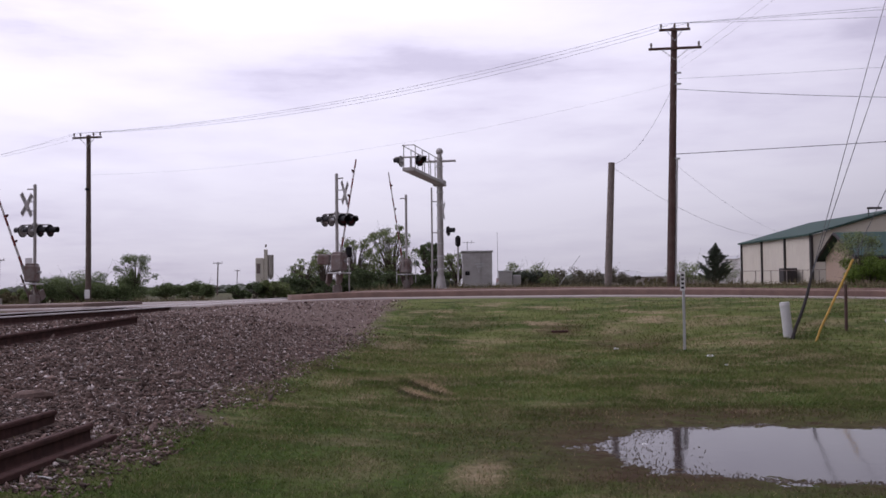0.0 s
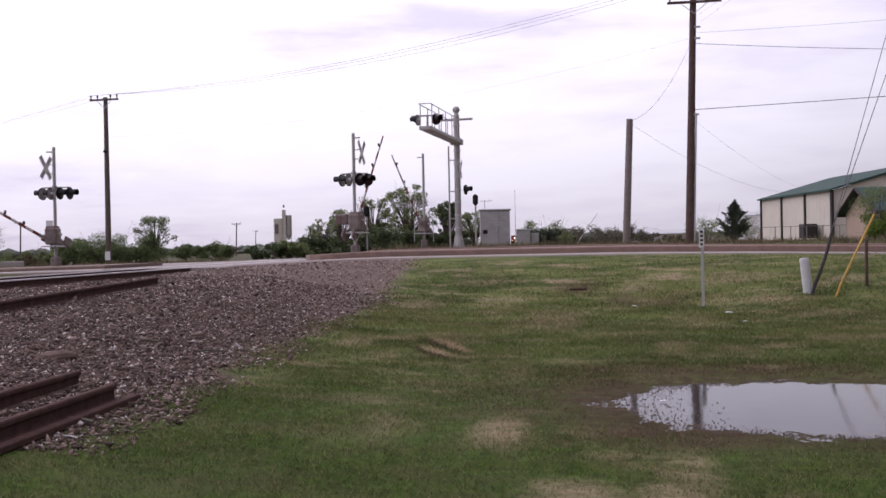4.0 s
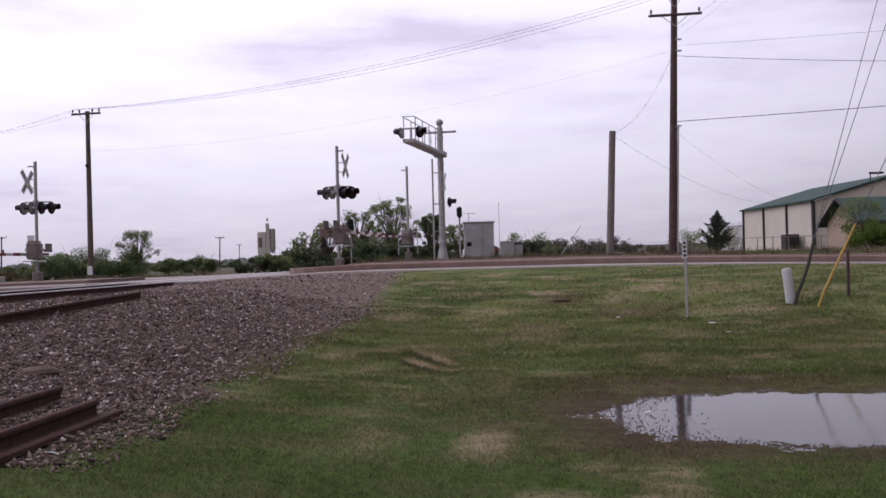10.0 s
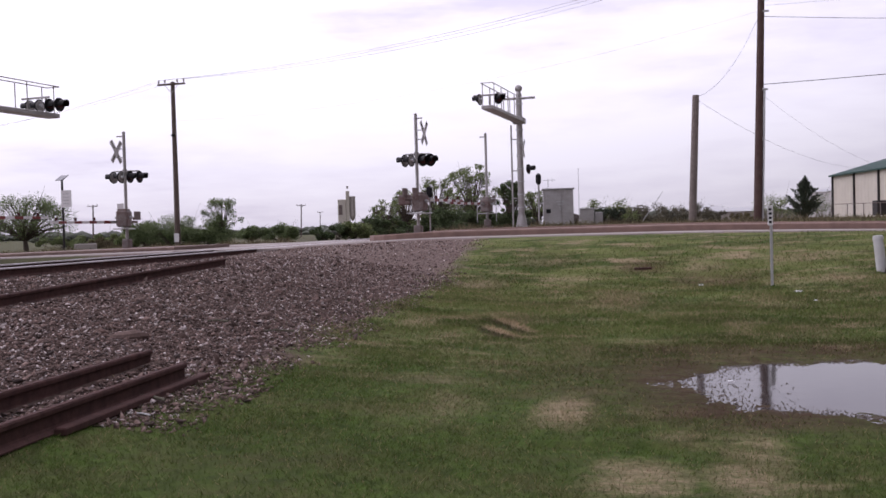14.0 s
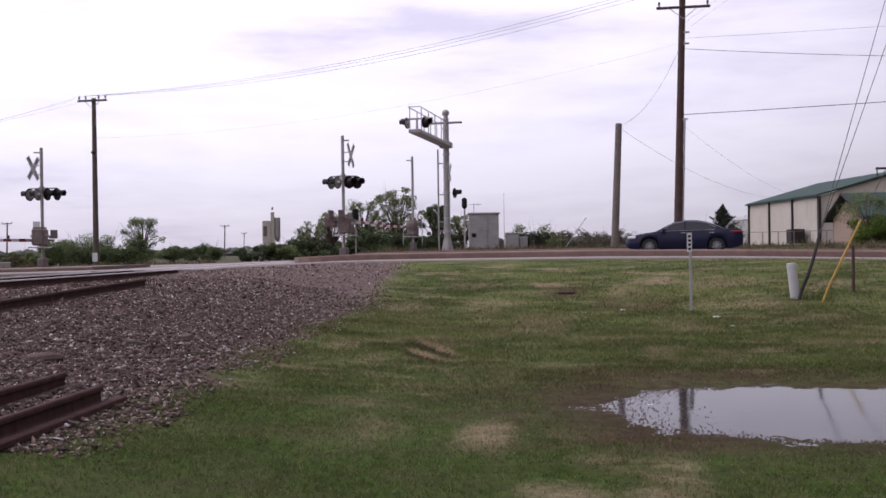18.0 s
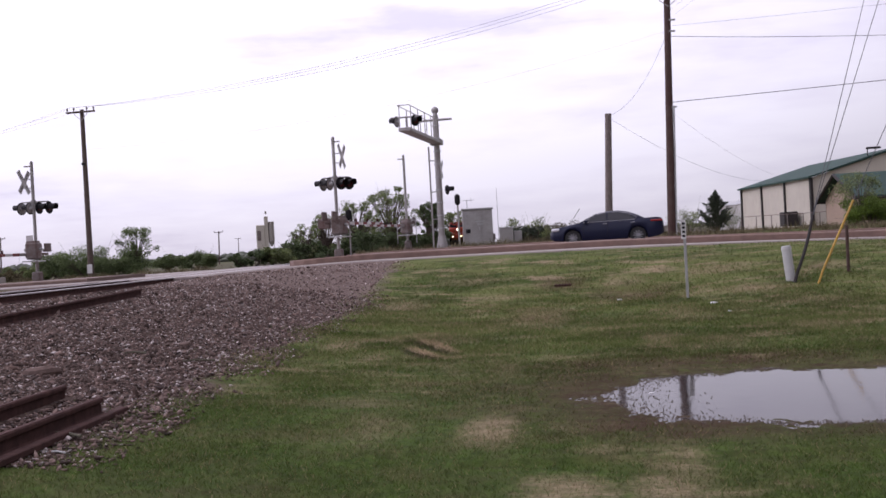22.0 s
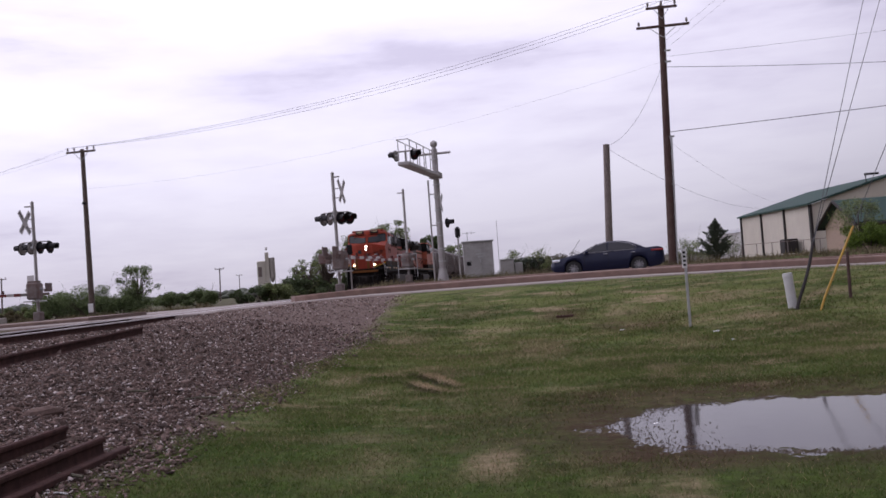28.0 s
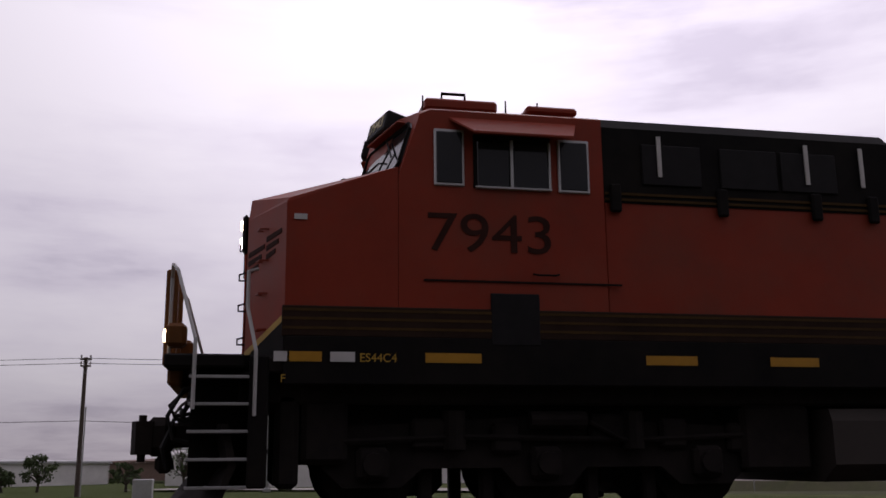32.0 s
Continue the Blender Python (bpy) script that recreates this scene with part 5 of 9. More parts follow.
guy(-15.17, -3.22, -16.37, 0.46, ((-20.72, 15.75, 38), (-21.78, 15.8, 38)), "trim", 0.05, "two guy wires with a dark bent guard at the foot", 0.036)
guy(-16.38, -3.36, -18.46, 1.16, ((-25.35, 15.5, 40),), "yellow", 0.0, "guy wire with a bright yellow plastic guard", 0.024)
TP, d = seat(-18.03, -2.70)
t = thing("wooden_post", "short dark weathered wooden post in the lawn", "post", pose(TP.x, TP.y, TP.z))
bm = BM(); tube(bm, (0, 0, -0.2), (0.01, 0, aloft(0, -0.2, d).z - TP.z), 0.038, 0.034, 10); part("post", bm, "redwood", t)

MK, d = seat(-9.45, -3.82)
t = thing("marker_post", "slim grey cable marker post with a white plate", "marker post", pose(MK.x, MK.y, MK.z))
h = aloft(0, 0.59, d).z - MK.z
bm = BM(); box(bm, (0, 0, h / 2 - 0.05), (0.055, 0.03, h + 0.1), 0.005); part("post", bm, "galv", t)
bm = BM(); box(bm, (-0.02, -0.022, h - 0.19), (0.105, 0.012, 0.42), 0.004); plate = part("plate", bm, "white", t, "white marker plate")
for k in range(4):
    bm = BM(); box(bm, (-0.02, -0.030, h - 0.33 + 0.09 * k), (0.06, 0.004, 0.05), 0); part("lettering", bm, "black", plate)
PV, d = seat(-15.06, -3.08)
t = thing("vent_pipe", "stout white plastic cable pedestal leaning on the lawn", "vent pipe", on_ground(PV.x, PV.y) @ pose(0, 0, 0, 0, -5.5, 0))
bm = BM(); tube(bm, (0, 0, -0.1), (0, 0, 0.72), 0.105, 0.105, 18); part("body", bm, "pvc", t, smooth=True)
bm = BM(); tube(bm, (0, 0, 0.70), (0, 0, 0.78), 0.115, 0.10, 18); part("cap", bm, "pvc", t, smooth=True)
MH, d = seat(-20.75, -2.25)
t = thing("manhole", "round pale concrete manhole rim with an iron lid", "manhole", on_ground(MH.x, MH.y))
bm = BM(); tube(bm, (0, 0, -0.1), (0, 0, 0.07), 0.37, 0.35, 28); part("rim", bm, "pavement", t)
bm = BM(); tube(bm, (0, 0, 0.05), (0, 0, 0.075), 0.25, 0.24, 24); part("lid", bm, "trim", t)
for az, d, w in ((-10.84, 20.6, 0.17), (-5.6, 22.5, 0.10), (-11.7, 19.0, 0.06), (-7.1, 10.4, 0.06)):
    p = polar(az, d)
    bm = BM(); box(bm, (0, 0, 0.015), (w, w * 0.6, 0.03), 0.008)
    ob = tagged(part("litter", bm, "litter"), "scrap of white litter lying on grass", "litter", group="litter")
    ob.matrix_basis = on_ground(p.x, p.y, 20)
p = Vector((1.0, 24.25, 0))
t = thing("drain_inlet", "dark rusty drain grate sunk in bare soil", "drain", on_ground(p.x, p.y))
bm = BM(); box(bm, (0, 0, -0.012), (0.42, 0.32, 0.045), 0.008); part("frame", bm, "railside", t)
for k in range(5):
    bm = BM(); box(bm, (-0.16 + 0.08 * k, 0, 0.014), (0.03, 0.27, 0.02), 0); part("bar", bm, "railside", t)
p, d = seat(27.3, -5.8)
bm = BM(); ball(bm, (0, 0, 0.02), 0.15, 1.6, 0.8, 0.55, 10, 6)
for v in bm.verts:
    v.co += 0.02 * noise.noise_vector(v.co * 6)
ob = tagged(part("boulder", bm, "stone"), "large brown stone lying in the ballast", "stone"); ob.matrix_basis = on_ground(p.x, p.y, 30)
for az, d, l, turn in ((19.2, 13.6, 0.55, 10), (22.5, 13.9, 0.4, -5), (26.5, 9.0, 0.5, -20)):
    p = polar(az, d)
    bm = BM(); pipe(bm, [(-l / 2, 0, 0.02), (0, 0.03, 0.035), (l / 2, -0.02, 0.02)], 0.014, 6)
    ob = tagged(part("stick", bm, "brush"), "bare dry stick lying on stones", "stick", group="sticks"); ob.matrix_basis = on_ground(p.x, p.y, turn)


bm = BM(); pipe(bm, [(-0.11, 0, 0.02), (0.02, 0.012, 0.026), (0.12, 0, 0.02)], 0.007, 6)
ob = tagged(part("stick", bm, "pvc"), "pale stripped stick lying in the grass edge", "stick", group="sticks"); ob.matrix_basis = on_ground(-3.80, 7.5, -20)


# ---- trees and shrubs ----
def fast_mesh(name, V, F, material, parent=None, label=""):
    """A mesh of triangles from arrays."""
    me = bpy.data.meshes.new(name)
    V = np.asarray(V, np.float32); F = np.asarray(F, np.int32)
    me.vertices.add(len(V)); me.vertices.foreach_set("co", V.ravel())
    me.loops.add(F.size); me.loops.foreach_set("vertex_index", F.ravel())
    me.polygons.add(len(F)); me.polygons.foreach_set("loop_start", np.arange(0, F.size, F.shape[1], dtype=np.int32))
    me.update(calc_edges=True)
    me.materials.append(M[material])
    ob = new(name, me)
    if parent is not None:
        ob.parent = parent
    if label:
        ob["label"] = label
    return ob


def leaves(rng, centres, radii, n, size, flat=0.8):
    """n small leaf sprays scattered in clumps."""
    k = rng.integers(0, len(centres), n)
    d = rng.normal(size=(n, 3)); d /= np.linalg.norm(d, axis=1)[:, None]
    rr = rng.random(n) ** 0.45
    P = centres[k] + d * (rr * radii[k])[:, None] * np.array([1, 1, flat])
    a = rng.normal(size=(n, 3)); a /= np.linalg.norm(a, axis=1)[:, None]
    b = np.cross(a, rng.normal(size=(n, 3))); b /= np.linalg.norm(b, axis=1)[:, None]
    s = size * (0.6 + 0.8 * rng.random(n))[:, None]
    V = np.stack([P - a * s, P + b * s * 0.6, P + a * s, P - b * s * 0.6], 1).reshape(-1, 3)
    F = np.arange(n * 4).reshape(n, 4)
    return V, F


def tree(x, y, h, w, leafmat="leaf", seed=1, n=2600, size=0.13, trunk=0.14, clumps=26, low=0.30, label="young deciduous tree with spring leaves and open crown", name="tree", category="tree", gaps=0.5, group=""):
    rng = np.random.default_rng(seed)
    g = ground_z(x, y)
    t = thing(name, label, category, pose(x, y, g), group=group)
    C = []
    for i in range(clumps):
        z = low + (1 - low) * rng.random() ** 0.8
        prof = math.sin(math.pi * min(max((z - low * 0.6) / (1.08 - low * 0.6), 0), 1)) ** 0.55
        a = rng.random() * 2 * math.pi
        r = prof * w / 2 * (0.35 + 0.62 * rng.random() ** 0.6)
        C.append((r * math.cos(a), r * math.sin(a), h * (z * 0.93)))
    C = np.array(C)
    R = w * (0.10 + 0.11 * rng.random(clumps)) * (1 - gaps * 0.3)
    bm = BM()
    fork = Vector((0.04 * w * rng.normal(), 0.04 * w * rng.normal(), h * low * 0.8))
    tube(bm, (0, 0, -0.2), fork, trunk, trunk * 0.72, 8, caps=False)
    for c in C:
        c = Vector(c)
        mid = fork.lerp(c, 0.5) + Vector((0, 0, 0.06 * h))
        tube(bm, fork, mid, trunk * 0.36, trunk * 0.2, 5, caps=False)
        tube(bm, mid, c, trunk * 0.2, trunk * 0.05, 5, caps=False)
        for q in range(3):
            e = c + Vector(rng.normal(size=3)) * w * 0.08
            tube(bm, mid.lerp(c, 0.6), e, trunk * 0.10, trunk * 0.03, 4, caps=False)
    part("trunk", bm, "bark", t)
    V, F = leaves(rng, C, R, n, size)
    fast_mesh("crown", V, F, leafmat, t)
    return t


def shrub(x, y, h, w, leafmat="leafdark", seed=1, n=1500, size=0.11, label="dense leafy green shrub", bare=False, full=False, group="shrubs", name="shrub"):
    rng = np.random.default_rng(seed)
    g = ground_z(x, y)
    t = thing(name, label, "shrub", pose(x, y, g), group=group)
    k = 20
    C = np.stack([rng.normal(size=k) * w * 0.26, rng.normal(size=k) * w * 0.20, h * (0.22 + 0.55 * rng.random(k))], 1)
    C[:, 0] = np.clip(C[:, 0], -w * 0.45, w * 0.45)
    if full:
        # a closed, rounded mass down to the ground
        C = np.stack([rng.uniform(-0.42, 0.42, k) * w, rng.uniform(-0.3, 0.3, k) * w, h * (0.15 + 0.5 * rng.random(k))], 1)
    R = h * (0.14 + 0.17 * rng.random(k))
    bm = BM()
    for c in C:
        tube(bm, (c[0] * 0.25, c[1] * 0.25, -0.05), c, 0.03, 0.008, 5, caps=False)
        for q in range(5 if bare else 4):
            e = Vector(c) + Vector(rng.normal(size=3)) * h * 0.24
            e.z = max(e.z, 0.1)
            tube(bm, Vector(c) * 0.7, e, 0.012, 0.004, 4, caps=False)
    part("stem", bm, "brush" if bare else "bark", t)
    V, F = leaves(rng, C, R, n, size)
    V[:, 2] = np.maximum(V[:, 2], 0.03)
    fast_mesh("foliage", V, F, leafmat, t)
    return t


def cedar(x, y, h, w, seed=1, label="dark conical cedar tree full to the ground", n=7000, size=0.05, group=""):
    """A ragged cone of upswept sprays: every bough ends in a point of its own."""
    rng = np.random.default_rng(seed)
    g = ground_z(x, y)
    t = thing("cedar_tree", label, "cedar", pose(x, y, g), group=group)
    bm = BM(); tube(bm, (0, 0, -0.1), (0, 0, h * 0.97), 0.08, 0.012, 8)
    k = 95
    zb = rng.random(k) ** 1.35 * 0.86
    ab = rng.random(k) * 2 * math.pi
    reach = w / 2 * (1 - zb) ** 0.85 * np.minimum(1, zb * 4 + 0.72) * (0.62 + 0.55 * rng.random(k))
    base = np.stack([np.zeros(k), np.zeros(k), h * (0.03 + zb * 0.9)], 1)
    tip = np.stack([reach * np.cos(ab), reach * np.sin(ab), base[:, 2] + reach * (0.45 + 0.45 * rng.random(k))], 1)
    lead = np.stack([rng.normal(size=9) * 0.03, rng.normal(size=9) * 0.03, h * (0.90 + 0.11 * rng.random(9))], 1)
    base = np.concatenate([base, np.tile((0, 0, h * 0.80), (9, 1))]); tip = np.concatenate([tip, lead])
    for a, b in zip(base, tip):
        tube(bm, Vector(a), Vector(b), 0.014, 0.004, 4, caps=False)
    part("trunk", bm, "bark", t)
    i = rng.integers(0, len(tip), n)
    u = rng.random(n) ** 0.6
    P = base[i] * (1 - u)[:, None] + tip[i] * u[:, None] + rng.normal(size=(n, 3)) * (0.12 * (1.12 - u) * w / 2.4)[:, None]
    P[:, 2] = np.maximum(P[:, 2], 0.05)
    out = (tip[i] - base[i]); out /= np.linalg.norm(out, axis=1)[:, None]
    out = out + np.array([0, 0, 0.35]) + rng.normal(size=(n, 3)) * 0.4
    out /= np.linalg.norm(out, axis=1)[:, None]
    b = np.cross(out, rng.normal(size=(n, 3))); b /= np.linalg.norm(b, axis=1)[:, None]
    s = size * (0.7 + 0.9 * rng.random(n))[:, None]
    V = np.stack([P - b * s * 0.5, P + out * s * 2.0, P + b * s * 0.5], 1).reshape(-1, 3)
    fast_mesh("crown", V, np.arange(n * 3).reshape(n, 3), "cedar", t)
    return t


def at(az, d):
    p = polar(az, d)
    return p.x, p.y


# beyond the crossing, on the far side of the track
def past(az, k=1.0):
    return max(15.9 / math.sin(radians(az)), 66.0) * k


def scaled(az, el_top, k=1.0):
    """Distance beyond the track and the height that reaches an angle above eye level."""
    d = past(az, k)
    x, y = at(az, d)
    return d, x, y, EYE + d * math.tan(radians(el_top)) - ground_z(x, y)


for az, el, wdeg, mt, seed, n, low, lab in ((7.4, 4.0, 3.2, "leaf", 11, 3200, 0.24, "young deciduous tree with spring leaves and open crown"), (9.5, 3.3, 2.4, "leaf", 12, 1500, 0.28, "thin deciduous tree just coming into leaf"), (11.3, 2.45, 2.2, "leaf", 13, 1100, 0.2, "thin deciduous tree just coming into leaf"), (5.2, 2.9, 1.7, "leafdark", 14, 3600, 0.06, "dark upright shrubby tree beyond the signal mast"), (3.6, 2.1, 2.0, "leaf", 15, 1400, 0.2, "thin deciduous tree just coming into leaf"), (12.6, 1.8, 2.0, "leaf", 16, 900, 0.2, "thin deciduous tree just coming into leaf")):
    d, x, y, h = scaled(az, el * 0.93, 1.04)
    tree(x, y, h, d * math.tan(radians(wdeg)), mt, seed, int(n * 1.9), 0.00088 * d, clumps=64, gaps=1.1, trunk=0.0021 * d, low=low, label=lab)
for i, (az, el, wdeg, mt) in enumerate(((9.4, 1.2, 2.8, "leafdark"), (8.0, 1.0, 2.6, "leafdark"), (6.6, 0.95, 2.4, "leafdark"), (13.2, 0.85, 2.8, "leafdark"), (12.0, 0.75, 2.4, "leafdark"), (14.2, 0.55, 2.0, "leaf"), (5.0, 0.9, 2.0, "leafdark"), (15.6, 0.4, 2.4, "leafdark"), (10.6, 0.9, 2.4, "leafdark"))):
    d, x, y, h = scaled(az, el)
    shrub(x, y, h, d * math.tan(radians(wdeg)), mt, 30 + i, n=6500, size=0.00095 * d)
# right of the hut
for i, (az, d, h, w, mt, bare) in enumerate(((-0.6, 70, 2.0, 3.6, "leaf", True), (-0.4, 67, 1.25, 2.4, "cedar", False), (-2.3, 74, 1.4, 4.0, "brush", True), (-3.6, 76, 1.5, 3.6, "brush", True), (-6.3, 80, 0.9, 3.0, "brush", True), (-8.0, 82, 0.7, 2.4, "weed", True), (-9.7, 95, 2.4, 4.2, "leaf", True), (-1.6, 78, 1.5, 4, "brush", True), (-4.8, 84, 1.8, 5, "brush", True), (-6.4, 160, 2.6, 5, "brush", True), (-12.2, 120, 3.2, 6, "leaf", True))):
    shrub(*at(az, d), h, w, mt, 60 + i, n=2600 if bare else 4200, size=0.055, bare=bare, label="scrubby half-bare brush beside the road" if bare else "dense dark rounded evergreen shrub", name="brush" if bare else "shrub")
cedar(*at(-11.25, 64), 2.62, 2.5, 5)
# by the brick house
for i, (az, d, h, w, mt) in enumerate(((-19.2, 58, 1.9, 3.4, "leafbright"), (-21.2, 57, 1.75, 3.4, "leafbright"), (-23.2, 56, 1.8, 3.2, "leafbright"), (-25.2, 55, 2.0, 3.2, "brush"), (-26.8, 54, 2.2, 3.2, "brush"))):
    shrub(*at(az, d), h, w, mt, 90 + i, n=16000, size=0.042, full=True, label="bright green clipped spring hedge shrub" if mt == "leafbright" else "brown bare hedge shrub")
tree(*at(-18.7, 58), 2.9, 2.9, "leaf", 21, 4200, 0.035, trunk=0.05, clumps=40, label="small slender tree with sparse new leaves")
tree(*at(-24.6, 60), 3.4, 3.2, "brush", 22, 600, 0.09, trunk=0.08, label="small bare tree beside the brick house")
# left of the crossing
for i, (az, d, h, w, mt) in enumerate(((24.4, 74, 3.1, 5.0, "leafsoft"), (25.7, 76, 2.3, 4.4, "leafsoft"), (23.0, 73, 2.6, 4.2, "leafsoft"), (20.3, 90, 1.9, 3.0, "leafsoft"), (18.6, 92, 2.1, 3.6, "leafsoft"), (26.6, 80, 1.6, 4.0, "leaf"), (28.6, 90, 1.6, 6.0, "leaf"), (30.4, 95, 1.6, 5, "leaf"), (27.6, 84, 1.2, 5.0, "weed"))):
    shrub(*at(az, d), h, w, mt, 120 + i, n=14000, size=0.05, full=True, label="soft olive green thicket coming into leaf" if mt == "leafsoft" else "dense leafy green shrub")
tree(*at(22.0, 74), 3.5, 3.0, "leafsoft", 25, 4200, 0.05, clumps=40, label="thin deciduous tree just coming into leaf")
tree(*at(32.4, 76), 4.0, 6.6, "leafsoft", 26, 13000, 0.048, trunk=0.22, low=0.26, clumps=64, gaps=0.8, label="broad spreading tree with fresh green leaves")
tree(*at(48.3, 120), 3.6, 3.8, "brush", 27, 500, 0.07, label="bare winter tree standing on the plain")


def far_woods():
    """Low tree lines along the horizon."""
    rng = np.random.default_rng(8)
    V, F = [], []
    specs = [(-40, 16, 260, 3.2, 700), (14, 32, 420, 4.0, 500), (30, 62, 900, 7.0, 700), (62, 110, 700, 5.0, 500)]
    n0 = 0
    for a0, a1, d, h, n in specs:
        az = rng.uniform(a0, a1, n); dd = d * (0.85 + 0.4 * rng.random(n))
        for a, q in zip(az, dd):
            x, y = -q * math.sin(radians(a)), q * math.cos(radians(a))
            if abs(x - TRACK) < 8:
                continue
            hh = h * (0.35 + 0.65 * rng.random()); ww = hh * (0.8 + 1.0 * rng.random())
            g = ground_z(x, y)
            k = 9
            ring = [(x + ww * math.cos(2 * math.pi * j / k) * (0.7 + 0.5 * rng.random()), y + ww * math.sin(2 * math.pi * j / k) * (0.7 + 0.5 * rng.random()), g + hh * (0.15 + 0.35 * rng.random())) for j in range(k)]
            V += [(x, y, g + hh)] + ring + [(x, y, g - 0.3)]
            F += [(n0, n0 + 1 + j, n0 + 1 + (j + 1) % k) for j in range(k)] + [(n0 + k + 1, n0 + 1 + (j + 1) % k, n0 + 1 + j) for j in range(k)]
            n0 += k + 2
    ob = fast_mesh("far_woods", V, F, "farwood")
    tagged(ob, "distant line of low woods on the horizon", "woods", kind="stuff")


far_woods()


# ---- buildings ----
def wall_panel(bm, p0, p1, z0, z1, t=0.15):
    """A straight wall of thickness t between two ground points, with heights z1 at both ends (a pair) or one."""
    p0, p1 = Vector(p0), Vector(p1)
    za, zb = z1 if isinstance(z1, tuple) else (z1, z1)
    d = (p1 - p0).normalized(); n = Vector((-d.y, d.x)) * t
    a = [bm.verts.new((q.x, q.y, z)) for q, z in ((p0, z0), (p1, z0), (p1, zb), (p0, za))]
    b = [bm.verts.new((q.x + n.x, q.y + n.y, z)) for q, z in ((p0, z0), (p1, z0), (p1, zb), (p0, za))]
    bm.faces.new(a); bm.faces.new(b[::-1])
    for i in range(4):
        j = (i + 1) % 4
        bm.faces.new((a[j], a[i], b[i], b[j]))
    bmesh.ops.recalc_face_normals(bm, faces=bm.faces)


def build_shed():
    """Long cream metal shed: side wall of three bays, gable end of two slopes, green roof."""
    t = thing("metal_shed", "cream metal warehouse with dark trim and green metal roof", "warehouse", pose(0, 0, 0))
    A = Vector(at(-12.70, 108)); B = Vector(at(-16.38, 90)); zb = 0.35
    eA = 4.55
    eB = 4.55
    side = (B - A); u = side.normalized(); w = Vector((-u.y, u.x))
    if w.x < 0:
        w = -w
    width = 14.8
    C = B + w * width; D = A + w * width
    for i in range(3):
        bm = BM()
        wall_panel(bm, A + side * (i / 3), A + side * ((i + 1) / 3), zb, eA, 0.15)
        part("wall_panel", bm, "cream", t)
        for k in range(1, 7):
            q = A + side * ((i + k / 7) / 3)
            bm = BM(); box(bm, (q.x - 0.005, q.y, (zb + eA) / 2), (0.02, 0.05, eA - zb - 0.2), 0); part("rib", bm, "cream", t)
    for i in range(4):
        q = A + side * (i / 3)
        bm = BM(); box(bm, (q.x - 0.04, q.y, (zb + eA) / 2), (0.22, 0.30 if i < 3 else 0.5, eA - zb), 0.02); part("column", bm, "trim", t)
    ap = 6.58
    mid = B + w * width / 2
    bm = BM(); wall_panel(bm, B, mid, zb, (eB, ap), 0.15); part("gable_wall", bm, "cream", t)
    bm = BM(); wall_panel(bm, mid, C, zb, (ap, eB), 0.15); part("gable_wall", bm, "cream", t)
    bm = BM(); wall_panel(bm, D, A, zb, eA, 0.15); part("back_wall", bm, "cream", t)
    bm = BM(); wall_panel(bm, C, D, zb, eA, 0.15); part("far_wall", bm, "cream", t)
    midA = A + w * width / 2
    for p, q, pa, qa in ((B, mid, A, midA), (C, mid, D, midA)):
        o = (p - q).normalized() * 0.35
        f = (B - A).normalized() * 0.35
        vs = [(p.x + o.x + f.x, p.y + o.y + f.y, eB - 0.05), (q.x + f.x, q.y + f.y, ap + 0.06), (qa.x - f.x, qa.y - f.y, ap + 0.06), (pa.x + o.x - f.x, pa.y + o.y - f.y, eA - 0.05)]
        vs += [(x, y, z + 0.16) for x, y, z in vs]
        raw("roof_slope", vs, [(0, 1, 2, 3), (7, 6, 5, 4), (0, 4, 5, 1), (1, 5, 6, 2), (2, 6, 7, 3), (3, 7, 4, 0)], "greenroof", t)
    c = A + side * 0.83
    bm = BM(); box(bm, (c.x - 0.9, c.y, zb + 0.75), (1.2, 1.6, 1.3), 0.05); part("air_conditioner", bm, "trim", t)
    # lamp on the roof
    bm = BM(); tube(bm, (mid.x - 2.3, mid.y, 5.9), (mid.x - 2.3, mid.y, 6.85), 0.05, 0.05, 6); box(bm, (mid.x - 1.8, mid.y, 6.85), (1.2, 0.3, 0.18), 0.04); part("yard_lamp", bm, "trim", t)


build_shed()


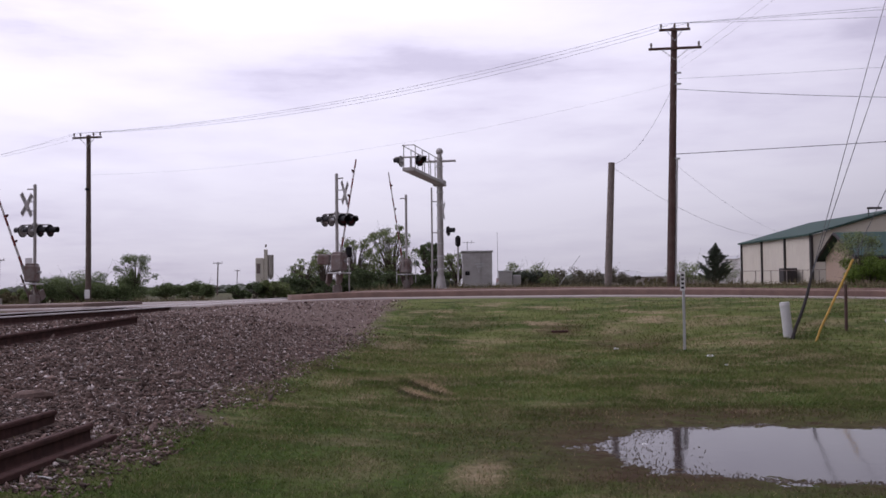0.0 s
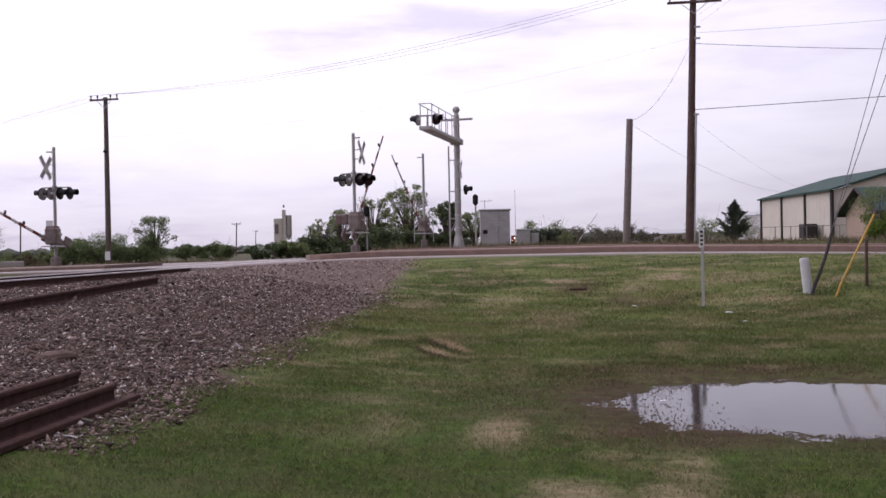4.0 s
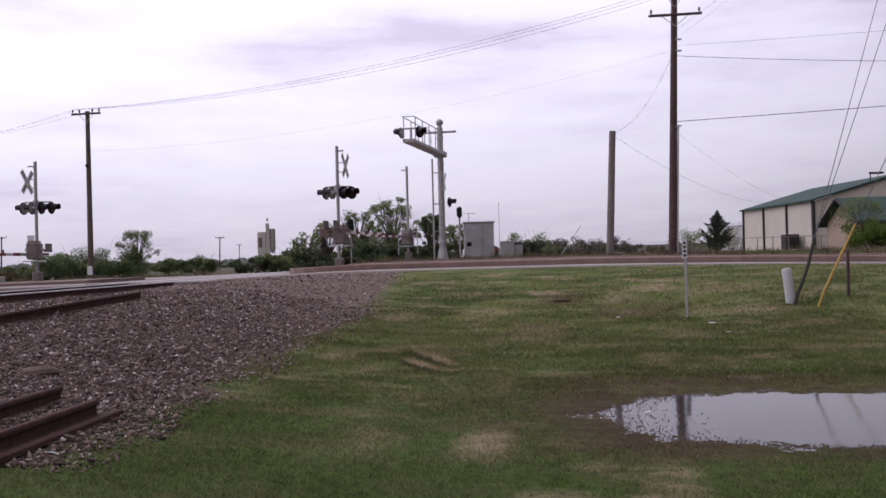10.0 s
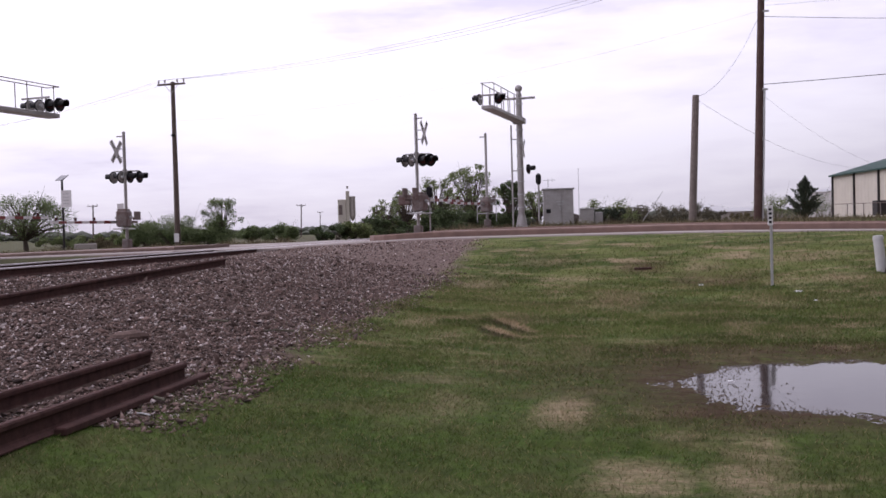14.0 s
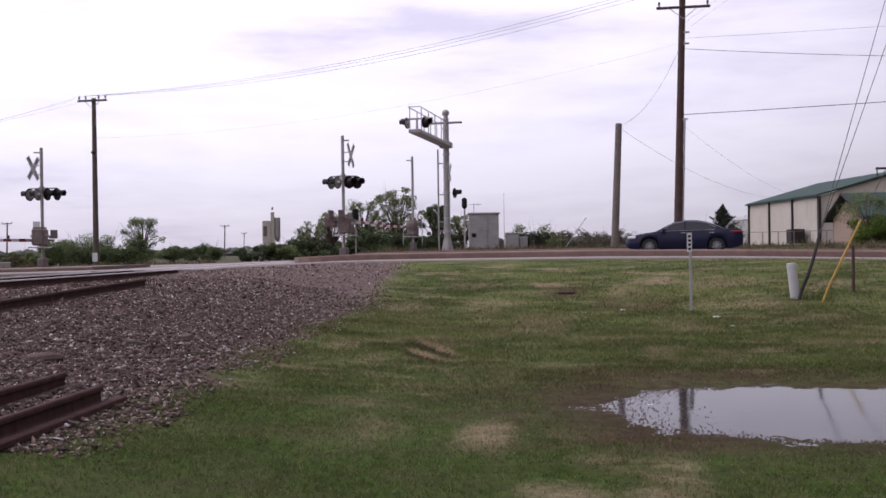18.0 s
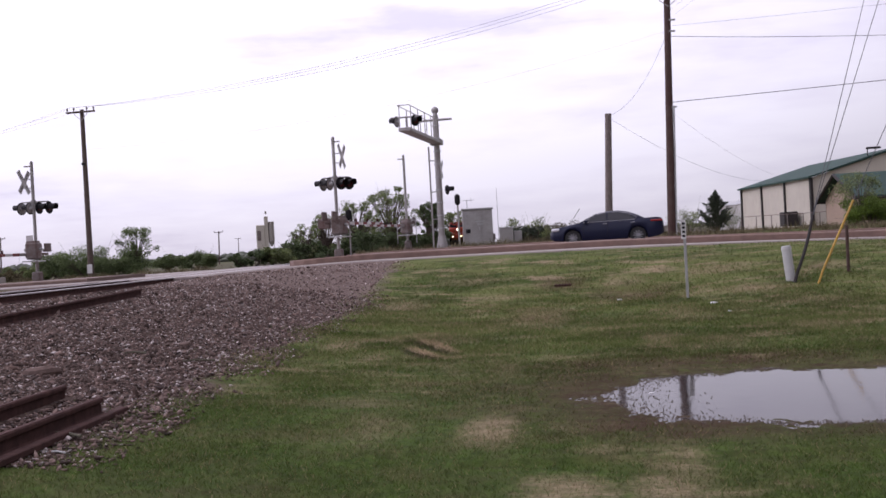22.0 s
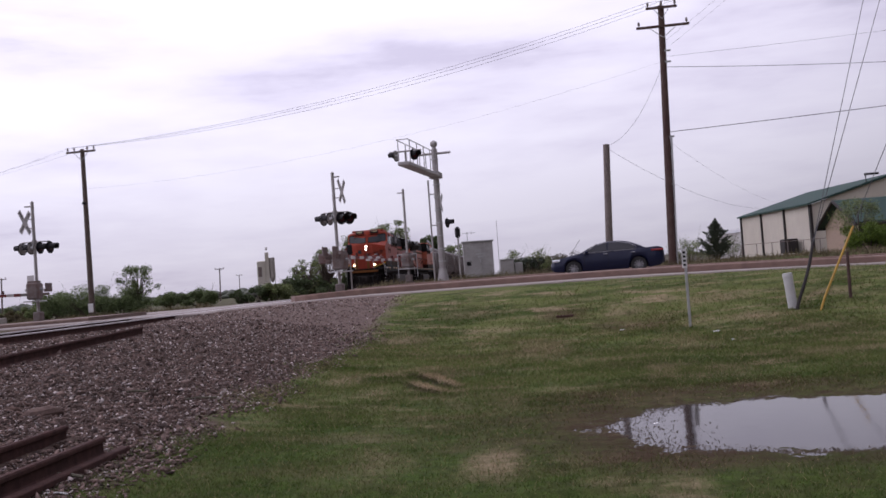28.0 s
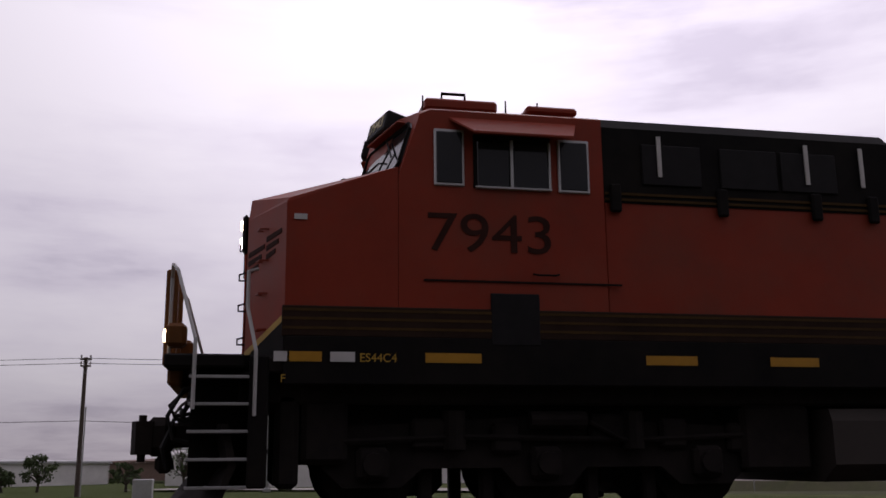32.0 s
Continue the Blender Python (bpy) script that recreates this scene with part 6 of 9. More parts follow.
def build_house():
    """Tan brick house with a green metal roof seen over the hedge."""
    t = thing("brick_house", "tan brick house with green metal roof behind hedge", "house", pose(0, 0, 0))
    zb = 0.25
    u = Vector((math.cos(radians(-2)), math.sin(radians(-2)))); w = Vector((-u.y, u.x))
    depth = 7.4
    F0 = Vector(at(-17.9, 66)) - w * depth / 2
    F1 = F0 + u * 13.0
    eave, ridge = 2.05, 3.46
    G0, G1 = F0 + w * depth, F1 + w * depth
    R0, R1 = F0 + w * depth / 2, F1 + w * depth / 2
    for p, q in ((F0, F1), (F1, G1), (G1, G0)):
        bm = BM(); wall_panel(bm, p, q, zb, eave, 0.2); part("wall", bm, "brick", t)
    for p, q, za in ((G0, R0, (eave, ridge)), (R0, F0, (ridge, eave))):
        bm = BM(); wall_panel(bm, p, q, zb, za, 0.2); part("gable_wall", bm, "brick", t)
    for p0, p1, r0, r1, s in ((F0, F1, R0, R1, -1), (G0, G1, R0, R1, 1)):
        o = w * 0.45 * s
        e = u * 0.45
        vs = [(p0.x + o.x - e.x, p0.y + o.y - e.y, eave - 0.12), (p1.x + o.x + e.x, p1.y + o.y + e.y, eave - 0.12), (r1.x + e.x, r1.y + e.y, ridge + 0.03), (r0.x - e.x, r0.y - e.y, ridge + 0.03)]
        vs += [(x, y, z + 0.12) for x, y, z in vs]
        raw("roof_slope", vs, [(3, 2, 1, 0), (4, 5, 6, 7), (0, 1, 5, 4), (1, 2, 6, 5), (2, 3, 7, 6), (3, 0, 4, 7)], "greenroof", t)
        bm = BM()
        pipe(bm, [(p0.x + o.x - e.x, p0.y + o.y - e.y, eave - 0.14), (p1.x + o.x + e.x, p1.y + o.y + e.y, eave - 0.14)], 0.08, 6)
        part("fascia", bm, "trim", t)
        bm = BM()
        pipe(bm, [(p0.x + o.x - e.x, p0.y + o.y - e.y, eave - 0.06), (r0.x - e.x, r0.y - e.y, ridge + 0.08)], 0.10, 6)
        part("verge_board", bm, "trim", t)
    c = F0.lerp(F1, 0.12) - w * 0.03
    bm = BM(); box(bm, (c.x, c.y, 1.1), (0.1, 0.12, 1.7), 0.01); part("downpipe", bm, "trim", t)


build_house()
# low buildings and tanks in the distance to the right
for az, d, w, h, mt in ((-7.3, 130, 9, 1.05, "pavement"), (-9.6, 140, 8, 1.2, "pavement"), (-11.9, 150, 5, 3.6, "siding"), (-6.0, 150, 4, 1.6, "white"), (-13.2, 130, 3, 3.2, "siding")):
    x, y = at(az, d)
    t = thing("outbuilding", "low pale metal outbuilding beyond the brush", "outbuilding", on_ground(x, y, az), group="outbuildings")
    bm = BM(); box(bm, (0, 0, h / 2), (w, 5, h), 0.05); part("wall", bm, mt, t)
    bm = BM(); prism(bm, [(-2.7, h), (2.7, h), (0, h + 0.5)], "x", -w / 2 - 0.2, w / 2 + 0.2); part("roof", bm, "galv", t)


def build_fence():
    t = thing("chain_fence", "low galvanised pipe fence before the metal shed", "fence", pose(0, 0, 0))
    A, B = Vector(at(-12.6, 84)), Vector(at(-17.6, 80))
    n = 7
    for i in range(n):
        q = A.lerp(B, i / (n - 1)); g = ground_z(q.x, q.y)
        bm = BM(); tube(bm, (q.x, q.y, g - 0.1), (q.x, q.y, g + 1.1), 0.035, 0.035, 6); part("post", bm, "rustbox", t)
    bm = BM(); pipe(bm, [(A.x, A.y, ground_z(A.x, A.y) + 1.08), (B.x, B.y, ground_z(B.x, B.y) + 1.08)], 0.025, 6); part("top_rail", bm, "rustbox", t)


build_fence()


def build_silo():
    x, y = at(14.75, 400)
    g = ground_z(x, y)
    t = thing("grain_elevator", "distant grey concrete grain elevator with tall leg", "grain elevator", pose(x, y, g, 0, 0, 14))
    bm = BM(); box(bm, (-2.35, 0, 6.9), (3.4, 3.4, 13.8), 0.3); part("bin", bm, "cream", t)
    bm = BM(); box(bm, (-2.9, -1.75, 9.5), (1.5, 0.1, 4.0), 0); part("rust_stain_panel", bm, "rustbox", t)
    bm = BM(); box(bm, (0.05, -0.6, 8.6), (1.5, 1.4, 17.2), 0.1); part("elevator_leg", bm, "cream", t)
    bm = BM(); box(bm, (0.05, -0.6, 18.7), (0.7, 0.7, 1.2), 0.1); part("head_house", bm, "pavement", t)
    bm = BM(); tube(bm, (1.95, 0, 7.0), (1.95, 0, 15.0), 1.2, 1.2, 14); tube(bm, (1.95, 0, 5.0), (1.95, 0, 7.0), 0.35, 1.2, 14); part("bin", bm, "pavement", t)
    for dx in (1.0, 2.9):
        bm = BM(); box(bm, (dx, 0, 3.7), (0.25, 0.25, 7.4), 0.02); part("support_leg", bm, "galv", t)


build_silo()
for az, d, top in ((17.5, 190, 5.5), (29.0, 170, 5.6), (27.3, 260, 6.5), (16.4, 300, 6.0), (30.8, 240, 6.0)):
    x, y = at(az, d)
    utility_pole(x, y, top, 0.14, 0.10, "wood", [(0.2, 0.9, (-0.8, 0.8))], label="distant wooden utility pole with crossarm", lean=(0.2, 0))
x, y = at(19.4, 165)
t = thing("white_gate", "low pale pipe gate across a field entrance", "gate", on_ground(x, y, 15))
bm = BM()
for dx in (-0.9, 0.9):
    tube(bm, (dx, 0, 0), (dx, 0, 0.9), 0.035, 0.035, 6)
for z in (0.45, 0.88):
    tube(bm, (-0.9, 0, z), (0.9, 0, z), 0.035, 0.035, 6)
part("gate_frame", bm, "pvc", t)
# low pale block by the left road
x, y = at(29.4, 70.0)
t = thing("concrete_block", "long low pale concrete block beside the road", "concrete block", on_ground(x, y, 30))
bm = BM(); box(bm, (0, 0, 0.22), (1.45, 0.5, 0.50), 0.04); part("block", bm, "pavement", t)
# sign with a solar panel by the left road
SO = polar(30.5, 58.0)
t = thing("solar_sign", "post with a small solar panel and white road sign", "road sign", on_ground(SO.x, SO.y))
bm = BM(); tube(bm, (0, 0, 0), (0, 0, 4.0), 0.06, 0.06, 10); part("post", bm, "trim", t)
bm = BM(); box(bm, (0, 0, 4.12), (0.62, 0.5, 0.04), 0.01, Matrix.Translation((0, 0, 4.12)) @ pose(0, 0, 0, 35, 0, -20) @ Matrix.Translation((0, 0, -4.12))); part("solar_panel", bm, "glass", t)
bm = BM(); box(bm, (0.26, -0.06, 2.95), (0.62, 0.02, 0.95), 0.01); sp = part("sign_plate", bm, "white", t, "white sign plate")
for k in range(4):
    bm = BM(); box(bm, (0.26, -0.075, 2.68 + 0.18 * k), (0.34, 0.006, 0.035), 0); part("lettering", bm, "galv", sp)
for az, d, top in ((40.1, 70, 1.95),):
    x, y = at(az, d); g = ground_z(x, y)
    t = thing("road_sign", "plain rectangular road sign seen from behind", "road sign", pose(x, y, g, 0, 0, 40))
    bm = BM(); tube(bm, (0, 0, 0), (0, 0, top - g), 0.03, 0.03, 6); part("post", bm, "galv", t)
    bm = BM(); box(bm, (0, -0.04, top - g - 0.3), (0.75, 0.015, 0.9), 0.01); part("sign_plate", bm, "galv", t)


# ---- far junction to the left ----
def traffic_head(parent, c, turn, mt="black", n=3):
    m = Matrix.Translation(c) @ pose(0, 0, 0, 0, 0, turn)
    bm = BM(); box(bm, (0, 0, 0), (0.36, 0.30, 0.36 * n), 0.04, m)
    hd = part("signal_head", bm, mt, parent)
    bm = BM(); box(bm, (0, 0.14, 0), (0.60, 0.02, 0.36 * n + 0.25), 0.04, m); part("backplate", bm, "black", hd)
    for k in range(n):
        bm = BM(); tube(bm, m @ Vector((0, -0.15, 0.36 * (k - (n - 1) / 2))), m @ Vector((0, -0.34, 0.36 * (k - (n - 1) / 2))), 0.15, 0.15, 10); part("visor", bm, "black", hd)


def traffic_pole(az, d, top, arm_z, arm_az, arm_d, heads, signs, lum=None, label="galvanised traffic signal pole with a long mast arm", mt="sigyellow", face=180):
    p = polar(az, d); g = ground_z(p.x, p.y)
    t = thing("traffic_signal", label, "traffic signal", pose(p.x, p.y, g), group="traffic signals")
    bm = BM(); tube(bm, (0, 0, 0), (0, 0, top - g), 0.16, 0.10, 12); box(bm, (0, 0, 0.15), (0.6, 0.6, 0.3), 0.05); part("pole", bm, "galv", t)
    e = polar(arm_az, arm_d); v = Vector((e.x - p.x, e.y - p.y, 0))
    bm = BM(); tube(bm, (0, 0, arm_z - g), (v.x, v.y, arm_z - g + 0.25), 0.11, 0.05, 10); part("mast_arm", bm, "galv", t)
    ang = math.degrees(math.atan2(v.y, v.x))
    for k in heads:
        traffic_head(t, (v.x * k, v.y * k, arm_z - g + 0.25 * k), ang + face, mt)
    for k, w, mtt in signs:
        m = pose(v.x * k, v.y * k, arm_z - g + 0.25 * k, 0, 0, ang)
        bm = BM(); box(bm, (0, -0.10, 0), (w, 0.03, (0.95 if mtt == "green_sign" else 0.62) if w > 1 else 0.7), 0.01, m); sg = part("sign_plate", bm, mtt, t)
        if mtt == "green_sign":
            for j in range(5):
                bm = BM(); box(bm, (-w * 0.34 + j * w * 0.17, -0.122, 0), (w * 0.11, 0.01, 0.30), 0, m); part("lettering", bm, "white", sg)
    if lum:
        q = polar(*lum[:2]); L = Vector((q.x - p.x, q.y - p.y, 0))
        bm = BM()
        pipe(bm, [(0, 0, top - g - 0.1), (L.x * 0.3, L.y * 0.3, top - g + 0.35), (L.x * 0.7, L.y * 0.7, lum[2] - g), (L.x, L.y, lum[2] - g)], 0.05, 6)
        part("luminaire_arm", bm, "galv", t)
        bm = BM(); box(bm, (L.x, L.y, lum[2] - g), (0.7, 0.3, 0.14), 0.05, ); part("luminaire", bm, "galv", t)
    bm = BM(); box(bm, (0.12, -0.14, 3.0), (0.35, 0.3, 0.35), 0.04); part("pedestrian_head", bm, "black", t)
    return t


traffic_pole(65.25, 60.0, 7.75, 4.70, 57.7, 60.5, (0.32, 0.70, 0.99), ((0.52, 1.7, "galv"),), (62.55, 60, 8.1), face=205)
traffic_pole(49.85, 95.0, 8.7, 5.3, 56.75, 95, (0.99, 0.82, 0.5), ((0.93, 0.7, "white"), (0.2, 2.4, "green_sign")), (51.58, 95, 9.1), mt="black")
traffic_pole(66.15, 105.0, 7.1, 4.4, 71.5, 104, (0.99, 0.74, 0.34), ((0.88, 0.7, "white"), (0.65, 0.7, "white"), (0.14, 1.6, "galv")), (67.7, 105, 7.7), mt="black")
traffic_pole(88.5, 76.0, 6.65, 4.2, 76.5, 66, (0.78, 0.90, 0.98), ((0.45, 1.5, "galv"), (0.94, 0.7, "white")), (87.5, 73, 7.4), face=25)
for az, d, top, lean in ((45.85, 100, 6.6, 0.2), (52.5, 105, 7.6, 0.2), (55.45, 100, 7.9, 0.2), (59.2, 96, 7.7, 0.2), (62.87, 92, 8.3, 0.0), (38.82, 72, 7.0, 0.0)):
    p = polar(az, d)
    utility_pole(p.x, p.y, top, 0.15, 0.11, "wood", [(0.25, 1.1, (-0.95, 0.4, 0.95)), (0.8, 0.8, (-0.7, 0.7))], armturn=az - 10, label="wooden utility pole with two crossarms by the junction")
TPX = polar(85.62, 76.0)
pl5, tips5 = utility_pole(TPX.x, TPX.y, 8.75, 0.19, 0.13, "redwood", [(0.1, 0.5, (-0.4, 0.4))], armturn=100, label="brown wooden utility pole with transformer wiring")
TP2 = polar(98.6, 72.0)
pl6, tips6 = utility_pole(TP2.x, TP2.y, 7.95, 0.17, 0.12, "wood", [(0.15, 0.4, (-0.3, 0.3)), (0.6, 0.35, (-0.3, 0.3))], armturn=100, label="wooden utility pole with side brackets and conduit")
bm = BM(); tube(bm, (0.25, 0.25, 0), (0.25, 0.25, 6.0), 0.05, 0.05, 6); part("riser_conduit", bm, "galv", pl6)
for dz in (0.0, 0.35):
    wire(Vector((TPX.x, TPX.y, 8.6 - dz)), Vector((TP2.x, TP2.y, 7.9 - dz)), 0.15, 0.02, n=10)
    wire(Vector((TP2.x, TP2.y, 7.9 - dz)), Vector((TP2.x - 8, TP2.y - 50, 7.9 - dz)), 0.3, 0.02, n=10)
    q = polar(59.2, 96)
    wire(Vector((TPX.x, TPX.y, 8.6 - dz)), Vector((q.x, q.y, 7.5 - dz)), 0.4, 0.02, n=14)
wire(Vector((TP2.x, TP2.y, 3.6)), Vector((TP2.x - 8, TP2.y - 50, 3.6)), 0.2, 0.02, n=10)
wire(Vector((TPX.x, TPX.y, 3.9)), Vector((TP2.x, TP2.y, 3.6)), 0.2, 0.02, n=10)


def block(az0, d0, az1, d1, depth, h0, h1, base, mt, name, label, category, doors=0, roofmt="galv", windows=0):
    """A long metal building whose near wall runs between two bearings."""
    A, B = Vector(at(az0, d0)), Vector(at(az1, d1))
    u = (B - A).normalized(); w = Vector((-u.y, u.x))
    if (A + w).length < A.length:
        w = -w
    t = thing(name, label, category, pose(0, 0, 0), group="commercial buildings")
    n = max(2, int((B - A).length / 9))
    for i in range(n):
        bm = BM(); wall_panel(bm, A.lerp(B, i / n), A.lerp(B, (i + 1) / n), base, (h0 + (h1 - h0) * i / n, h0 + (h1 - h0) * (i + 1) / n), 0.2); part("wall_panel", bm, mt, t)
    C, D = B + w * depth, A + w * depth
    bm = BM(); wall_panel(bm, B, C, base, h1, 0.2); part("end_wall", bm, mt, t)
    bm = BM(); wall_panel(bm, D, A, base, h0, 0.2); part("end_wall", bm, mt, t)
    o = w * 0.4
    vs = [(A.x - o.x, A.y - o.y, h0), (B.x - o.x, B.y - o.y, h1), (C.x, C.y, h1 + 0.5), (D.x, D.y, h0 + 0.5)]
    vs += [(x, y, z + 0.25) for x, y, z in vs]
    raw("roof", vs, [(3, 2, 1, 0), (4, 5, 6, 7), (0, 1, 5, 4), (1, 2, 6, 5), (2, 3, 7, 6), (3, 0, 4, 7)], roofmt, t)
    ang = math.degrees(math.atan2(u.y, u.x))
    for k in range(windows):
        q = A.lerp(B, (k + 0.6) / (windows + 0.6)) - w * 0.06
        bm = BM(); box(bm, (0, 0, 0), (1.3, 0.10, 1.2), 0.02, pose(q.x, q.y, base + 1.8, 0, 0, ang)); fr = part("window", bm, "siding", t)
        bm = BM(); box(bm, (0, 0, 0), (1.1, 0.14, 1.0), 0.01, pose(q.x, q.y, base + 1.8, 0, 0, ang)); part("pane", bm, "glass", fr)
    for k in range(doors):
        q = A.lerp(B, (k + 0.3) / (doors + 0.3)) - w * 0.06
        bm = BM(); box(bm, (0, 0, 0), (3.4, 0.12, 3.4), 0.02, pose(q.x, q.y, base + 1.7, 0, 0, ang)); part("roller_door", bm, "pavement", t)
    return t


block(70.5, 128, 53.4, 150, 18, 2.2, 1.9, -2.0, "siding", "white_workshop", "low white metal workshop with small windows", "workshop", windows=6)
block(69.0, 150, 56.7, 175, 25, 3.3, 2.5, -2.0, "siding", "warehouse_block", "long pale metal warehouse with flat roof", "warehouse")
block(73.2, 118, 68.0, 128, 16, 1.7, 1.9, -2.0, "siding", "loading_bay", "pale metal loading bay with roller doors", "loading bay", doors=2)
block(87.2, 96, 73.3, 120, 24, 1.75, 2.2, -1.8, "siding", "warehouse_block", "long pale metal warehouse with pitched end", "warehouse", doors=1)
block(112, 110, 97.0, 135, 20, 1.0, 0.9, -1.7, "siding", "far_warehouse", "long low grey warehouse on the plain", "warehouse")
block(97.5, 150, 88.2, 120, 10, 0.9, 1.1, -1.4, "redkerb", "red_shed", "low red-brown metal shed beyond the pole", "shed", roofmt="redkerb")


def build_left_roads():
    """Pale road and verges at the far junction."""
    def ribbon(pts, width, mt, lift, label):
        V, F = [], []
        for i, p in enumerate(pts):
            a = Vector(pts[max(i - 1, 0)]); b = Vector(pts[min(i + 1, len(pts) - 1)])
            d = (b - a).normalized(); n = Vector((-d.y, d.x)) * width / 2
            for s in (-1, 1):
                x, y = p[0] + n.x * s, p[1] + n.y * s
                V.append((x, y, ground_z(x, y) + lift))
        for i in range(len(pts) - 1):
            if all(not (NEAR - 2.0 < V[j][1] < FAR + 4.0) for j in range(2 * i, 2 * i + 4)):
                F.append((2 * i, 2 * i + 1, 2 * i + 3, 2 * i + 2))
        return tagged(raw("side_road", V, F, mt), label, "road", kind="structure")
    pts = [Vector(at(a, d)) for a, d in ((55.0, 80), (58.0, 73), (62, 68), (68, 66), (74, 68), (80, 74), (86, 80), (95, 88))]
    fine = []
    for p, q in zip(pts, pts[1:]):
        fine += [p.lerp(q, k / 14) for k in range(14)]
    ribbon(fine + [pts[-1]], 6.5, "pavement", 0.16, "pale concrete side road curving beyond the track")


build_left_roads()


# ---- far vehicles and street clutter ----
def simple_car(x, y, turn, mt, kind_, label, length=4.6, h=1.45):
    t = thing(kind_, label, "car", on_ground(x, y, turn))
    L = length / 2
    if kind_ == "pickup":
        side = [(-L, 0.45), (-L, 0.95), (-L * 0.35, 1.02), (-L * 0.22, h + 0.25), (L * 0.22, h + 0.25), (L * 0.28, 1.05), (L, 1.0), (L, 0.45)]
    else:
        side = [(-L, 0.35), (-L, 0.70), (-L * 0.55, 0.92), (-L * 0.22, h), (L * 0.45, h), (L * 0.82, 0.98), (L, 0.85), (L, 0.35)]
    bm = BM(); prism(bm, side, "y", -0.85, 0.85); part("body", bm, mt, t)
    bm = BM(); prism(bm, [(-L * 0.42, 0.98), (-L * 0.2, h - 0.06), (L * 0.42 if kind_ != "pickup" else L * 0.2, h - 0.06), (L * 0.66 if kind_ != "pickup" else L * 0.26, 1.0)], "y", -0.862, 0.862); part("window_band", bm, "glass", t)
    for sx in (-0.62, 0.62):
        for sy in (-1, 1):
            bm = BM(); tube(bm, (sx * L, sy * 0.68, 0.33), (sx * L, sy * 0.87, 0.33), 0.33, 0.33, 14); wl = part("wheel", bm, "tyre", t)
            bm = BM(); tube(bm, (sx * L, sy * 0.87, 0.33), (sx * L, sy * 0.885, 0.33), 0.20, 0.18, 12); part("rim", bm, "rim", wl)
    return t


x, y = at(69.95, 68.0); white_car = simple_car(x, y, 72, "carwhite", "sedan", "small white car waiting on the side road")
x, y = at(56.8, 122); simple_car(x, y, 50, "carwhite", "pickup", "white pickup truck parked by the workshop", 5.4, 1.5)
x, y = at(41.0, 112.0); simple_car(x, y, 40, "cardark", "suv", "dark off-road car on the side road", 4.3, 1.75)
x, y = at(67.6, 44.0)
t = thing("fire_hydrant", "short red fire hydrant on the verge", "fire hydrant", on_ground(x, y))
bm = BM(); tube(bm, (0, 0, 0), (0, 0, 0.55), 0.12, 0.11, 12); tube(bm, (0, 0, 0.55), (0, 0, 0.72), 0.15, 0.03, 12); part("barrel", bm, "hydrant", t)
bm = BM(); tube(bm, (-0.2, 0, 0.42), (0.2, 0, 0.42), 0.06, 0.06, 8); part("nozzle", bm, "hydrant", t)
x, y = at(66.05, 58.0)
t = thing("signal_cabinet", "pale metal traffic signal cabinet beside its pole", "cabinet", on_ground(x, y, 60))
bm = BM(); box(bm, (0, 0, 0.7), (0.8, 0.6, 1.4), 0.04); part("body", bm, "hut", t)
x, y = at(61.22, 62.0); g = ground_z(x, y)
t = thing("round_sign", "round railway warning sign seen from behind", "road sign", pose(x, y, g, 0, 0, 60))
bm = BM(); tube(bm, (0, 0, 0), (0, 0, 1.87 - g), 0.03, 0.03, 6); part("post", bm, "galv", t)
bm = BM(); tube(bm, (0, -0.05, 1.87 - g), (0, -0.03, 1.87 - g), 0.46, 0.46, 24); part("sign_plate", bm, "galv", t)
x, y = at(54.0, 56.0)
t = thing("marker_stub", "thin dark marker post on the verge", "post", on_ground(x, y))
bm = BM(); tube(bm, (0, 0, 0), (0, 0, 1.3), 0.06, 0.06, 8); part("post", bm, "trim", t)
for i, (az, d, h, w) in enumerate(((74.4, 100, 3.0, 3.2), (67.0, 112, 2.6, 2.8), (64.3, 116, 2.6, 2.8), (60.4, 122, 2.5, 2.8))):
    shrub(*at(az, d), h, w, "cedar" if i == 0 else "brush", 200 + i, n=1600, label="rounded clipped bush before a pale warehouse")
cedar(*at(69.8, 98), 3.4, 3.4, 9, size=0.09, label="dark conical cedar before a pale warehouse")
for i, (az, d, h, w) in enumerate(((100.6, 90, 3.0, 3.2), (96.1, 86, 2.3, 2.6), (102.3, 92, 2.0, 2.2), (91.5, 82, 4.3, 4.2), (93.0, 83, 4.6, 4.6))):
    tree(*at(az, d), h, w, "leafdark", 210 + i, 1200, 0.12, label="small roadside tree with new leaves")
x, y = at(95.2, 60)
t = thing("utility_cabinet", "pale green utility cabinet on the far verge", "cabinet", on_ground(x, y, 90))
bm = BM(); box(bm, (0, 0, 0.6), (1.1, 1.0, 1.2), 0.05); part("body", bm, "pvc", t)


def build_tower():
    x, y = at(42.94, 1500)
    t = thing("water_tower", "distant white water tower on the skyline", "water tower", pose(x, y, -2))
    bm = BM(); tube(bm, (0, 0, 0), (0, 0, 16), 2.2, 1.6, 12); part("stem", bm, "siding", t)
    bm = BM(); ball(bm, (0, 0, 19.5), 5.5, 1.2, 1.2, 0.8, 16, 10); part("tank", bm, "siding", t, smooth=True)


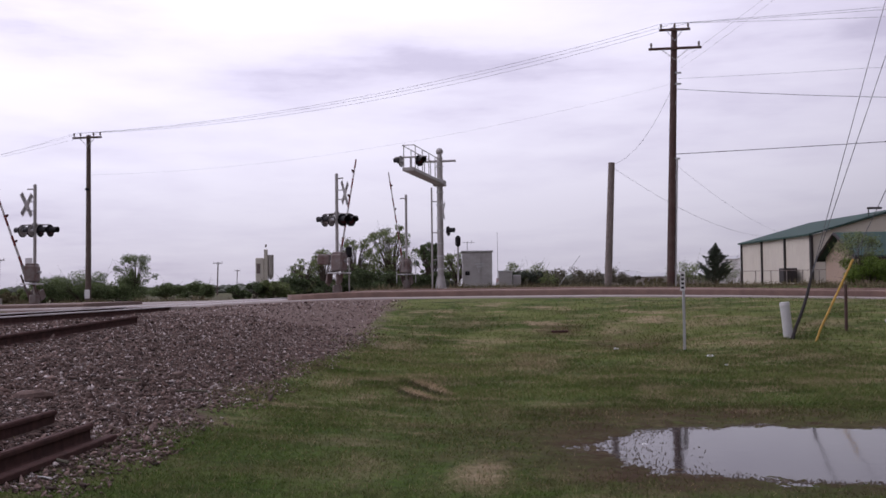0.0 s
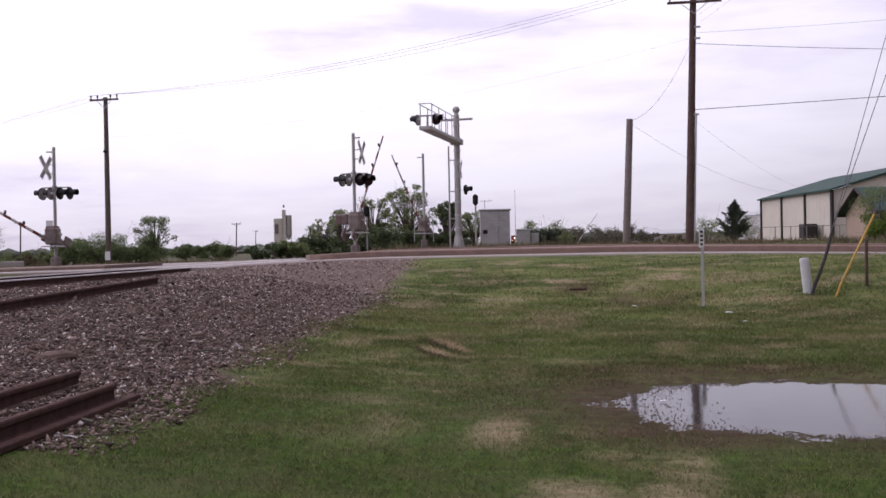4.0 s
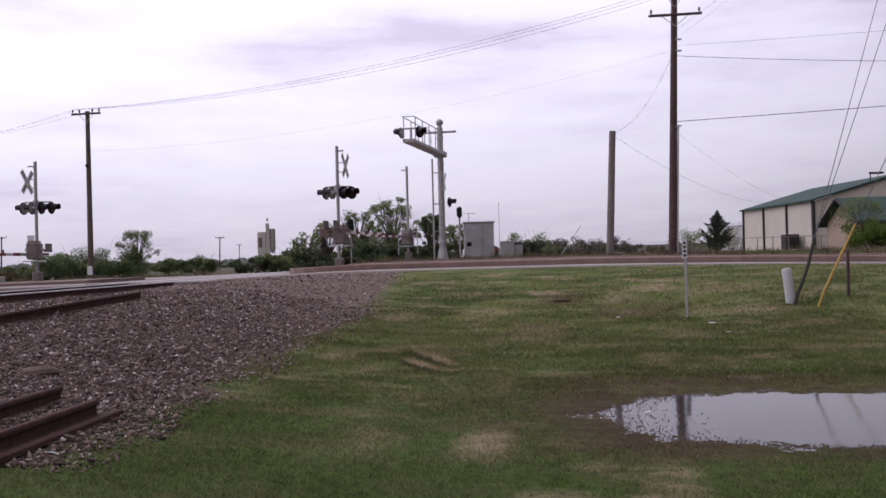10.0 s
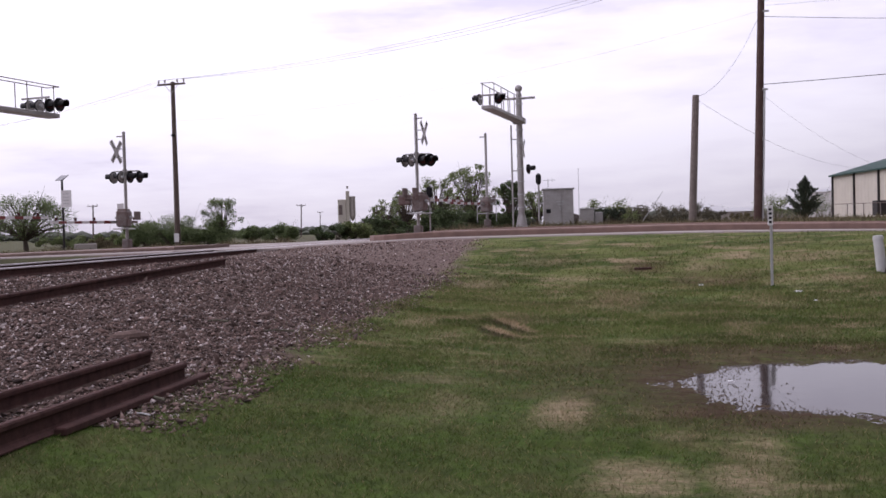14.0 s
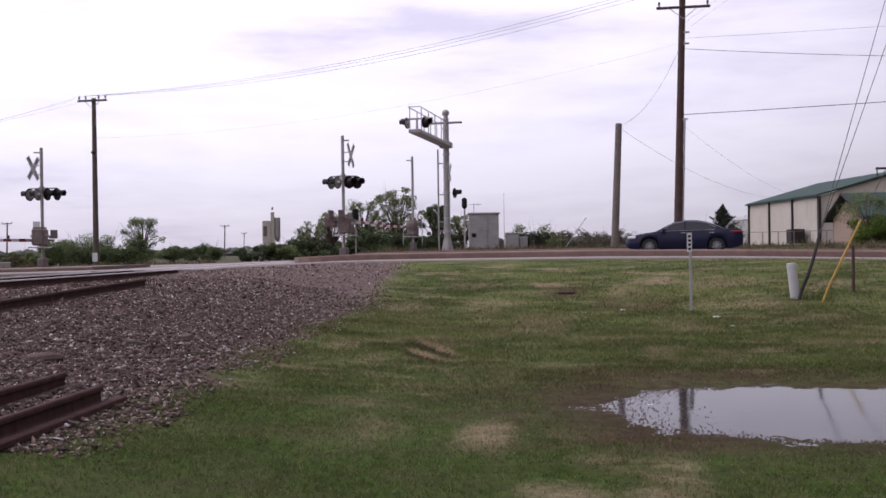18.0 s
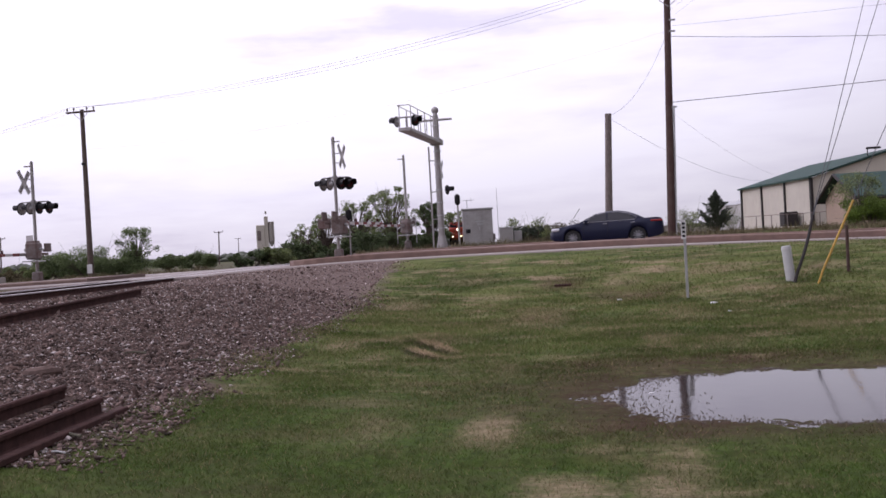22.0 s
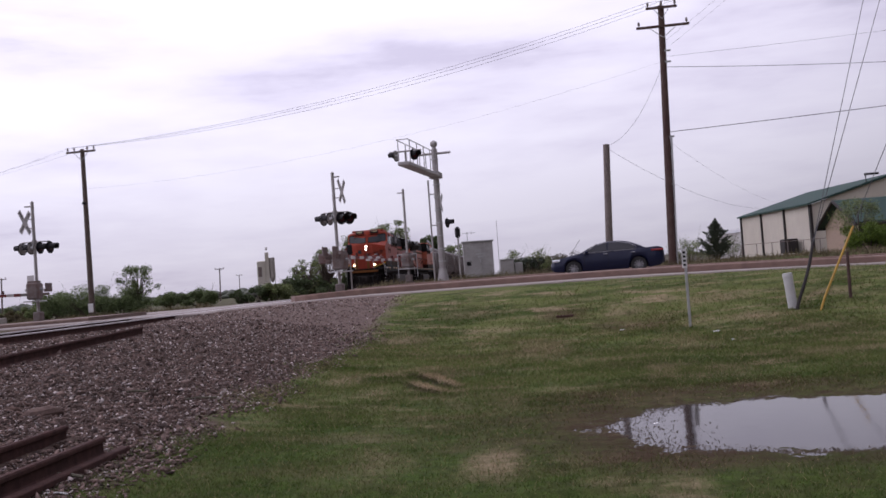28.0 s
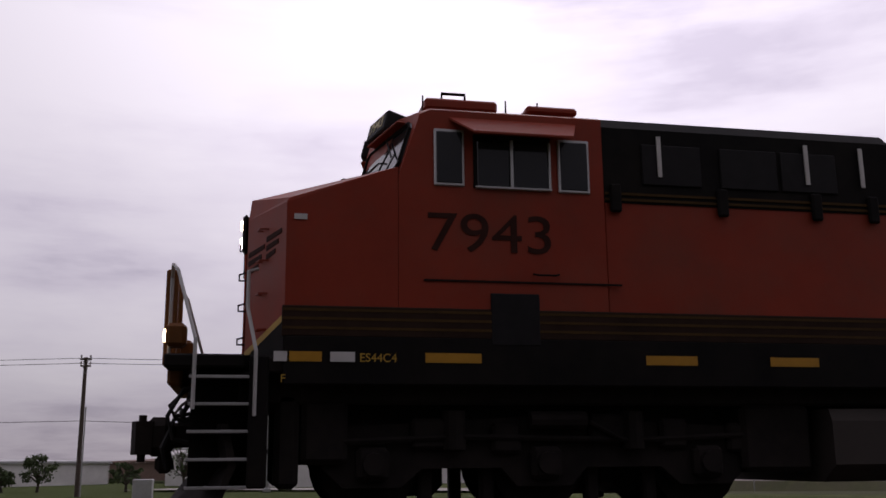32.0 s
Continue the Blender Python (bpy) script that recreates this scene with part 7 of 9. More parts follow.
build_tower()
for az, d, w, h in ((40.5, 1100, 60, 9), (46, 1200, 80, 8), (36.0, 600, 14, 9), (37.0, 620, 10, 11), (48, 900, 40, 7)):
    x, y = at(az, d)
    t = thing("distant_building", "pale building on the distant skyline", "building", on_ground(x, y, az), group="distant buildings")
    bm = BM(); box(bm, (0, 0, h / 2), (w, 12, h), 0.2); part("wall", bm, "siding", t)
    bm = BM(); box(bm, (0, 0, h + 0.3), (w + 1, 13, 0.6), 0.1); part("roof", bm, "galv", t)


# thin things against the sky
t = thing("camera_pole", "thin pole with a small traffic camera on top", "camera pole", on_ground(*at(58.74, 94)))
h = 0.56 + 94 * math.tan(radians(5.58)) - ground_z(*at(58.74, 94))
bm = BM(); tube(bm, (0, 0, 0), (0, 0, h), 0.08, 0.05, 8); part("post", bm, "galv", t)
bm = BM(); box(bm, (0.1, 0, h), (0.5, 0.2, 0.2), 0.04); part("camera_head", bm, "galv", t)
p = aloft(-2.30, 0.77, 58)
t = thing("leaning_rod", "thin grey rod leaning up beside the road", "rod", pose(p.x, p.y, ground_z(p.x, p.y)))
q = aloft(-3.58, 1.63, 58) - Vector((p.x, p.y, ground_z(p.x, p.y)))
bm = BM(); pipe(bm, [q * -0.02, q], 0.022, 6); part("rod", bm, "galv", t)
p = polar(-25.0, 84)
t = thing("brick_chimney", "pale brick chimney stack rising behind the house", "chimney", pose(p.x, p.y, ground_z(p.x, p.y)))
bm = BM(); box(bm, (0.1, 0, 2.9), (0.8, 0.8, 5.8), 0.05); part("stack", bm, "brick", t)
bm = BM(); box(bm, (0.1, 0, 5.85), (0.95, 0.95, 0.18), 0.05); part("cap", bm, "pavement", t)


# ---- train ----
def text(parent, s, size, m, mt, name="lettering", extrude=0.003, align="CENTER"):
    cu = bpy.data.curves.new(name, "FONT")
    cu.body, cu.size, cu.extrude, cu.align_x, cu.align_y = s, size, extrude, align, "CENTER"
    tmp = bpy.data.objects.new("tmp", cu)
    scene.collection.objects.link(tmp)
    bpy.context.view_layer.update()
    me = bpy.data.meshes.new_from_object(tmp.evaluated_get(bpy.context.evaluated_depsgraph_get()))
    bpy.data.objects.remove(tmp)
    me.transform(m)
    me.materials.clear(); me.materials.append(M[mt])
    ob = new(name, me)
    ob.parent = parent
    return ob


def loft(bm, sections):
    """Skin between closed outlines of equal count (lists of 3D points)."""
    rings = [[bm.verts.new(p) for p in s] for s in sections]
    n = len(rings[0])
    for a, b in zip(rings, rings[1:]):
        for i in range(n):
            j = (i + 1) % n
            bm.faces.new((a[i], a[j], b[j], b[i]))
    bm.faces.new(rings[0][::-1]); bm.faces.new(rings[-1])
    bmesh.ops.recalc_face_normals(bm, faces=bm.faces)


def solid(bm, pts, faces):
    v = [bm.verts.new(p) for p in pts]
    for f in faces:
        bm.faces.new([v[i] for i in f])
    bmesh.ops.recalc_face_normals(bm, faces=bm.faces)


def bogie(parent, yc, axles, gauge=0.755):
    """A three-axle truck: side frames, axle boxes, springs, wheels."""
    y0, y1 = yc + axles[0], yc + axles[-1]
    for s in (-1, 1):
        bm = BM()
        prism(bm, [(y0 - 0.55, 0.62), (y0 - 0.4, 0.95), (yc - 0.9, 1.02), (yc, 1.08), (yc + 0.9, 1.02), (y1 + 0.4, 0.95), (y1 + 0.55, 0.52), (y1 + 0.32, 0.30), (y1 - 0.32, 0.30), (y1 - 0.55, 0.50), (yc + 0.5, 0.50), (yc + 0.32, 0.30), (yc - 0.32, 0.30), (yc - 0.5, 0.50), (y0 + 0.55, 0.50), (y0 + 0.32, 0.30), (y0 - 0.32, 0.30), (y0 - 0.55, 0.52)], "x", s * 1.05 - 0.06, s * 1.05 + 0.06)
        fr = part("side_frame", bm, "grime", parent)
        for a in axles:
            bm = BM()
            box(bm, (s * 1.14, yc + a, 0.55), (0.20, 0.36, 0.36), 0.05)
            tube(bm, (s * 1.22, yc + a, 0.55), (s * 1.30, yc + a, 0.55), 0.13, 0.12, 12)
            part("axle_box", bm, "grime", fr)
        for a in (axles[0] + 0.9, axles[-1] - 0.9):
            bm = BM()
            tube(bm, (s * 1.16, yc + a, 0.70), (s * 1.16, yc + a, 1.12), 0.13, 0.13, 10)
            part("spring", bm, "grime", fr)
        bm = BM()
        tube(bm, (s * 1.25, yc - 0.2, 1.02), (s * 1.25, yc + 0.45, 1.02), 0.10, 0.10, 10)
        pipe(bm, [(s * 1.25, yc + 0.5, 1.0), (s * 1.22, yc + 0.9, 0.8), (s * 1.2, yc + 1.2, 0.8)], 0.03, 6)
        part("brake_cylinder", bm, "grime", fr)
        for a in axles:
            for d in (-0.62, 0.62):
                if abs(a + d) < axles[-1] + 0.2:
                    bm = BM(); box(bm, (s * 0.86, yc + a + d, 0.40), (0.16, 0.16, 0.62), 0.03); part("brake_shoe", bm, "grime", fr)
    for a in axles:
        for s in (-1, 1):
            bm = BM()
            tube(bm, (s * (gauge - 0.06), yc + a, 0.533), (s * (gauge + 0.07), yc + a, 0.533), 0.533, 0.533, 26)
            tube(bm, (s * (gauge - 0.09), yc + a, 0.533), (s * (gauge - 0.06), yc + a, 0.533), 0.565, 0.565, 26)
            part("wheel", bm, "grime", parent)
        bm = BM(); tube(bm, (-0.75, yc + a, 0.533), (0.75, yc + a, 0.533), 0.09, 0.09, 10); part("axle", bm, "grime", parent)
        bm = BM(); box(bm, (0, yc + a + (0.45 if a < 0.1 else -0.45), 0.58), (1.2, 0.9, 0.78), 0.12); part("traction_motor", bm, "grime", parent)
    bm = BM(); box(bm, (0, yc, 1.06), (1.6, y1 - y0 + 1.0, 0.34), 0.04); part("truck_bolster", bm, "grime", parent)
    for s in (-1, 1):
        for k, a in enumerate((-2.5, -1.3, -0.45, 0.75, 1.55, 2.45)):
            bm = BM(); box(bm, (s * 1.12, yc + a, 0.92 - 0.05 * (k % 3)), (0.16, 0.34 + 0.12 * (k % 2), 0.34), 0.04); part("brake_rigging", bm, "grime", parent)
        bm = BM(); pipe(bm, [(s * 1.2, yc - 2.6, 0.78), (s * 1.2, yc - 1.0, 0.84), (s * 1.18, yc + 1.2, 0.80), (s * 1.2, yc + 2.6, 0.86)], 0.035, 6); part("air_pipe", bm, "grime", parent)


def locomotive(body, label, nose=True, number=True, clean=True):
    """A six-axle diesel: front at y = -1.2, tail at y = 21.1; x across, z up from the rail."""
    t = thing("locomotive", label, "locomotive", pose(TRACK, 0, 0), group="locomotives")
    W = 1.55
    # underframe and sill
    bm = BM(); box(bm, (0, 10.25, 1.36), (2.5, 20.6, 0.35), 0.03); box(bm, (0, 10.2, 1.58), (3.02, 20.2, 0.16), 0.02); part("underframe", bm, "grime", t)
    for s in (-1, 1):
        bm = BM(); box(bm, (s * (W - 0.028), 4.31, 1.63), (0.084, 7.82, 0.52), 0.015); part("side_sill", bm, "tblack", t)
        bm = BM(); box(bm, (s * (W - 0.03), 14.1, 1.62), (0.08, 11.7, 0.28), 0.015); part("side_sill", bm, "tblack", t)
    # stripe band along the lower body
    for s in (-1, 1):
        bm = BM(); box(bm, (s * 1.522, 4.3, 2.045), (0.078, 7.85, 0.33), 0.01); band = part("stripe_band", bm, "sootband", t)
        for k, z in enumerate((1.97, 2.07, 2.165)):
            bm = BM(); box(bm, (s * 1.559, 4.3, z), (0.010, 7.83, 0.030), 0); part("yellow_stripe", bm, "dimyellow", band)
    # reflector labels
    for s in (-1, 1):
        for y, w, mt in ((0.38, 0.16, "white"), (0.62, 0.36, "amber"), (1.02, 0.26, "white"), (2.22, 0.62, "amber"), (4.75, 0.62, "amber"), (6.28, 0.62, "amber"), (7.9, 0.6, "amber"), (9.2, 0.4, "amber"), (10.5, 0.4, "amber"), (11.8, 0.4, "amber"), (13.1, 0.4, "amber"), (14.4, 0.4, "amber"), (15.7, 0.4, "amber"), (17.0, 0.4, "amber"), (18.3, 0.4, "amber")):
            bm = BM(); box(bm, (s * (W + 0.015), y, 1.665), (0.012, w, 0.105), 0); part("reflector", bm, mt, t)
    if number:
        text(t, "ES44C4", 0.128, pose(W + 0.016, 1.40, 1.655, 90, 0, 90), "tyellow", "model_lettering")
        text(t, "F", 0.12, pose(W + 0.014, 0.4, 1.43, 90, 0, 90), "tyellow", "front_letter")
    # cab: side outline swept, nose with chamfered corners
    zs = 2.2
    bm = BM()
    secs = []
    for x, dz in ((-W, 0.0), (-W + 0.10, 0.05), (-0.75, 0.18), (0.0, 0.20), (0.75, 0.18), (W - 0.10, 0.05), (W, 0.0)):
        back = -0.34 * (1 - min(abs(x), 1.5) / 1.5)
        secs.append([(x, 1.62 + back, zs - 0.30), (x, 1.62 + back, 3.70), (x, 1.86 + back, 4.44 + dz), (x, 2.0 + back, 4.50 + dz), (x, 4.03, 4.50 + dz), (x, 4.03, zs - 0.30)])
    loft(bm, secs)
    part("cab", bm, body, t)
    # nose: lower box with slanted corners and sloping top
    def ring(z, y_front, grow):
        return [(-W + grow, 1.615, z), (-W + grow, 0.40 + 0.02 * grow, z), (-0.62, y_front, z), (0.62, y_front, z), (W - grow, 0.40 + 0.02 * grow, z), (W - grow, 1.615, z)]
    bm = BM()
    r0 = ring(1.66, 0.0, 0.0)
    r1 = ring(3.34, 0.0, 0.0)
    top = [(-W + 0.005, 1.615, 3.80), (-W + 0.01, 0.42, 3.39), (-0.62, 0.03, 3.58), (0.62, 0.03, 3.58), (W - 0.01, 0.42, 3.39), (W - 0.005, 1.615, 3.80)]
    loft(bm, [r0, r1, top])
    part("nose", bm, body, t)
    # nose door, hinges and window
    bm = BM(); box(bm, (-0.40, -0.015, 2.42), (0.62, 0.03, 1.45), 0.015); door = part("nose_door", bm, body, t)
    bm = BM(); box(bm, (-0.40, -0.035, 3.00), (0.26, 0.02, 0.28), 0.06); part("door_window", bm, "glass", door)
    for z in (1.95, 2.35, 2.72, 3.08):
        bm = BM(); pipe(bm, [(0.10, 0.0, z), (0.10, -0.09, z), (0.16, -0.09, z + 0.06), (0.30, -0.02, z + 0.06)], 0.012, 5); part("hinge", bm, "tblack", door)
        bm = BM(); pipe(bm, [(1.0, 0.2, z + 0.05), (1.0, 0.1, z + 0.05), (1.12, 0.13, z + 0.05), (1.14, 0.26, z + 0.05)], 0.012, 5); part("grab_iron", bm, body, t)
    # dark wave emblem on the nose, in plain strokes
    for k, (x0, x1, z0) in enumerate(((-1.25, -0.75, 2.62), (-0.68, -0.12, 2.70), (-0.05, 0.55, 2.74), (0.66, 1.05, 2.82), (1.10, 1.45, 2.92))):
        bm = BM()
        for q in range(3):
            xa, xb = x0, x1 - 0.07 * q
            def yy(x):
                return -0.004 if abs(x) < 0.62 else (abs(x) - 0.62) / 0.93 * 0.40 - 0.008
            zc = z0 + 0.10 * (1 - q)
            solid(bm, [(xa, yy(xa), zc - 0.04), (xb, yy(xb), zc + 0.0), (xb, yy(xb), zc + 0.05), (xa, yy(xa), zc + 0.02), (xa, yy(xa) + 0.012, zc - 0.04), (xb, yy(xb) + 0.012, zc), (xb, yy(xb) + 0.012, zc + 0.05), (xa, yy(xa) + 0.012, zc + 0.02)], [(0, 1, 2, 3), (4, 7, 6, 5), (0, 4, 5, 1), (1, 5, 6, 2), (2, 6, 7, 3), (3, 7, 4, 0)])
        part("emblem_stroke", bm, "numberink", t)
    # yellow line and black lower nose
    for s in (-1, 1):
        bm = BM()
        p = [(s * 0.62, -0.006, 1.72), (s * (W + 0.004), 0.392, 2.05), (s * (W + 0.004), 0.392, 2.12), (s * 0.62, -0.006, 1.80)]
        solid(bm, p + [(x, y + 0.03, z) for x, y, z in p], [(0, 1, 2, 3), (4, 7, 6, 5), (0, 4, 5, 1), (1, 5, 6, 2), (2, 6, 7, 3), (3, 7, 4, 0)])
        part("nose_stripe", bm, "tyellow", t)
        bm = BM()
        p = [(s * 0.62, -0.005, 1.66), (s * (W + 0.003), 0.393, 1.66), (s * (W + 0.003), 0.393, 2.05), (s * 0.62, -0.005, 1.72)]
        solid(bm, p + [(x, y + 0.03, z) for x, y, z in p], [(0, 1, 2, 3), (4, 7, 6, 5), (0, 4, 5, 1), (1, 5, 6, 2), (2, 6, 7, 3), (3, 7, 4, 0)])
        part("nose_skirt", bm, "tblack", t)
    # windscreens on the slanted cab front
    def front_y(x, z):
        return 1.62 + (z - 3.70) / 0.80 * 0.24 - 0.34 * (1 - min(abs(x), 1.5) / 1.5)
    for s in (-1, 1):
        out = [(0.10, 3.74), (0.75, 3.72), (1.40, 3.80), (1.45, 3.88), (1.45, 4.30), (1.38, 4.38), (0.16, 4.38), (0.10, 4.32)]
        P = [(s * x, front_y(x, z) - 0.02, z) for x, z in out]
        Q = [(x, y + 0.05, z) for x, y, z in P]
        n = len(P)
        bm = BM(); solid(bm, P + Q, [tuple(range(n)), tuple(range(2 * n - 1, n - 1, -1))] + [(i, (i + 1) % n, n + (i + 1) % n, n + i) for i in range(n)])
        ws = part("windscreen", bm, "glass", t)
        bm = BM(); pipe(bm, [(q[0], q[1] - 0.012, q[2]) for q in P] + [(P[0][0], P[0][1] - 0.012, P[0][2])], 0.022, 5); part("gasket", bm, "tblack", ws)
        for x0, z0, x1, z1 in ((0.70, 3.76, 1.05, 4.15), (0.80, 4.34, 1.2, 4.02)):
            bm = BM(); pipe(bm, [(s * x0, front_y(x0, z0) - 0.06, z0), (s * x1, front_y(x1, z1) - 0.06, z1)], 0.012, 5); part("wiper", bm, "black", ws)
        # number boards
        mb = pose(s * 0.56, 1.64, 4.565, -14, 0, s * 12.8)
        bm = BM(); box(bm, (0, 0, 0), (0.64, 0.30, 0.25), 0.02, mb); nb = part("number_board", bm, "black", t)
        if number:
            text(nb, "7943", 0.215, mb @ pose(0, -0.153, 0, 90, 0, 0) @ Matrix.Diagonal((1.1, 1, 1, 1)), "boardtext", "road_number")
        bm = BM(); box(bm, (0, 0, 0), (1.0, 0.12, 0.03), 0.01, pose(s * 0.80, 1.58, 4.42, 0, 0, s * 12.8)); part("visor_strip", bm, body, t)
    bm = BM(); pipe(bm, [(0.95, 0.62, 3.46), (0.95, 0.62, 3.58), (0.95, 0.95, 3.66), (0.95, 0.95, 3.56)], 0.014, 5); part("nose_grab", bm, "tblack", t)
    bm = BM(); box(bm, (0.9, 1.12, 3.72), (0.25, 0.22, 0.16), 0.04); part("nose_vent", bm, "tblack", t)
    bm = BM(); pipe(bm, [(1.0, 1.2, 3.72), (1.15, 1.45, 3.95), (1.15, 1.55, 3.95)], 0.012, 5); part("mirror_bracket", bm, "tblack", t)
    # head lamps on the nose
    bm = BM(); box(bm, (0.10, -0.03, 3.29), (0.24, 0.08, 0.46), 0.04); hl = part("headlamp_housing", bm, "tblack", t)
    for z in (3.40, 3.18):
        bm = BM(); tube(bm, (0.10, -0.06, z), (0.10, -0.09, z), 0.062, 0.058, 16); part("headlamp", bm, "lamp" if nose else "headlamp", hl, "bright lit headlamp")
    # cab side windows and awning
    for s in (-1, 1):
        for y0, y1, z0, z1 in ((2.02, 2.37, 3.60, 4.27), (3.48, 3.86, 3.58, 4.22)):
            bm = BM(); box(bm, (s * (W + 0.006), (y0 + y1) / 2, (z0 + z1) / 2), (0.04, y1 - y0, z1 - z0), 0.01); fr = part("side_window_frame", bm, "silver", t)
            bm = BM(); box(bm, (s * (W + 0.02), (y0 + y1) / 2, (z0 + z1) / 2), (0.03, y1 - y0 - 0.05, z1 - z0 - 0.06), 0.01); part("pane", bm, "glass", fr)
        bm = BM(); box(bm, (s * (W - 0.01), 2.935, 3.91), (0.05, 0.92, 0.64), 0.01); sl = part("sliding_window", bm, "tblack", t)
        for y0, y1 in ((2.52, 2.90), (2.95, 3.36)):
            bm = BM(); box(bm, (s * (W + 0.012), (y0 + y1) / 2, 3.88), (0.03, y1 - y0, 0.54), 0.01); part("pane", bm, "glass", sl)
        bm = BM()
        box(bm, (s * (W + 0.02), 2.925, 3.885), (0.04, 0.035, 0.58), 0.008); box(bm, (s * (W + 0.02), 2.945, 3.60), (0.05, 0.90, 0.03), 0.008); box(bm, (s * (W + 0.02), 3.375, 3.88), (0.04, 0.03, 0.58), 0.008)
        part("window_track", bm, "silver", sl)
        bm = BM()
        p = [(s * W, 2.20, 4.42), (s * W, 3.72, 4.42), (s * (W + 0.31), 3.58, 4.17), (s * (W + 0.31), 2.42, 4.17)]
        solid(bm, p + [(x, y, z - 0.025) for x, y, z in p], [(0, 1, 2, 3), (4, 7, 6, 5), (0, 4, 5, 1), (1, 5, 6, 2), (2, 6, 7, 3), (3, 7, 4, 0)])
        if s > 0:
            part("awning", bm, body, t)
        else:
            bm.free()
        bm = BM(); box(bm, (s * (W + 0.004), 2.93, 2.10), (0.03, 0.56, 0.58), 0.01); part("access_grille", bm, "black", t)
        bm = BM(); box(bm, (s * (W + 0.004), 3.05, 2.52), (0.02, 2.3, 0.02), 0); part("body_seam", bm, "tblack", t)
        bm = BM(); box(bm, (s * (W + 0.004), 0.55, 3.18), (0.02, 0.14, 0.06), 0); part("small_plate", bm, "white", t)
        bm = BM(); pipe(bm, [(s * (W + 0.01), 3.15, 2.62), (s * (W + 0.06), 3.2, 2.60), (s * (W + 0.06), 3.4, 2.60), (s * (W + 0.01), 3.45, 2.62)], 0.012, 5); part("grab_iron", bm, "tblack", t)
    if number:
        text(t, "7943", 0.63, pose(W + 0.006, 2.67, 3.045, 90, 0, 90) @ Matrix.Diagonal((1.2, 1, 1, 1)), "numberink", "road_number")
        text(t, "7943", 0.63, pose(-W - 0.006, 2.72, 3.04, 90, 0, -90), "tblack", "road_number")
    # roof gear
    for y0, y1, h in ((1.98, 2.86, 0.14), (3.22, 3.86, 0.10)):
        bm = BM(); box(bm, (0.0, (y0 + y1) / 2, 4.70), (2.5, y1 - y0, h), 0.03); part("roof_unit", bm, body, t)
    bm = BM(); pipe(bm, [(1.15, 2.2, 4.7), (1.15, 2.2, 4.86), (1.15, 2.48, 4.86), (1.15, 2.48, 4.7)], 0.02, 6); part("roof_grab", bm, "tblack", t)
    for y in (1.98, 3.0, 3.4):
        bm = BM(); tube(bm, (1.1, y, 4.6), (1.1, y, 4.84), 0.015, 0.01, 5); part("aerial", bm, "tblack", t)
    # full-width equipment bay behind the cab
    bm = BM(); box(bm, (0, 5.95, 2.90), (3.04, 3.83, 1.45), 0.02); part("equipment_bay", bm, body, t)
    bm = BM(); prism(bm, [(-1.53, 3.50), (1.53, 3.50), (1.53, 4.42), (1.38, 4.57), (-1.38, 4.57), (-1.53, 4.42)], "y", 4.04, 7.86); upper = part("filter_bay", bm, "tblack", t)
    for s in (-1, 1):
        for k, z in enumerate((3.54, 3.61)):
            bm = BM(); box(bm, (s * 1.535, 5.95, z), (0.02, 3.8, 0.03), 0); part("yellow_stripe", bm, "dimyellow", t)
        for y in (4.17, 5.52, 6.76, 7.53):
            bm = BM(); box(bm, (s * 1.56, y, 3.55), (0.06, 0.14, 0.34), 0.02); part("lifting_lug", bm, "tblack", t)
        for y in (4.74, 6.67, 7.42):
            bm = BM(); box(bm, (s * 1.565, y, 4.08), (0.02, 0.05, 0.50), 0); part("ladder_mark", bm, "white", upper)
        for y in (4.9, 5.9, 6.7):
            bm = BM(); box(bm, (s * 1.54, y, 3.98), (0.03, 0.75, 0.50), 0.01); part("filter_panel", bm, "black", upper)
    bm = BM(); pipe(bm, [(1.2, 5.8, 4.5), (1.2, 5.8, 4.62), (1.2, 6.1, 4.62), (1.2, 6.1, 4.5)], 0.015, 5); part("roof_grab", bm, "galv", t)
    # engine hood
    bm = BM(); box(bm, (0, 14.05, 2.80), (1.98, 12.4, 2.10), 0.03); part("engine_hood", bm, body, t)
    bm = BM(); prism(bm, [(-1.0, 3.70), (1.0, 3.70), (1.0, 4.25), (0.8, 4.48), (-0.8, 4.48), (-1.0, 4.25)], "y", 7.88, 16.1); part("hood_roof", bm, "tblack", t)
    for s in (-1, 1):
        bm = BM(); box(bm, (s * 0.995, 12.0, 3.42), (0.02, 8.2, 0.16), 0); part("yellow_stripe", bm, "dimyellow", t)
        for k in range(11):
            bm = BM(); box(bm, (s * 0.995, 8.5 + 0.74 * k, 2.55), (0.03, 0.66, 1.45), 0.012); d = part("hood_door", bm, body, t)
            bm = BM(); box(bm, (s * 1.015, 8.5 + 0.74 * k + 0.25, 2.55), (0.03, 0.04, 0.16), 0.008); part("handle", bm, "tblack", d)
        # plain dark emblem bars
        for k in range(4):
            bm = BM(); box(bm, (s * 1.014, 9.4 + 0.95 * k, 2.98), (0.01, 0.6, 0.42), 0); part("emblem_bar", bm, "numberink" if clean else "fadedmark", t)
    # exhaust and dynamic brake blisters
    bm = BM(); box(bm, (0, 9.9, 4.50), (0.9, 1.0, 0.24), 0.05); part("exhaust_stack", bm, "tblack", t)
    bm = BM(); box(bm, (0, 12.6, 4.46), (1.7, 2.6, 0.26), 0.05); part("brake_blister", bm, "tblack", t)
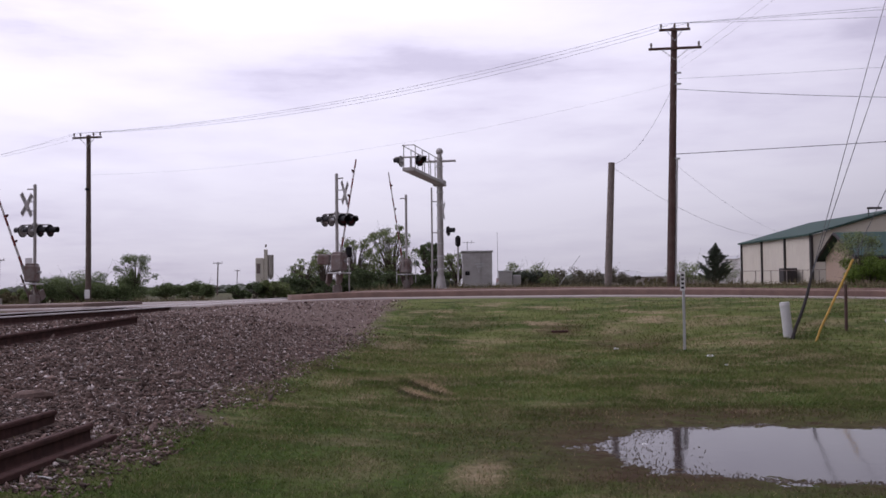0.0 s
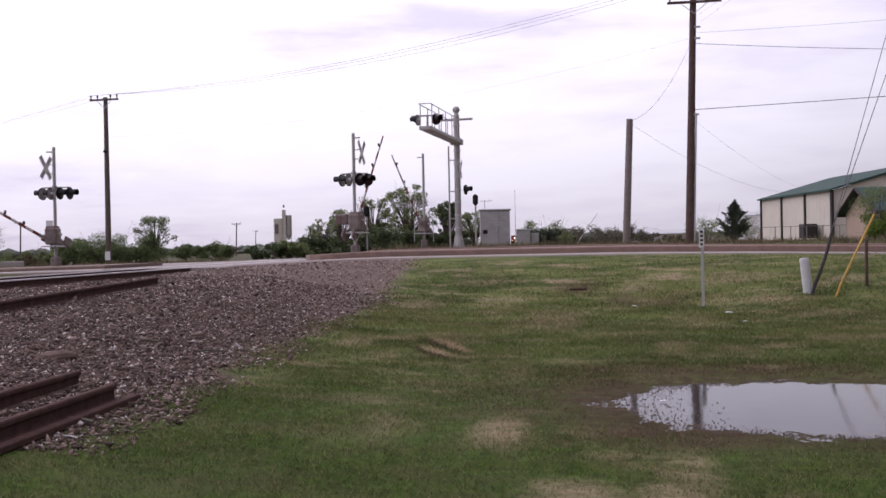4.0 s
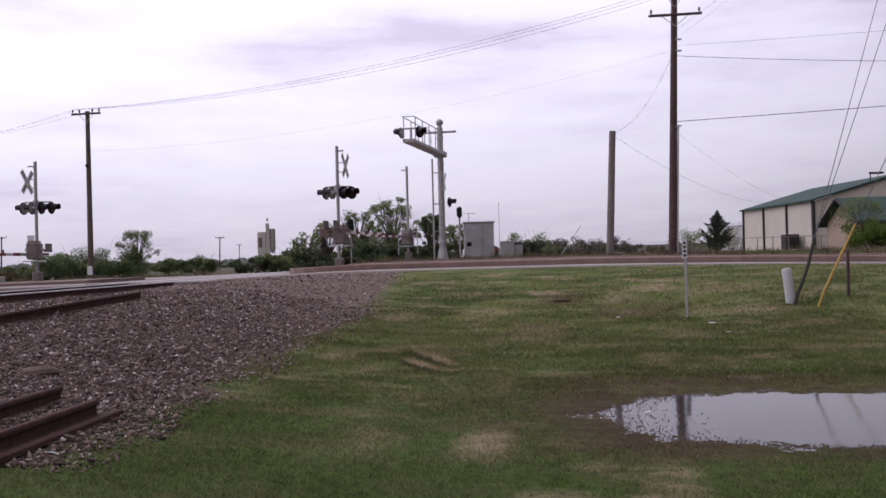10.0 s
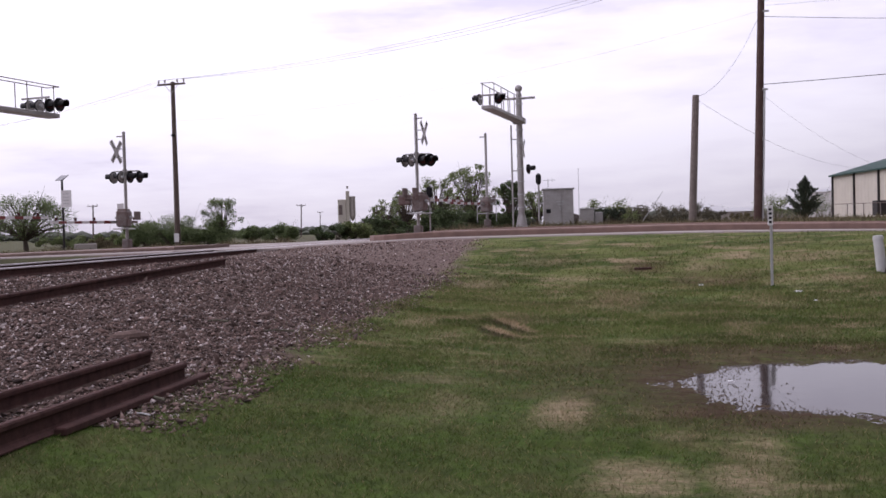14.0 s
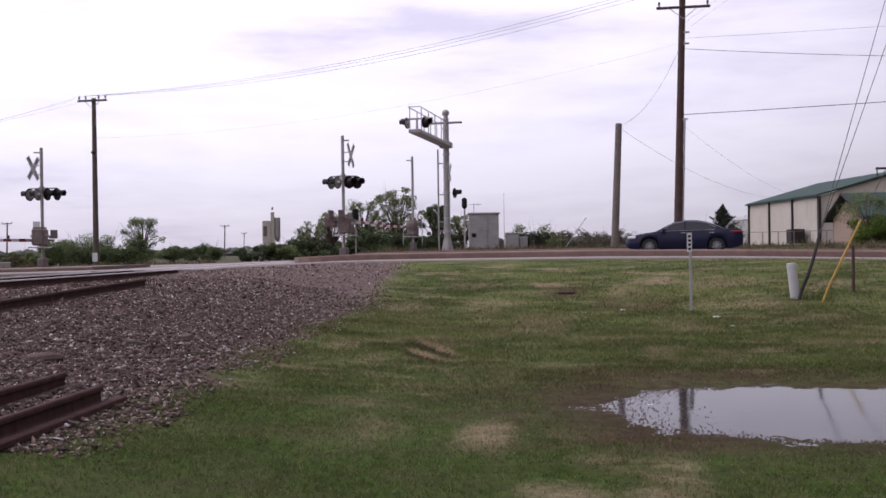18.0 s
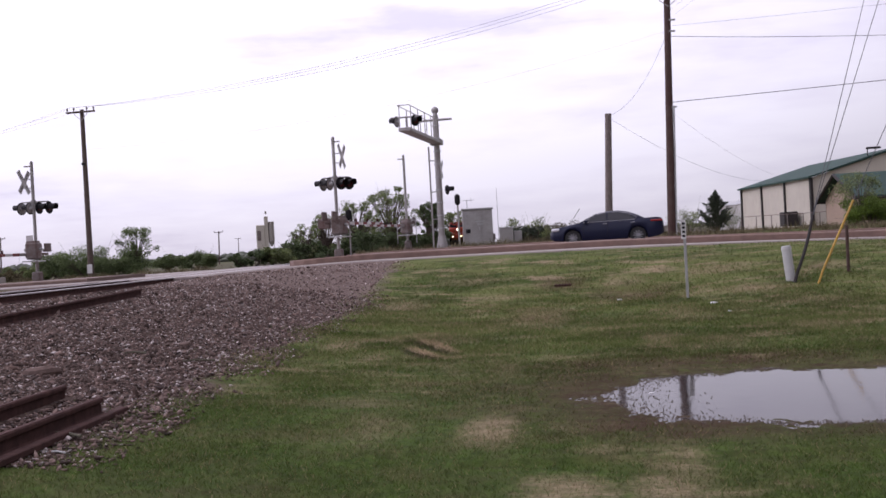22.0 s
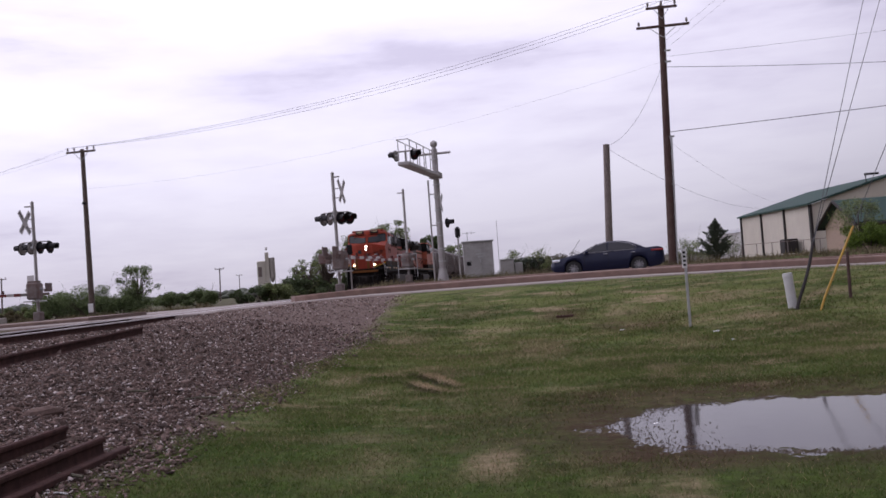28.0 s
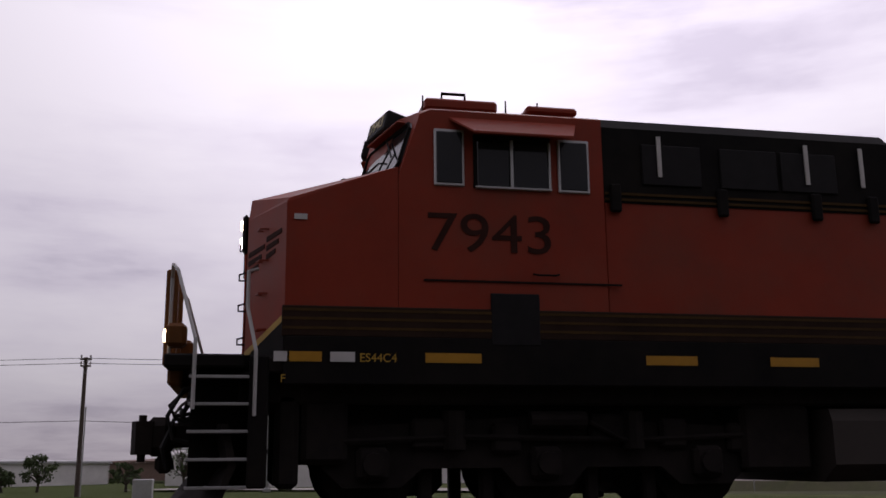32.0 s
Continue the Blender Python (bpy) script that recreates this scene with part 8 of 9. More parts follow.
    # radiator wings
    bm = BM(); prism(bm, [(-1.50, 3.95), (-1.55, 4.10), (-1.40, 4.42), (-0.7, 4.58), (0.7, 4.58), (1.40, 4.42), (1.55, 4.10), (1.50, 3.95), (1.0, 3.45), (-1.0, 3.45)], "y", 15.6, 20.0); rad = part("radiator_wing", bm, "tblack", t)
    for s in (-1, 1):
        for k in range(4):
            bm = BM(); box(bm, (s * 1.47, 16.2 + 1.05 * k, 4.27), (0.05, 0.9, 0.28), 0.01, ); part("radiator_grille", bm, "galv" if k % 2 else "grime", rad)
    # walkway handrails
    for s in (-1, 1):
        bm = BM()
        pipe(bm, [(s * 1.48, 8.0, 2.75), (s * 1.48, 20.1, 2.75)], 0.018, 6)
        part("side_handrail", bm, "tblack", t)
        for k in range(9):
            bm = BM(); tube(bm, (s * 1.48, 8.2 + 1.46 * k, 1.6), (s * 1.48, 8.2 + 1.46 * k, 2.76), 0.022 if not clean else 0.045, 0.04 if clean else 0.022, 6); part("stanchion", bm, "tblack", t)
    # fuel tank
    bm = BM(); prism(bm, [(-1.42, 1.14), (1.42, 1.14), (1.48, 1.0), (1.48, 0.5), (1.2, 0.30), (-1.2, 0.30), (-1.48, 0.5), (-1.48, 1.0)], "y", 6.75, 13.2); part("fuel_tank", bm, "tank", t)
    for s in (-1, 1):
        bm = BM(); tube(bm, (s * 1.2, 13.4, 1.05), (s * 1.2, 15.0, 1.05), 0.17, 0.17, 12); part("air_reservoir", bm, "grime", t)
    for s in (-1, 1):
        for y0, y1, z0, z1 in ((0.62, 1.12, 0.55, 1.25), (0.34, 0.60, 0.30, 1.32), (5.72, 6.62, 0.42, 1.2), (19.2, 19.7, 0.55, 1.25)):
            bm = BM(); box(bm, (s * 1.0, (y0 + y1) / 2, (z0 + z1) / 2), (0.5, y1 - y0, z1 - z0), 0.06); part("equipment_case", bm, "grime", t)
    bogie(t, 3.35, (-1.95, 0.0, 1.95))
    bogie(t, 16.85, (-1.95, 0.0, 1.95))
    # front and rear platforms, steps, pilot
    for end, yf in ((-1, 0.0), (1, 20.3)):
        def Y(v):
            return yf + end * v
        bm = BM(); box(bm, (0, Y(0.40), 1.62), (3.0, 0.82, 0.14), 0.02); part("end_platform", bm, "tblack", t)
        bm = BM(); box(bm, (0, Y(0.72), 1.52), (2.1, 0.16, 0.26), 0.03); part("anticlimber", bm, "ochre" if clean else "tblack", t)
        # pilot plough
        bm = BM()
        loft(bm, [[(-1.45, Y(0.30), 0.12), (0, Y(0.85), 0.10), (1.45, Y(0.30), 0.12), (1.45, Y(0.22), 0.12), (0, Y(0.75), 0.10), (-1.45, Y(0.22), 0.12)], [(-1.45, Y(0.12), 0.55), (0, Y(0.50), 0.55), (1.45, Y(0.12), 0.55), (1.45, Y(0.04), 0.55), (0, Y(0.42), 0.55), (-1.45, Y(0.04), 0.55)], [(-1.35, Y(0.22), 0.98), (0, Y(0.46), 0.98), (1.35, Y(0.22), 0.98), (1.35, Y(0.14), 0.98), (0, Y(0.38), 0.98), (-1.35, Y(0.14), 0.98)]])
        part("snow_plough", bm, "grime", t)
        bm = BM(); box(bm, (0, Y(0.18), 1.22), (2.0, 0.20, 0.62), 0.03); part("end_plate", bm, "grime", t)
        # coupler
        bm = BM(); box(bm, (0, Y(0.55), 0.90), (0.28, 0.60, 0.28), 0.04); box(bm, (0.05, Y(0.92), 0.88), (0.46, 0.34, 0.44), 0.10)
        prism(bm, [(0.02, Y(0.96)), (0.30, Y(0.98)), (0.33, Y(1.16)), (0.20, Y(1.22)), (0.10, Y(1.12))], "z", 0.68, 1.05)
        box(bm, (-0.19, Y(1.04), 0.90), (0.14, 0.30, 0.30), 0.05); tube(bm, (0.22, Y(1.10), 0.60), (0.22, Y(1.10), 1.12), 0.045, 0.045, 8); box(bm, (0.0, Y(0.86), 0.58), (0.26, 0.20, 0.22), 0.06); part("coupler", bm, "grime", t)
        # hoses
        for x0 in (-0.55, 0.5):
            bm = BM(); pipe(bm, [(x0, Y(0.35), 1.15), (x0 + 0.03, Y(0.72), 1.1), (x0 + 0.12, Y(0.85), 0.75), (x0 + 0.02, Y(0.80), 0.52)], 0.028, 6); part("air_hose", bm, "tyre", t)
        for x0, drop in ((-0.95, 0.45), (0.75, 0.30), (1.02, 0.52)):
            bm = BM(); pipe(bm, [(x0, Y(0.30), 1.38), (x0, Y(0.62), 1.36), (x0 - 0.03, Y(0.78), 1.36 - drop * 0.55), (x0 - 0.1, Y(0.72), 1.36 - drop), (x0 - 0.18, Y(0.50), 1.30 - drop)], 0.024, 6); part("control_hose", bm, "tyre", t)
        bm = BM(); pipe(bm, [(-0.9, Y(0.52), 1.30), (-0.5, Y(0.66), 1.08), (0.0, Y(0.70), 1.20), (0.5, Y(0.66), 1.05), (0.9, Y(0.55), 1.35)], 0.022, 6); part("jumper_cable", bm, "tyre", t)
        bm = BM(); pipe(bm, [(-1.2, Y(0.62), 1.18), (-0.6, Y(0.74), 1.10), (0.6, Y(0.74), 1.10), (1.2, Y(0.62), 1.18), (1.35, Y(0.5), 1.25)], 0.016, 5); part("uncoupling_lever", bm, "tank", t)
        for s in (-1, 1):
            # step well
            for k, z in enumerate((0.33, 0.61, 0.89, 1.17, 1.45)):
                bm = BM(); box(bm, (s * 1.28, Y(0.24), z), (0.42, 0.62, 0.03), 0.006); st = part("step", bm, "tblack", t)
                bm = BM(); box(bm, (s * 1.498, Y(0.24), z + 0.004), (0.016, 0.62, 0.032), 0.004); part("step_edge", bm, "galv", st, "worn bare metal step edge")
                bm = BM(); box(bm, (s * 1.10, Y(0.24), z + 0.14), (0.03, 0.60, 0.26), 0); part("step_riser", bm, "tblack", t)
            bm = BM(); box(bm, (s * 1.30, Y(-0.16), 1.0), (0.46, 0.20, 1.36), 0.02); part("step_panel", bm, "tblack", t)
            # handrails
            bm = BM()
            pipe(bm, [(s * 0.70, Y(0.82), 1.7), (s * 0.70, Y(0.82), 2.62), (s * 0.90, Y(0.80), 2.74), (s * 1.02, Y(0.74), 2.66), (s * 1.50, Y(0.50), 1.85), (s * 1.53, Y(0.50), 1.12)], 0.022, 6)
            part("front_handrail", bm, "handrail" if nose else "tblack", t)
            bm = BM()
            pipe(bm, [(s * 1.18, Y(-0.12), 2.66), (s * 1.24, Y(-0.02), 2.62), (s * 1.30, Y(-0.02), 2.22), (s * 1.54, Y(-0.12), 1.72), (s * 1.54, Y(-0.12), 1.05)], 0.022, 6)
            part("corner_handrail", bm, "handrail" if nose else "tblack", t)
            # ditch lamps on the platform
            bm = BM(); box(bm, (s * 0.78, Y(0.74), 1.96), (0.26, 0.22, 0.26), 0.04); dl = part("ditch_lamp_case", bm, "ochre" if clean else "tblack", t)
            bm = BM(); tube(bm, (s * 0.78, Y(0.85), 1.96), (s * 0.78, Y(0.88), 1.96), 0.075, 0.07, 16); part("ditch_lamp", bm, "lampdim" if (nose and end < 0) else "headlamp", dl)
        # upright platform plates
        for x0 in (-0.55, 0.32):
            bm = BM(); box(bm, (x0, Y(0.84), 2.22), (0.16, 0.14, 1.12), 0.02); part("end_plate_upright", bm, "ochre" if nose else "tblack", t)
        bm = BM(); pipe(bm, [(-0.40, Y(0.86), 2.6), (-0.1, Y(0.88), 2.42), (0.17, Y(0.86), 2.6)], 0.012, 5); part("safety_chain", bm, "galv", t)
    return t


loco_1 = locomotive("orange", "orange and black six-axle diesel locomotive with lit headlamps on rails")
loco_2 = locomotive("lightorange", "dusty faded orange trailing diesel locomotive coupled behind", nose=False, number=False, clean=False)


def hopper_car(label, mt="hopper"):
    """A covered grain hopper, 17.6 m over couplers; x across, y along, z up from the rail."""
    t = thing("hopper_car", label, "hopper car", pose(TRACK, 0, 0), group="hopper cars")
    sec = [(-1.35, 1.30), (-1.55, 1.75), (-1.60, 2.6), (-1.52, 3.45), (-1.20, 4.10), (-0.6, 4.42), (0.6, 4.42), (1.20, 4.10), (1.52, 3.45), (1.60, 2.6), (1.55, 1.75), (1.35, 1.30)]
    bm = BM()
    loft(bm, [[(x * 0.97, -6.9, max(z, 2.3)) for x, z in sec], [(x, -6.1, z) for x, z in sec], [(x, 6.1, z) for x, z in sec], [(x * 0.97, 6.9, max(z, 2.3)) for x, z in sec]])
    part("hopper_body", bm, mt, t)
    for k in range(-5, 6):
        for s in (-1, 1):
            bm = BM(); pipe(bm, [(s * 1.56, k * 1.12, 1.75), (s * 1.62, k * 1.12, 2.6), (s * 1.54, k * 1.12, 3.45), (s * 1.22, k * 1.12, 4.08)], 0.04, 4); part("side_rib", bm, mt, t)
    bm = BM(); box(bm, (0, 0, 4.50), (1.2, 13.4, 0.10), 0.02); part("roof_walk", bm, "galv", t)
    for k in range(4):
        bm = BM(); box(bm, (0, -4.8 + 3.2 * k, 4.60), (0.8, 2.0, 0.14), 0.03); part("hatch", bm, mt, t)
    for y in (-4.2, 0, 4.2):
        bm = BM()
        loft(bm, [[(-1.3, y - 1.8, 1.35), (1.3, y - 1.8, 1.35), (1.3, y + 1.8, 1.35), (-1.3, y + 1.8, 1.35)], [(-0.6, y - 0.45, 0.45), (0.6, y - 0.45, 0.45), (0.6, y + 0.45, 0.45), (-0.6, y + 0.45, 0.45)]])
        part("discharge_chute", bm, mt, t)
    bm = BM(); box(bm, (0, 0, 1.15), (0.5, 17.0, 0.32), 0.03); box(bm, (0, -7.6, 1.2), (2.9, 0.5, 0.3), 0.03); box(bm, (0, 7.6, 1.2), (2.9, 0.5, 0.3), 0.03); part("centre_sill", bm, "grime", t)
    for e in (-1, 1):
        for s in (-1, 1):
            bm = BM(); pipe(bm, [(s * 1.45, e * 7.7, 1.2), (s * 1.45, e * 7.7, 4.2), (s * 1.2, e * 7.0, 4.4)], 0.03, 5); part("end_ladder_post", bm, mt, t)
        bm = BM(); box(bm, (0, e * 8.6, 0.88), (0.32, 0.45, 0.30), 0.05); part("coupler", bm, "grime", t)
        for a in (-0.9, 0.9):
            for s in (-1, 1):
                bm = BM(); tube(bm, (s * 0.70, e * 6.6 + a, 0.42), (s * 0.82, e * 6.6 + a, 0.42), 0.42, 0.42, 20); part("wheel", bm, "grime", t)
        for s in (-1, 1):
            bm = BM(); prism(bm, [(e * 6.6 - 1.25, 0.36), (e * 6.6 - 1.0, 0.62), (e * 6.6 - 0.3, 0.72), (e * 6.6 + 0.3, 0.72), (e * 6.6 + 1.0, 0.62), (e * 6.6 + 1.25, 0.36), (e * 6.6 + 0.5, 0.30), (e * 6.6 - 0.5, 0.30)], "x", s * 0.98 - 0.07, s * 0.98 + 0.07); part("side_frame", bm, "grime", t)
    return t


TRAIN = [(loco_1, 0.0, 0), (loco_2, 42.3, 180)]
first_car = hopper_car("grey weathered covered grain hopper car in the train")
TRAIN.append((first_car, 52.4, 0))
for k in range(1, 11):
    TRAIN.append((copy_thing(first_car, pose(TRACK, 0, 0)), 52.4 + 17.6 * k, 0))
# seconds and distance of the leading nose from the eye, slowing a little at the end
RUN = [(0, 595.5), (14, 335.0), (22, 186.2), (27, 93.1), (28, 74.5), (29, 55.75), (30, 36.95), (31, 18.15), (31.5, 9.2), (32, 0.0)]


# ---- the blue saloon car ----
WHEELS = []


def saloon():
    """Large dark blue saloon, nose towards -x; length 4.96 m."""
    t = thing("saloon_car", "dark navy blue saloon car waiting at the crossing", "car", pose(0, 0, 0))
    n = 100
    xs = np.linspace(-2.48, 2.48, n)
    body = np.interp(xs, [-2.48, -2.42, -2.2, -1.6, -1.15, -0.9, 0.0, 1.2, 1.75, 2.2, 2.42, 2.48], [0.58, 0.70, 0.80, 0.92, 0.985, 1.0, 1.02, 1.03, 1.06, 1.08, 1.02, 0.85])
    low = np.interp(xs, [-2.48, -2.3, -1.9, 1.9, 2.3, 2.48], [0.34, 0.24, 0.20, 0.20, 0.28, 0.42])
    # wheel arches cut up into the sides
    for wx in (-1.47, 1.36):
        low = np.maximum(low, 0.32 + np.sqrt(np.maximum(0.385 ** 2 - (xs - wx) ** 2, 0.0)) - 0.2 * (np.abs(xs - wx) >= 0.385))
    half = np.interp(xs, [-2.48, -2.35, -2.0, -1.4, 1.5, 2.1, 2.4, 2.48], [0.55, 0.74, 0.87, 0.915, 0.915, 0.87, 0.76, 0.62])
    bm = BM()
    secs = []
    for x, b, lo, w in zip(xs, body, low, half):
        h = b - lo
        side = [(w * 0.90, lo), (w * 0.985, lo + min(0.16, 0.25 * h)), (w, lo + 0.52 * h), (w * 0.985, lo + 0.60 * h), (w * 0.955, b - min(0.10, 0.2 * h)), (w * 0.88, b)]
        secs.append([(x, -y, z) for y, z in side] + [(x, y, z) for y, z in reversed(side)])
    loft(bm, secs)
    part("body", bm, "navy", t, smooth=True)
    bm = BM(); box(bm, (0, 0, 0.46), (4.3, 1.36, 0.46), 0.05); part("underbody", bm, "black", t)
    # cabin
    cx = np.linspace(-1.18, 1.72, 24)
    top = np.interp(cx, [-1.18, -0.75, -0.35, 0.1, 0.55, 1.0, 1.4, 1.72], [0.98, 1.20, 1.37, 1.455, 1.455, 1.38, 1.22, 1.05])
    bm = BM()
    secs = []
    for x, z in zip(cx, top):
        h = max(z - 0.96, 0.02); k = h / 0.5
        w = 0.80 - 0.20 * k
        secs.append([(x, -0.82, 0.95), (x, -w - 0.03, z - 0.08 * k), (x, -w * 0.8, z), (x, w * 0.8, z), (x, w + 0.03, z - 0.08 * k), (x, 0.82, 0.95)])
    loft(bm, secs)
    part("cabin", bm, "navy", t, smooth=True)
    for s in (-1, 1):
        for name, pts in (("front_side_window", [(-0.92, 1.03), (-0.42, 1.29), (0.02, 1.375), (0.02, 1.035)]), ("rear_side_window", [(0.09, 1.035), (0.09, 1.378), (0.55, 1.37), (0.95, 1.28), (1.22, 1.14), (1.22, 1.05)])):
            def yy(z):
                return s * (0.835 - 0.20 * (z - 0.96) / 0.5 + 0.012)
            P = [(x, yy(z), z) for x, z in pts]
            Q = [(x, y - s * 0.03, z) for x, y, z in P]
            n2 = len(P)
            bm = BM(); solid(bm, P + Q, [tuple(range(n2)), tuple(range(2 * n2 - 1, n2 - 1, -1))] + [(i, (i + 1) % n2, n2 + (i + 1) % n2, n2 + i) for i in range(n2)])
            part(name, bm, "glass", t)
        bm = BM(); pipe(bm, [(x, s * (0.845 - 0.20 * (z - 0.96) / 0.5 + 0.012), z) for x, z in ((-1.0, 1.0), (-0.43, 1.315), (0.05, 1.405), (0.55, 1.395), (1.0, 1.30), (1.32, 1.12), (1.25, 1.02), (0.1, 1.005), (-1.0, 0.99))], 0.013, 5); part("chrome_trim", bm, "rim", t)
        for x in (-0.35, 0.85):
            bm = BM(); box(bm, (x + 0.3, s * 0.925, 0.90), (0.20, 0.03, 0.035), 0.01); part("door_handle", bm, "rim", t)
        for x in (-0.98, 0.05, 1.15):
            bm = BM(); box(bm, (x, s * 0.916, 0.68), (0.012, 0.012, 0.62), 0); part("door_gap", bm, "black", t)
        bm = BM(); box(bm, (-0.86, s * 0.98, 1.03), (0.14, 0.20, 0.12), 0.03); part("mirror", bm, "navy", t)
        bm = BM(); box(bm, (-2.22, s * 0.72, 0.74), (0.36, 0.22, 0.12), 0.04); part("headlamp", bm, "headlamp", t)
        bm = BM(); box(bm, (2.18, s * 0.765, 0.93), (0.54, 0.21, 0.085), 0.03); part("tail_lamp", bm, "tail", t)
        for wx in (-1.47, 1.36):
            bm = BM(); tube(bm, (0, -0.10, 0), (0, 0.10, 0), 0.335, 0.335, 26); wl = part("wheel", bm, "tyre", t)
            wl.matrix_basis = pose(wx, s * 0.80, 0.335)
            WHEELS.append((wl, wx, s * 0.80))
            bm = BM()
            for k in range(10):
                a = 2 * math.pi * k / 10
                tube(bm, (0, s * 0.108, 0), (0.21 * math.cos(a), s * 0.108, 0.21 * math.sin(a)), 0.018, 0.022, 5)
            part("rim", bm, "rim", wl)
    bm = BM()
    solid(bm, [(-1.16, -0.74, 1.0), (-1.16, 0.74, 1.0), (-0.40, 0.60, 1.37), (-0.40, -0.60, 1.37), (-1.13, -0.74, 0.98), (-1.13, 0.74, 0.98), (-0.37, 0.60, 1.35), (-0.37, -0.60, 1.35)], [(0, 1, 2, 3), (4, 7, 6, 5), (0, 4, 5, 1), (1, 5, 6, 2), (2, 6, 7, 3), (3, 7, 4, 0)])
    part("windscreen", bm, "glass", t)
    bm = BM(); box(bm, (-2.46, 0, 0.50), (0.05, 0.9, 0.26), 0.03); part("grille", bm, "black", t)
    bm = BM(); box(bm, (2.43, 0, 0.45), (0.10, 1.3, 0.20), 0.04); part("rear_bumper", bm, "navy", t)
    return t


blue_car = saloon()
CAR_Y = 44.6


def car_x(az):
    return -CAR_Y * math.tan(radians(az))


def motions():
    for ob, back, turn in TRAIN:
        walk(ob, [(s, pose(TRACK, y + back, 0, 0, 0, turn)) for s, y in RUN])
    # barriers: lowering angle in degrees above level
    steps = {"m": ((0, 68), (1, 66), (2, 63), (3.0, 59), (3.5, 56), (4.5, 48), (5.5, 36), (6.0, 22), (6.6, 4), (7.0, 0), (32, 0)),
             "p": ((0, 67), (1, 64), (2, 59), (3.0, 51), (3.5, 46), (4.5, 36), (5.5, 24), (6.0, 12), (6.5, 0), (32, 0)),
             "l": ((0, 61), (0.5, 56), (1, 52), (2, 44), (2.5, 36), (3, 31), (3.5, 27), (4.5, 12), (5.5, 1), (6.0, 0), (32, 0)),
             "g": ((0, 66), (1, 60), (2, 53), (3, 45), (3.5, 40), (4.5, 22), (5.5, 3), (6.0, 0), (32, 0))}
    for key, (arm, x, y, z, turn) in GATES.items():
        walk(arm, [(s, pose(x, y, z, 0, 0, turn) @ pose(0, 0, 0, 0, -a, 0)) for s, a in steps[key]])
    rows = [(0, -54), (10, -45), (15.0, -30.5), (16.5, -17.6), (17.5, -10.9), (17.7, -9.7), (18.0, -8.85), (18.3, -8.25), (18.6, -7.1), (19.0, -6.1), (19.4, -5.2), (20.0, -5.0), (21.0, -5.0), (32, -5.0)]
    # its wheels roll as it goes
    ts = [0.1 * k for k in range(0, 201)] + [32]
    xs = [float(np.interp(s, [r[0] for r in rows], [car_x(r[1]) for r in rows])) for s in ts]
    turn, roll = 0.0, []
    for k in range(len(ts)):
        if k:
            turn += math.degrees((xs[k - 1] - xs[k]) / 0.335)
        roll.append((ts[k], turn))
    for wl, wx, wy in WHEELS:
        walk(wl, [(s, pose(wx, wy, 0.335, 0, -a, 0)) for s, a in roll])
    walk(blue_car, [(s, pose(car_x(a), CAR_Y + skew(car_x(a)) * 0.6, road_z(car_x(a)), 0, 0, -6)) for s, a in rows])


# ---- loose stone and grass ----
def scatter_stones(name, label, material, n, seed, x0, x1, y0, y1, size, ragged=0.0, clear=(), sink=0.3):
    """Angular stones strewn over a strip, thicker towards the camera."""
    rng = np.random.default_rng(seed)
    m = n * 4
    x, y = rng.uniform(x0, x1, m), rng.uniform(y0, y1, m)
    edge = x + ragged * (np.sin(y * 1.3 + 0.7 * np.sin(y * 0.41)) * 0.35 + np.sin(y * 3.7 + x) * 0.25 + rng.normal(size=m) * 0.33)
    d = np.hypot(x, y)
    keep = (edge < x1 - ragged * 0.6) & (rng.random(m) < np.clip(9.0 / d, 0.12, 1.0))
    keep &= ~((y > 24) & (rng.random(m) < 0.75))
    for a, b, near, far in clear:
        keep &= ~((x > a) & (x < b) & (y > near) & (y < far))
    keep &= ~((x > -4.0) & (y < 7.0))
    i = np.flatnonzero(keep)[:n]
    x, y = x[i], y[i]; k = len(x)
    s = size * np.exp(rng.normal(size=k) * 0.38)
    P = np.stack([x, y, ground_at(x, y) + s * (0.5 - sink)], 1)
    base = np.array([(1, 0, 0), (0, 1, 0), (-1, 0, 0), (0, -1, 0), (0.15, 0.1, 0.8), (0, 0, -0.8)], float)
    V = base[None] * (0.6 + 0.5 * rng.random((k, 6, 1))) + rng.normal(size=(k, 6, 3)) * 0.2
    V *= np.stack([0.7 + 0.9 * rng.random(k), 0.5 + 0.6 * rng.random(k), 0.35 + 0.4 * rng.random(k)], 1)[:, None]
    a = rng.random(k) * 2 * np.pi
    c, q = np.cos(a)[:, None], np.sin(a)[:, None]
    V = np.stack([V[:, :, 0] * c - V[:, :, 1] * q, V[:, :, 0] * q + V[:, :, 1] * c, V[:, :, 2]], 2)
    tilt = rng.normal(size=(k, 1)) * 0.5
    V = np.stack([V[:, :, 0], V[:, :, 1] - V[:, :, 2] * tilt, V[:, :, 2] + V[:, :, 1] * tilt], 2) * (s * 0.6)[:, None, None] + P[:, None]
    F0 = np.array([(0, 1, 4), (1, 2, 4), (2, 3, 4), (3, 0, 4), (1, 0, 5), (2, 1, 5), (3, 2, 5), (0, 3, 5)])
    F = (F0[None] + 6 * np.arange(k)[:, None, None]).reshape(-1, 3)
    ob = fast_mesh(name, V.reshape(-1, 3), F, material)
    return tagged(ob, label, "gravel", kind="stuff")


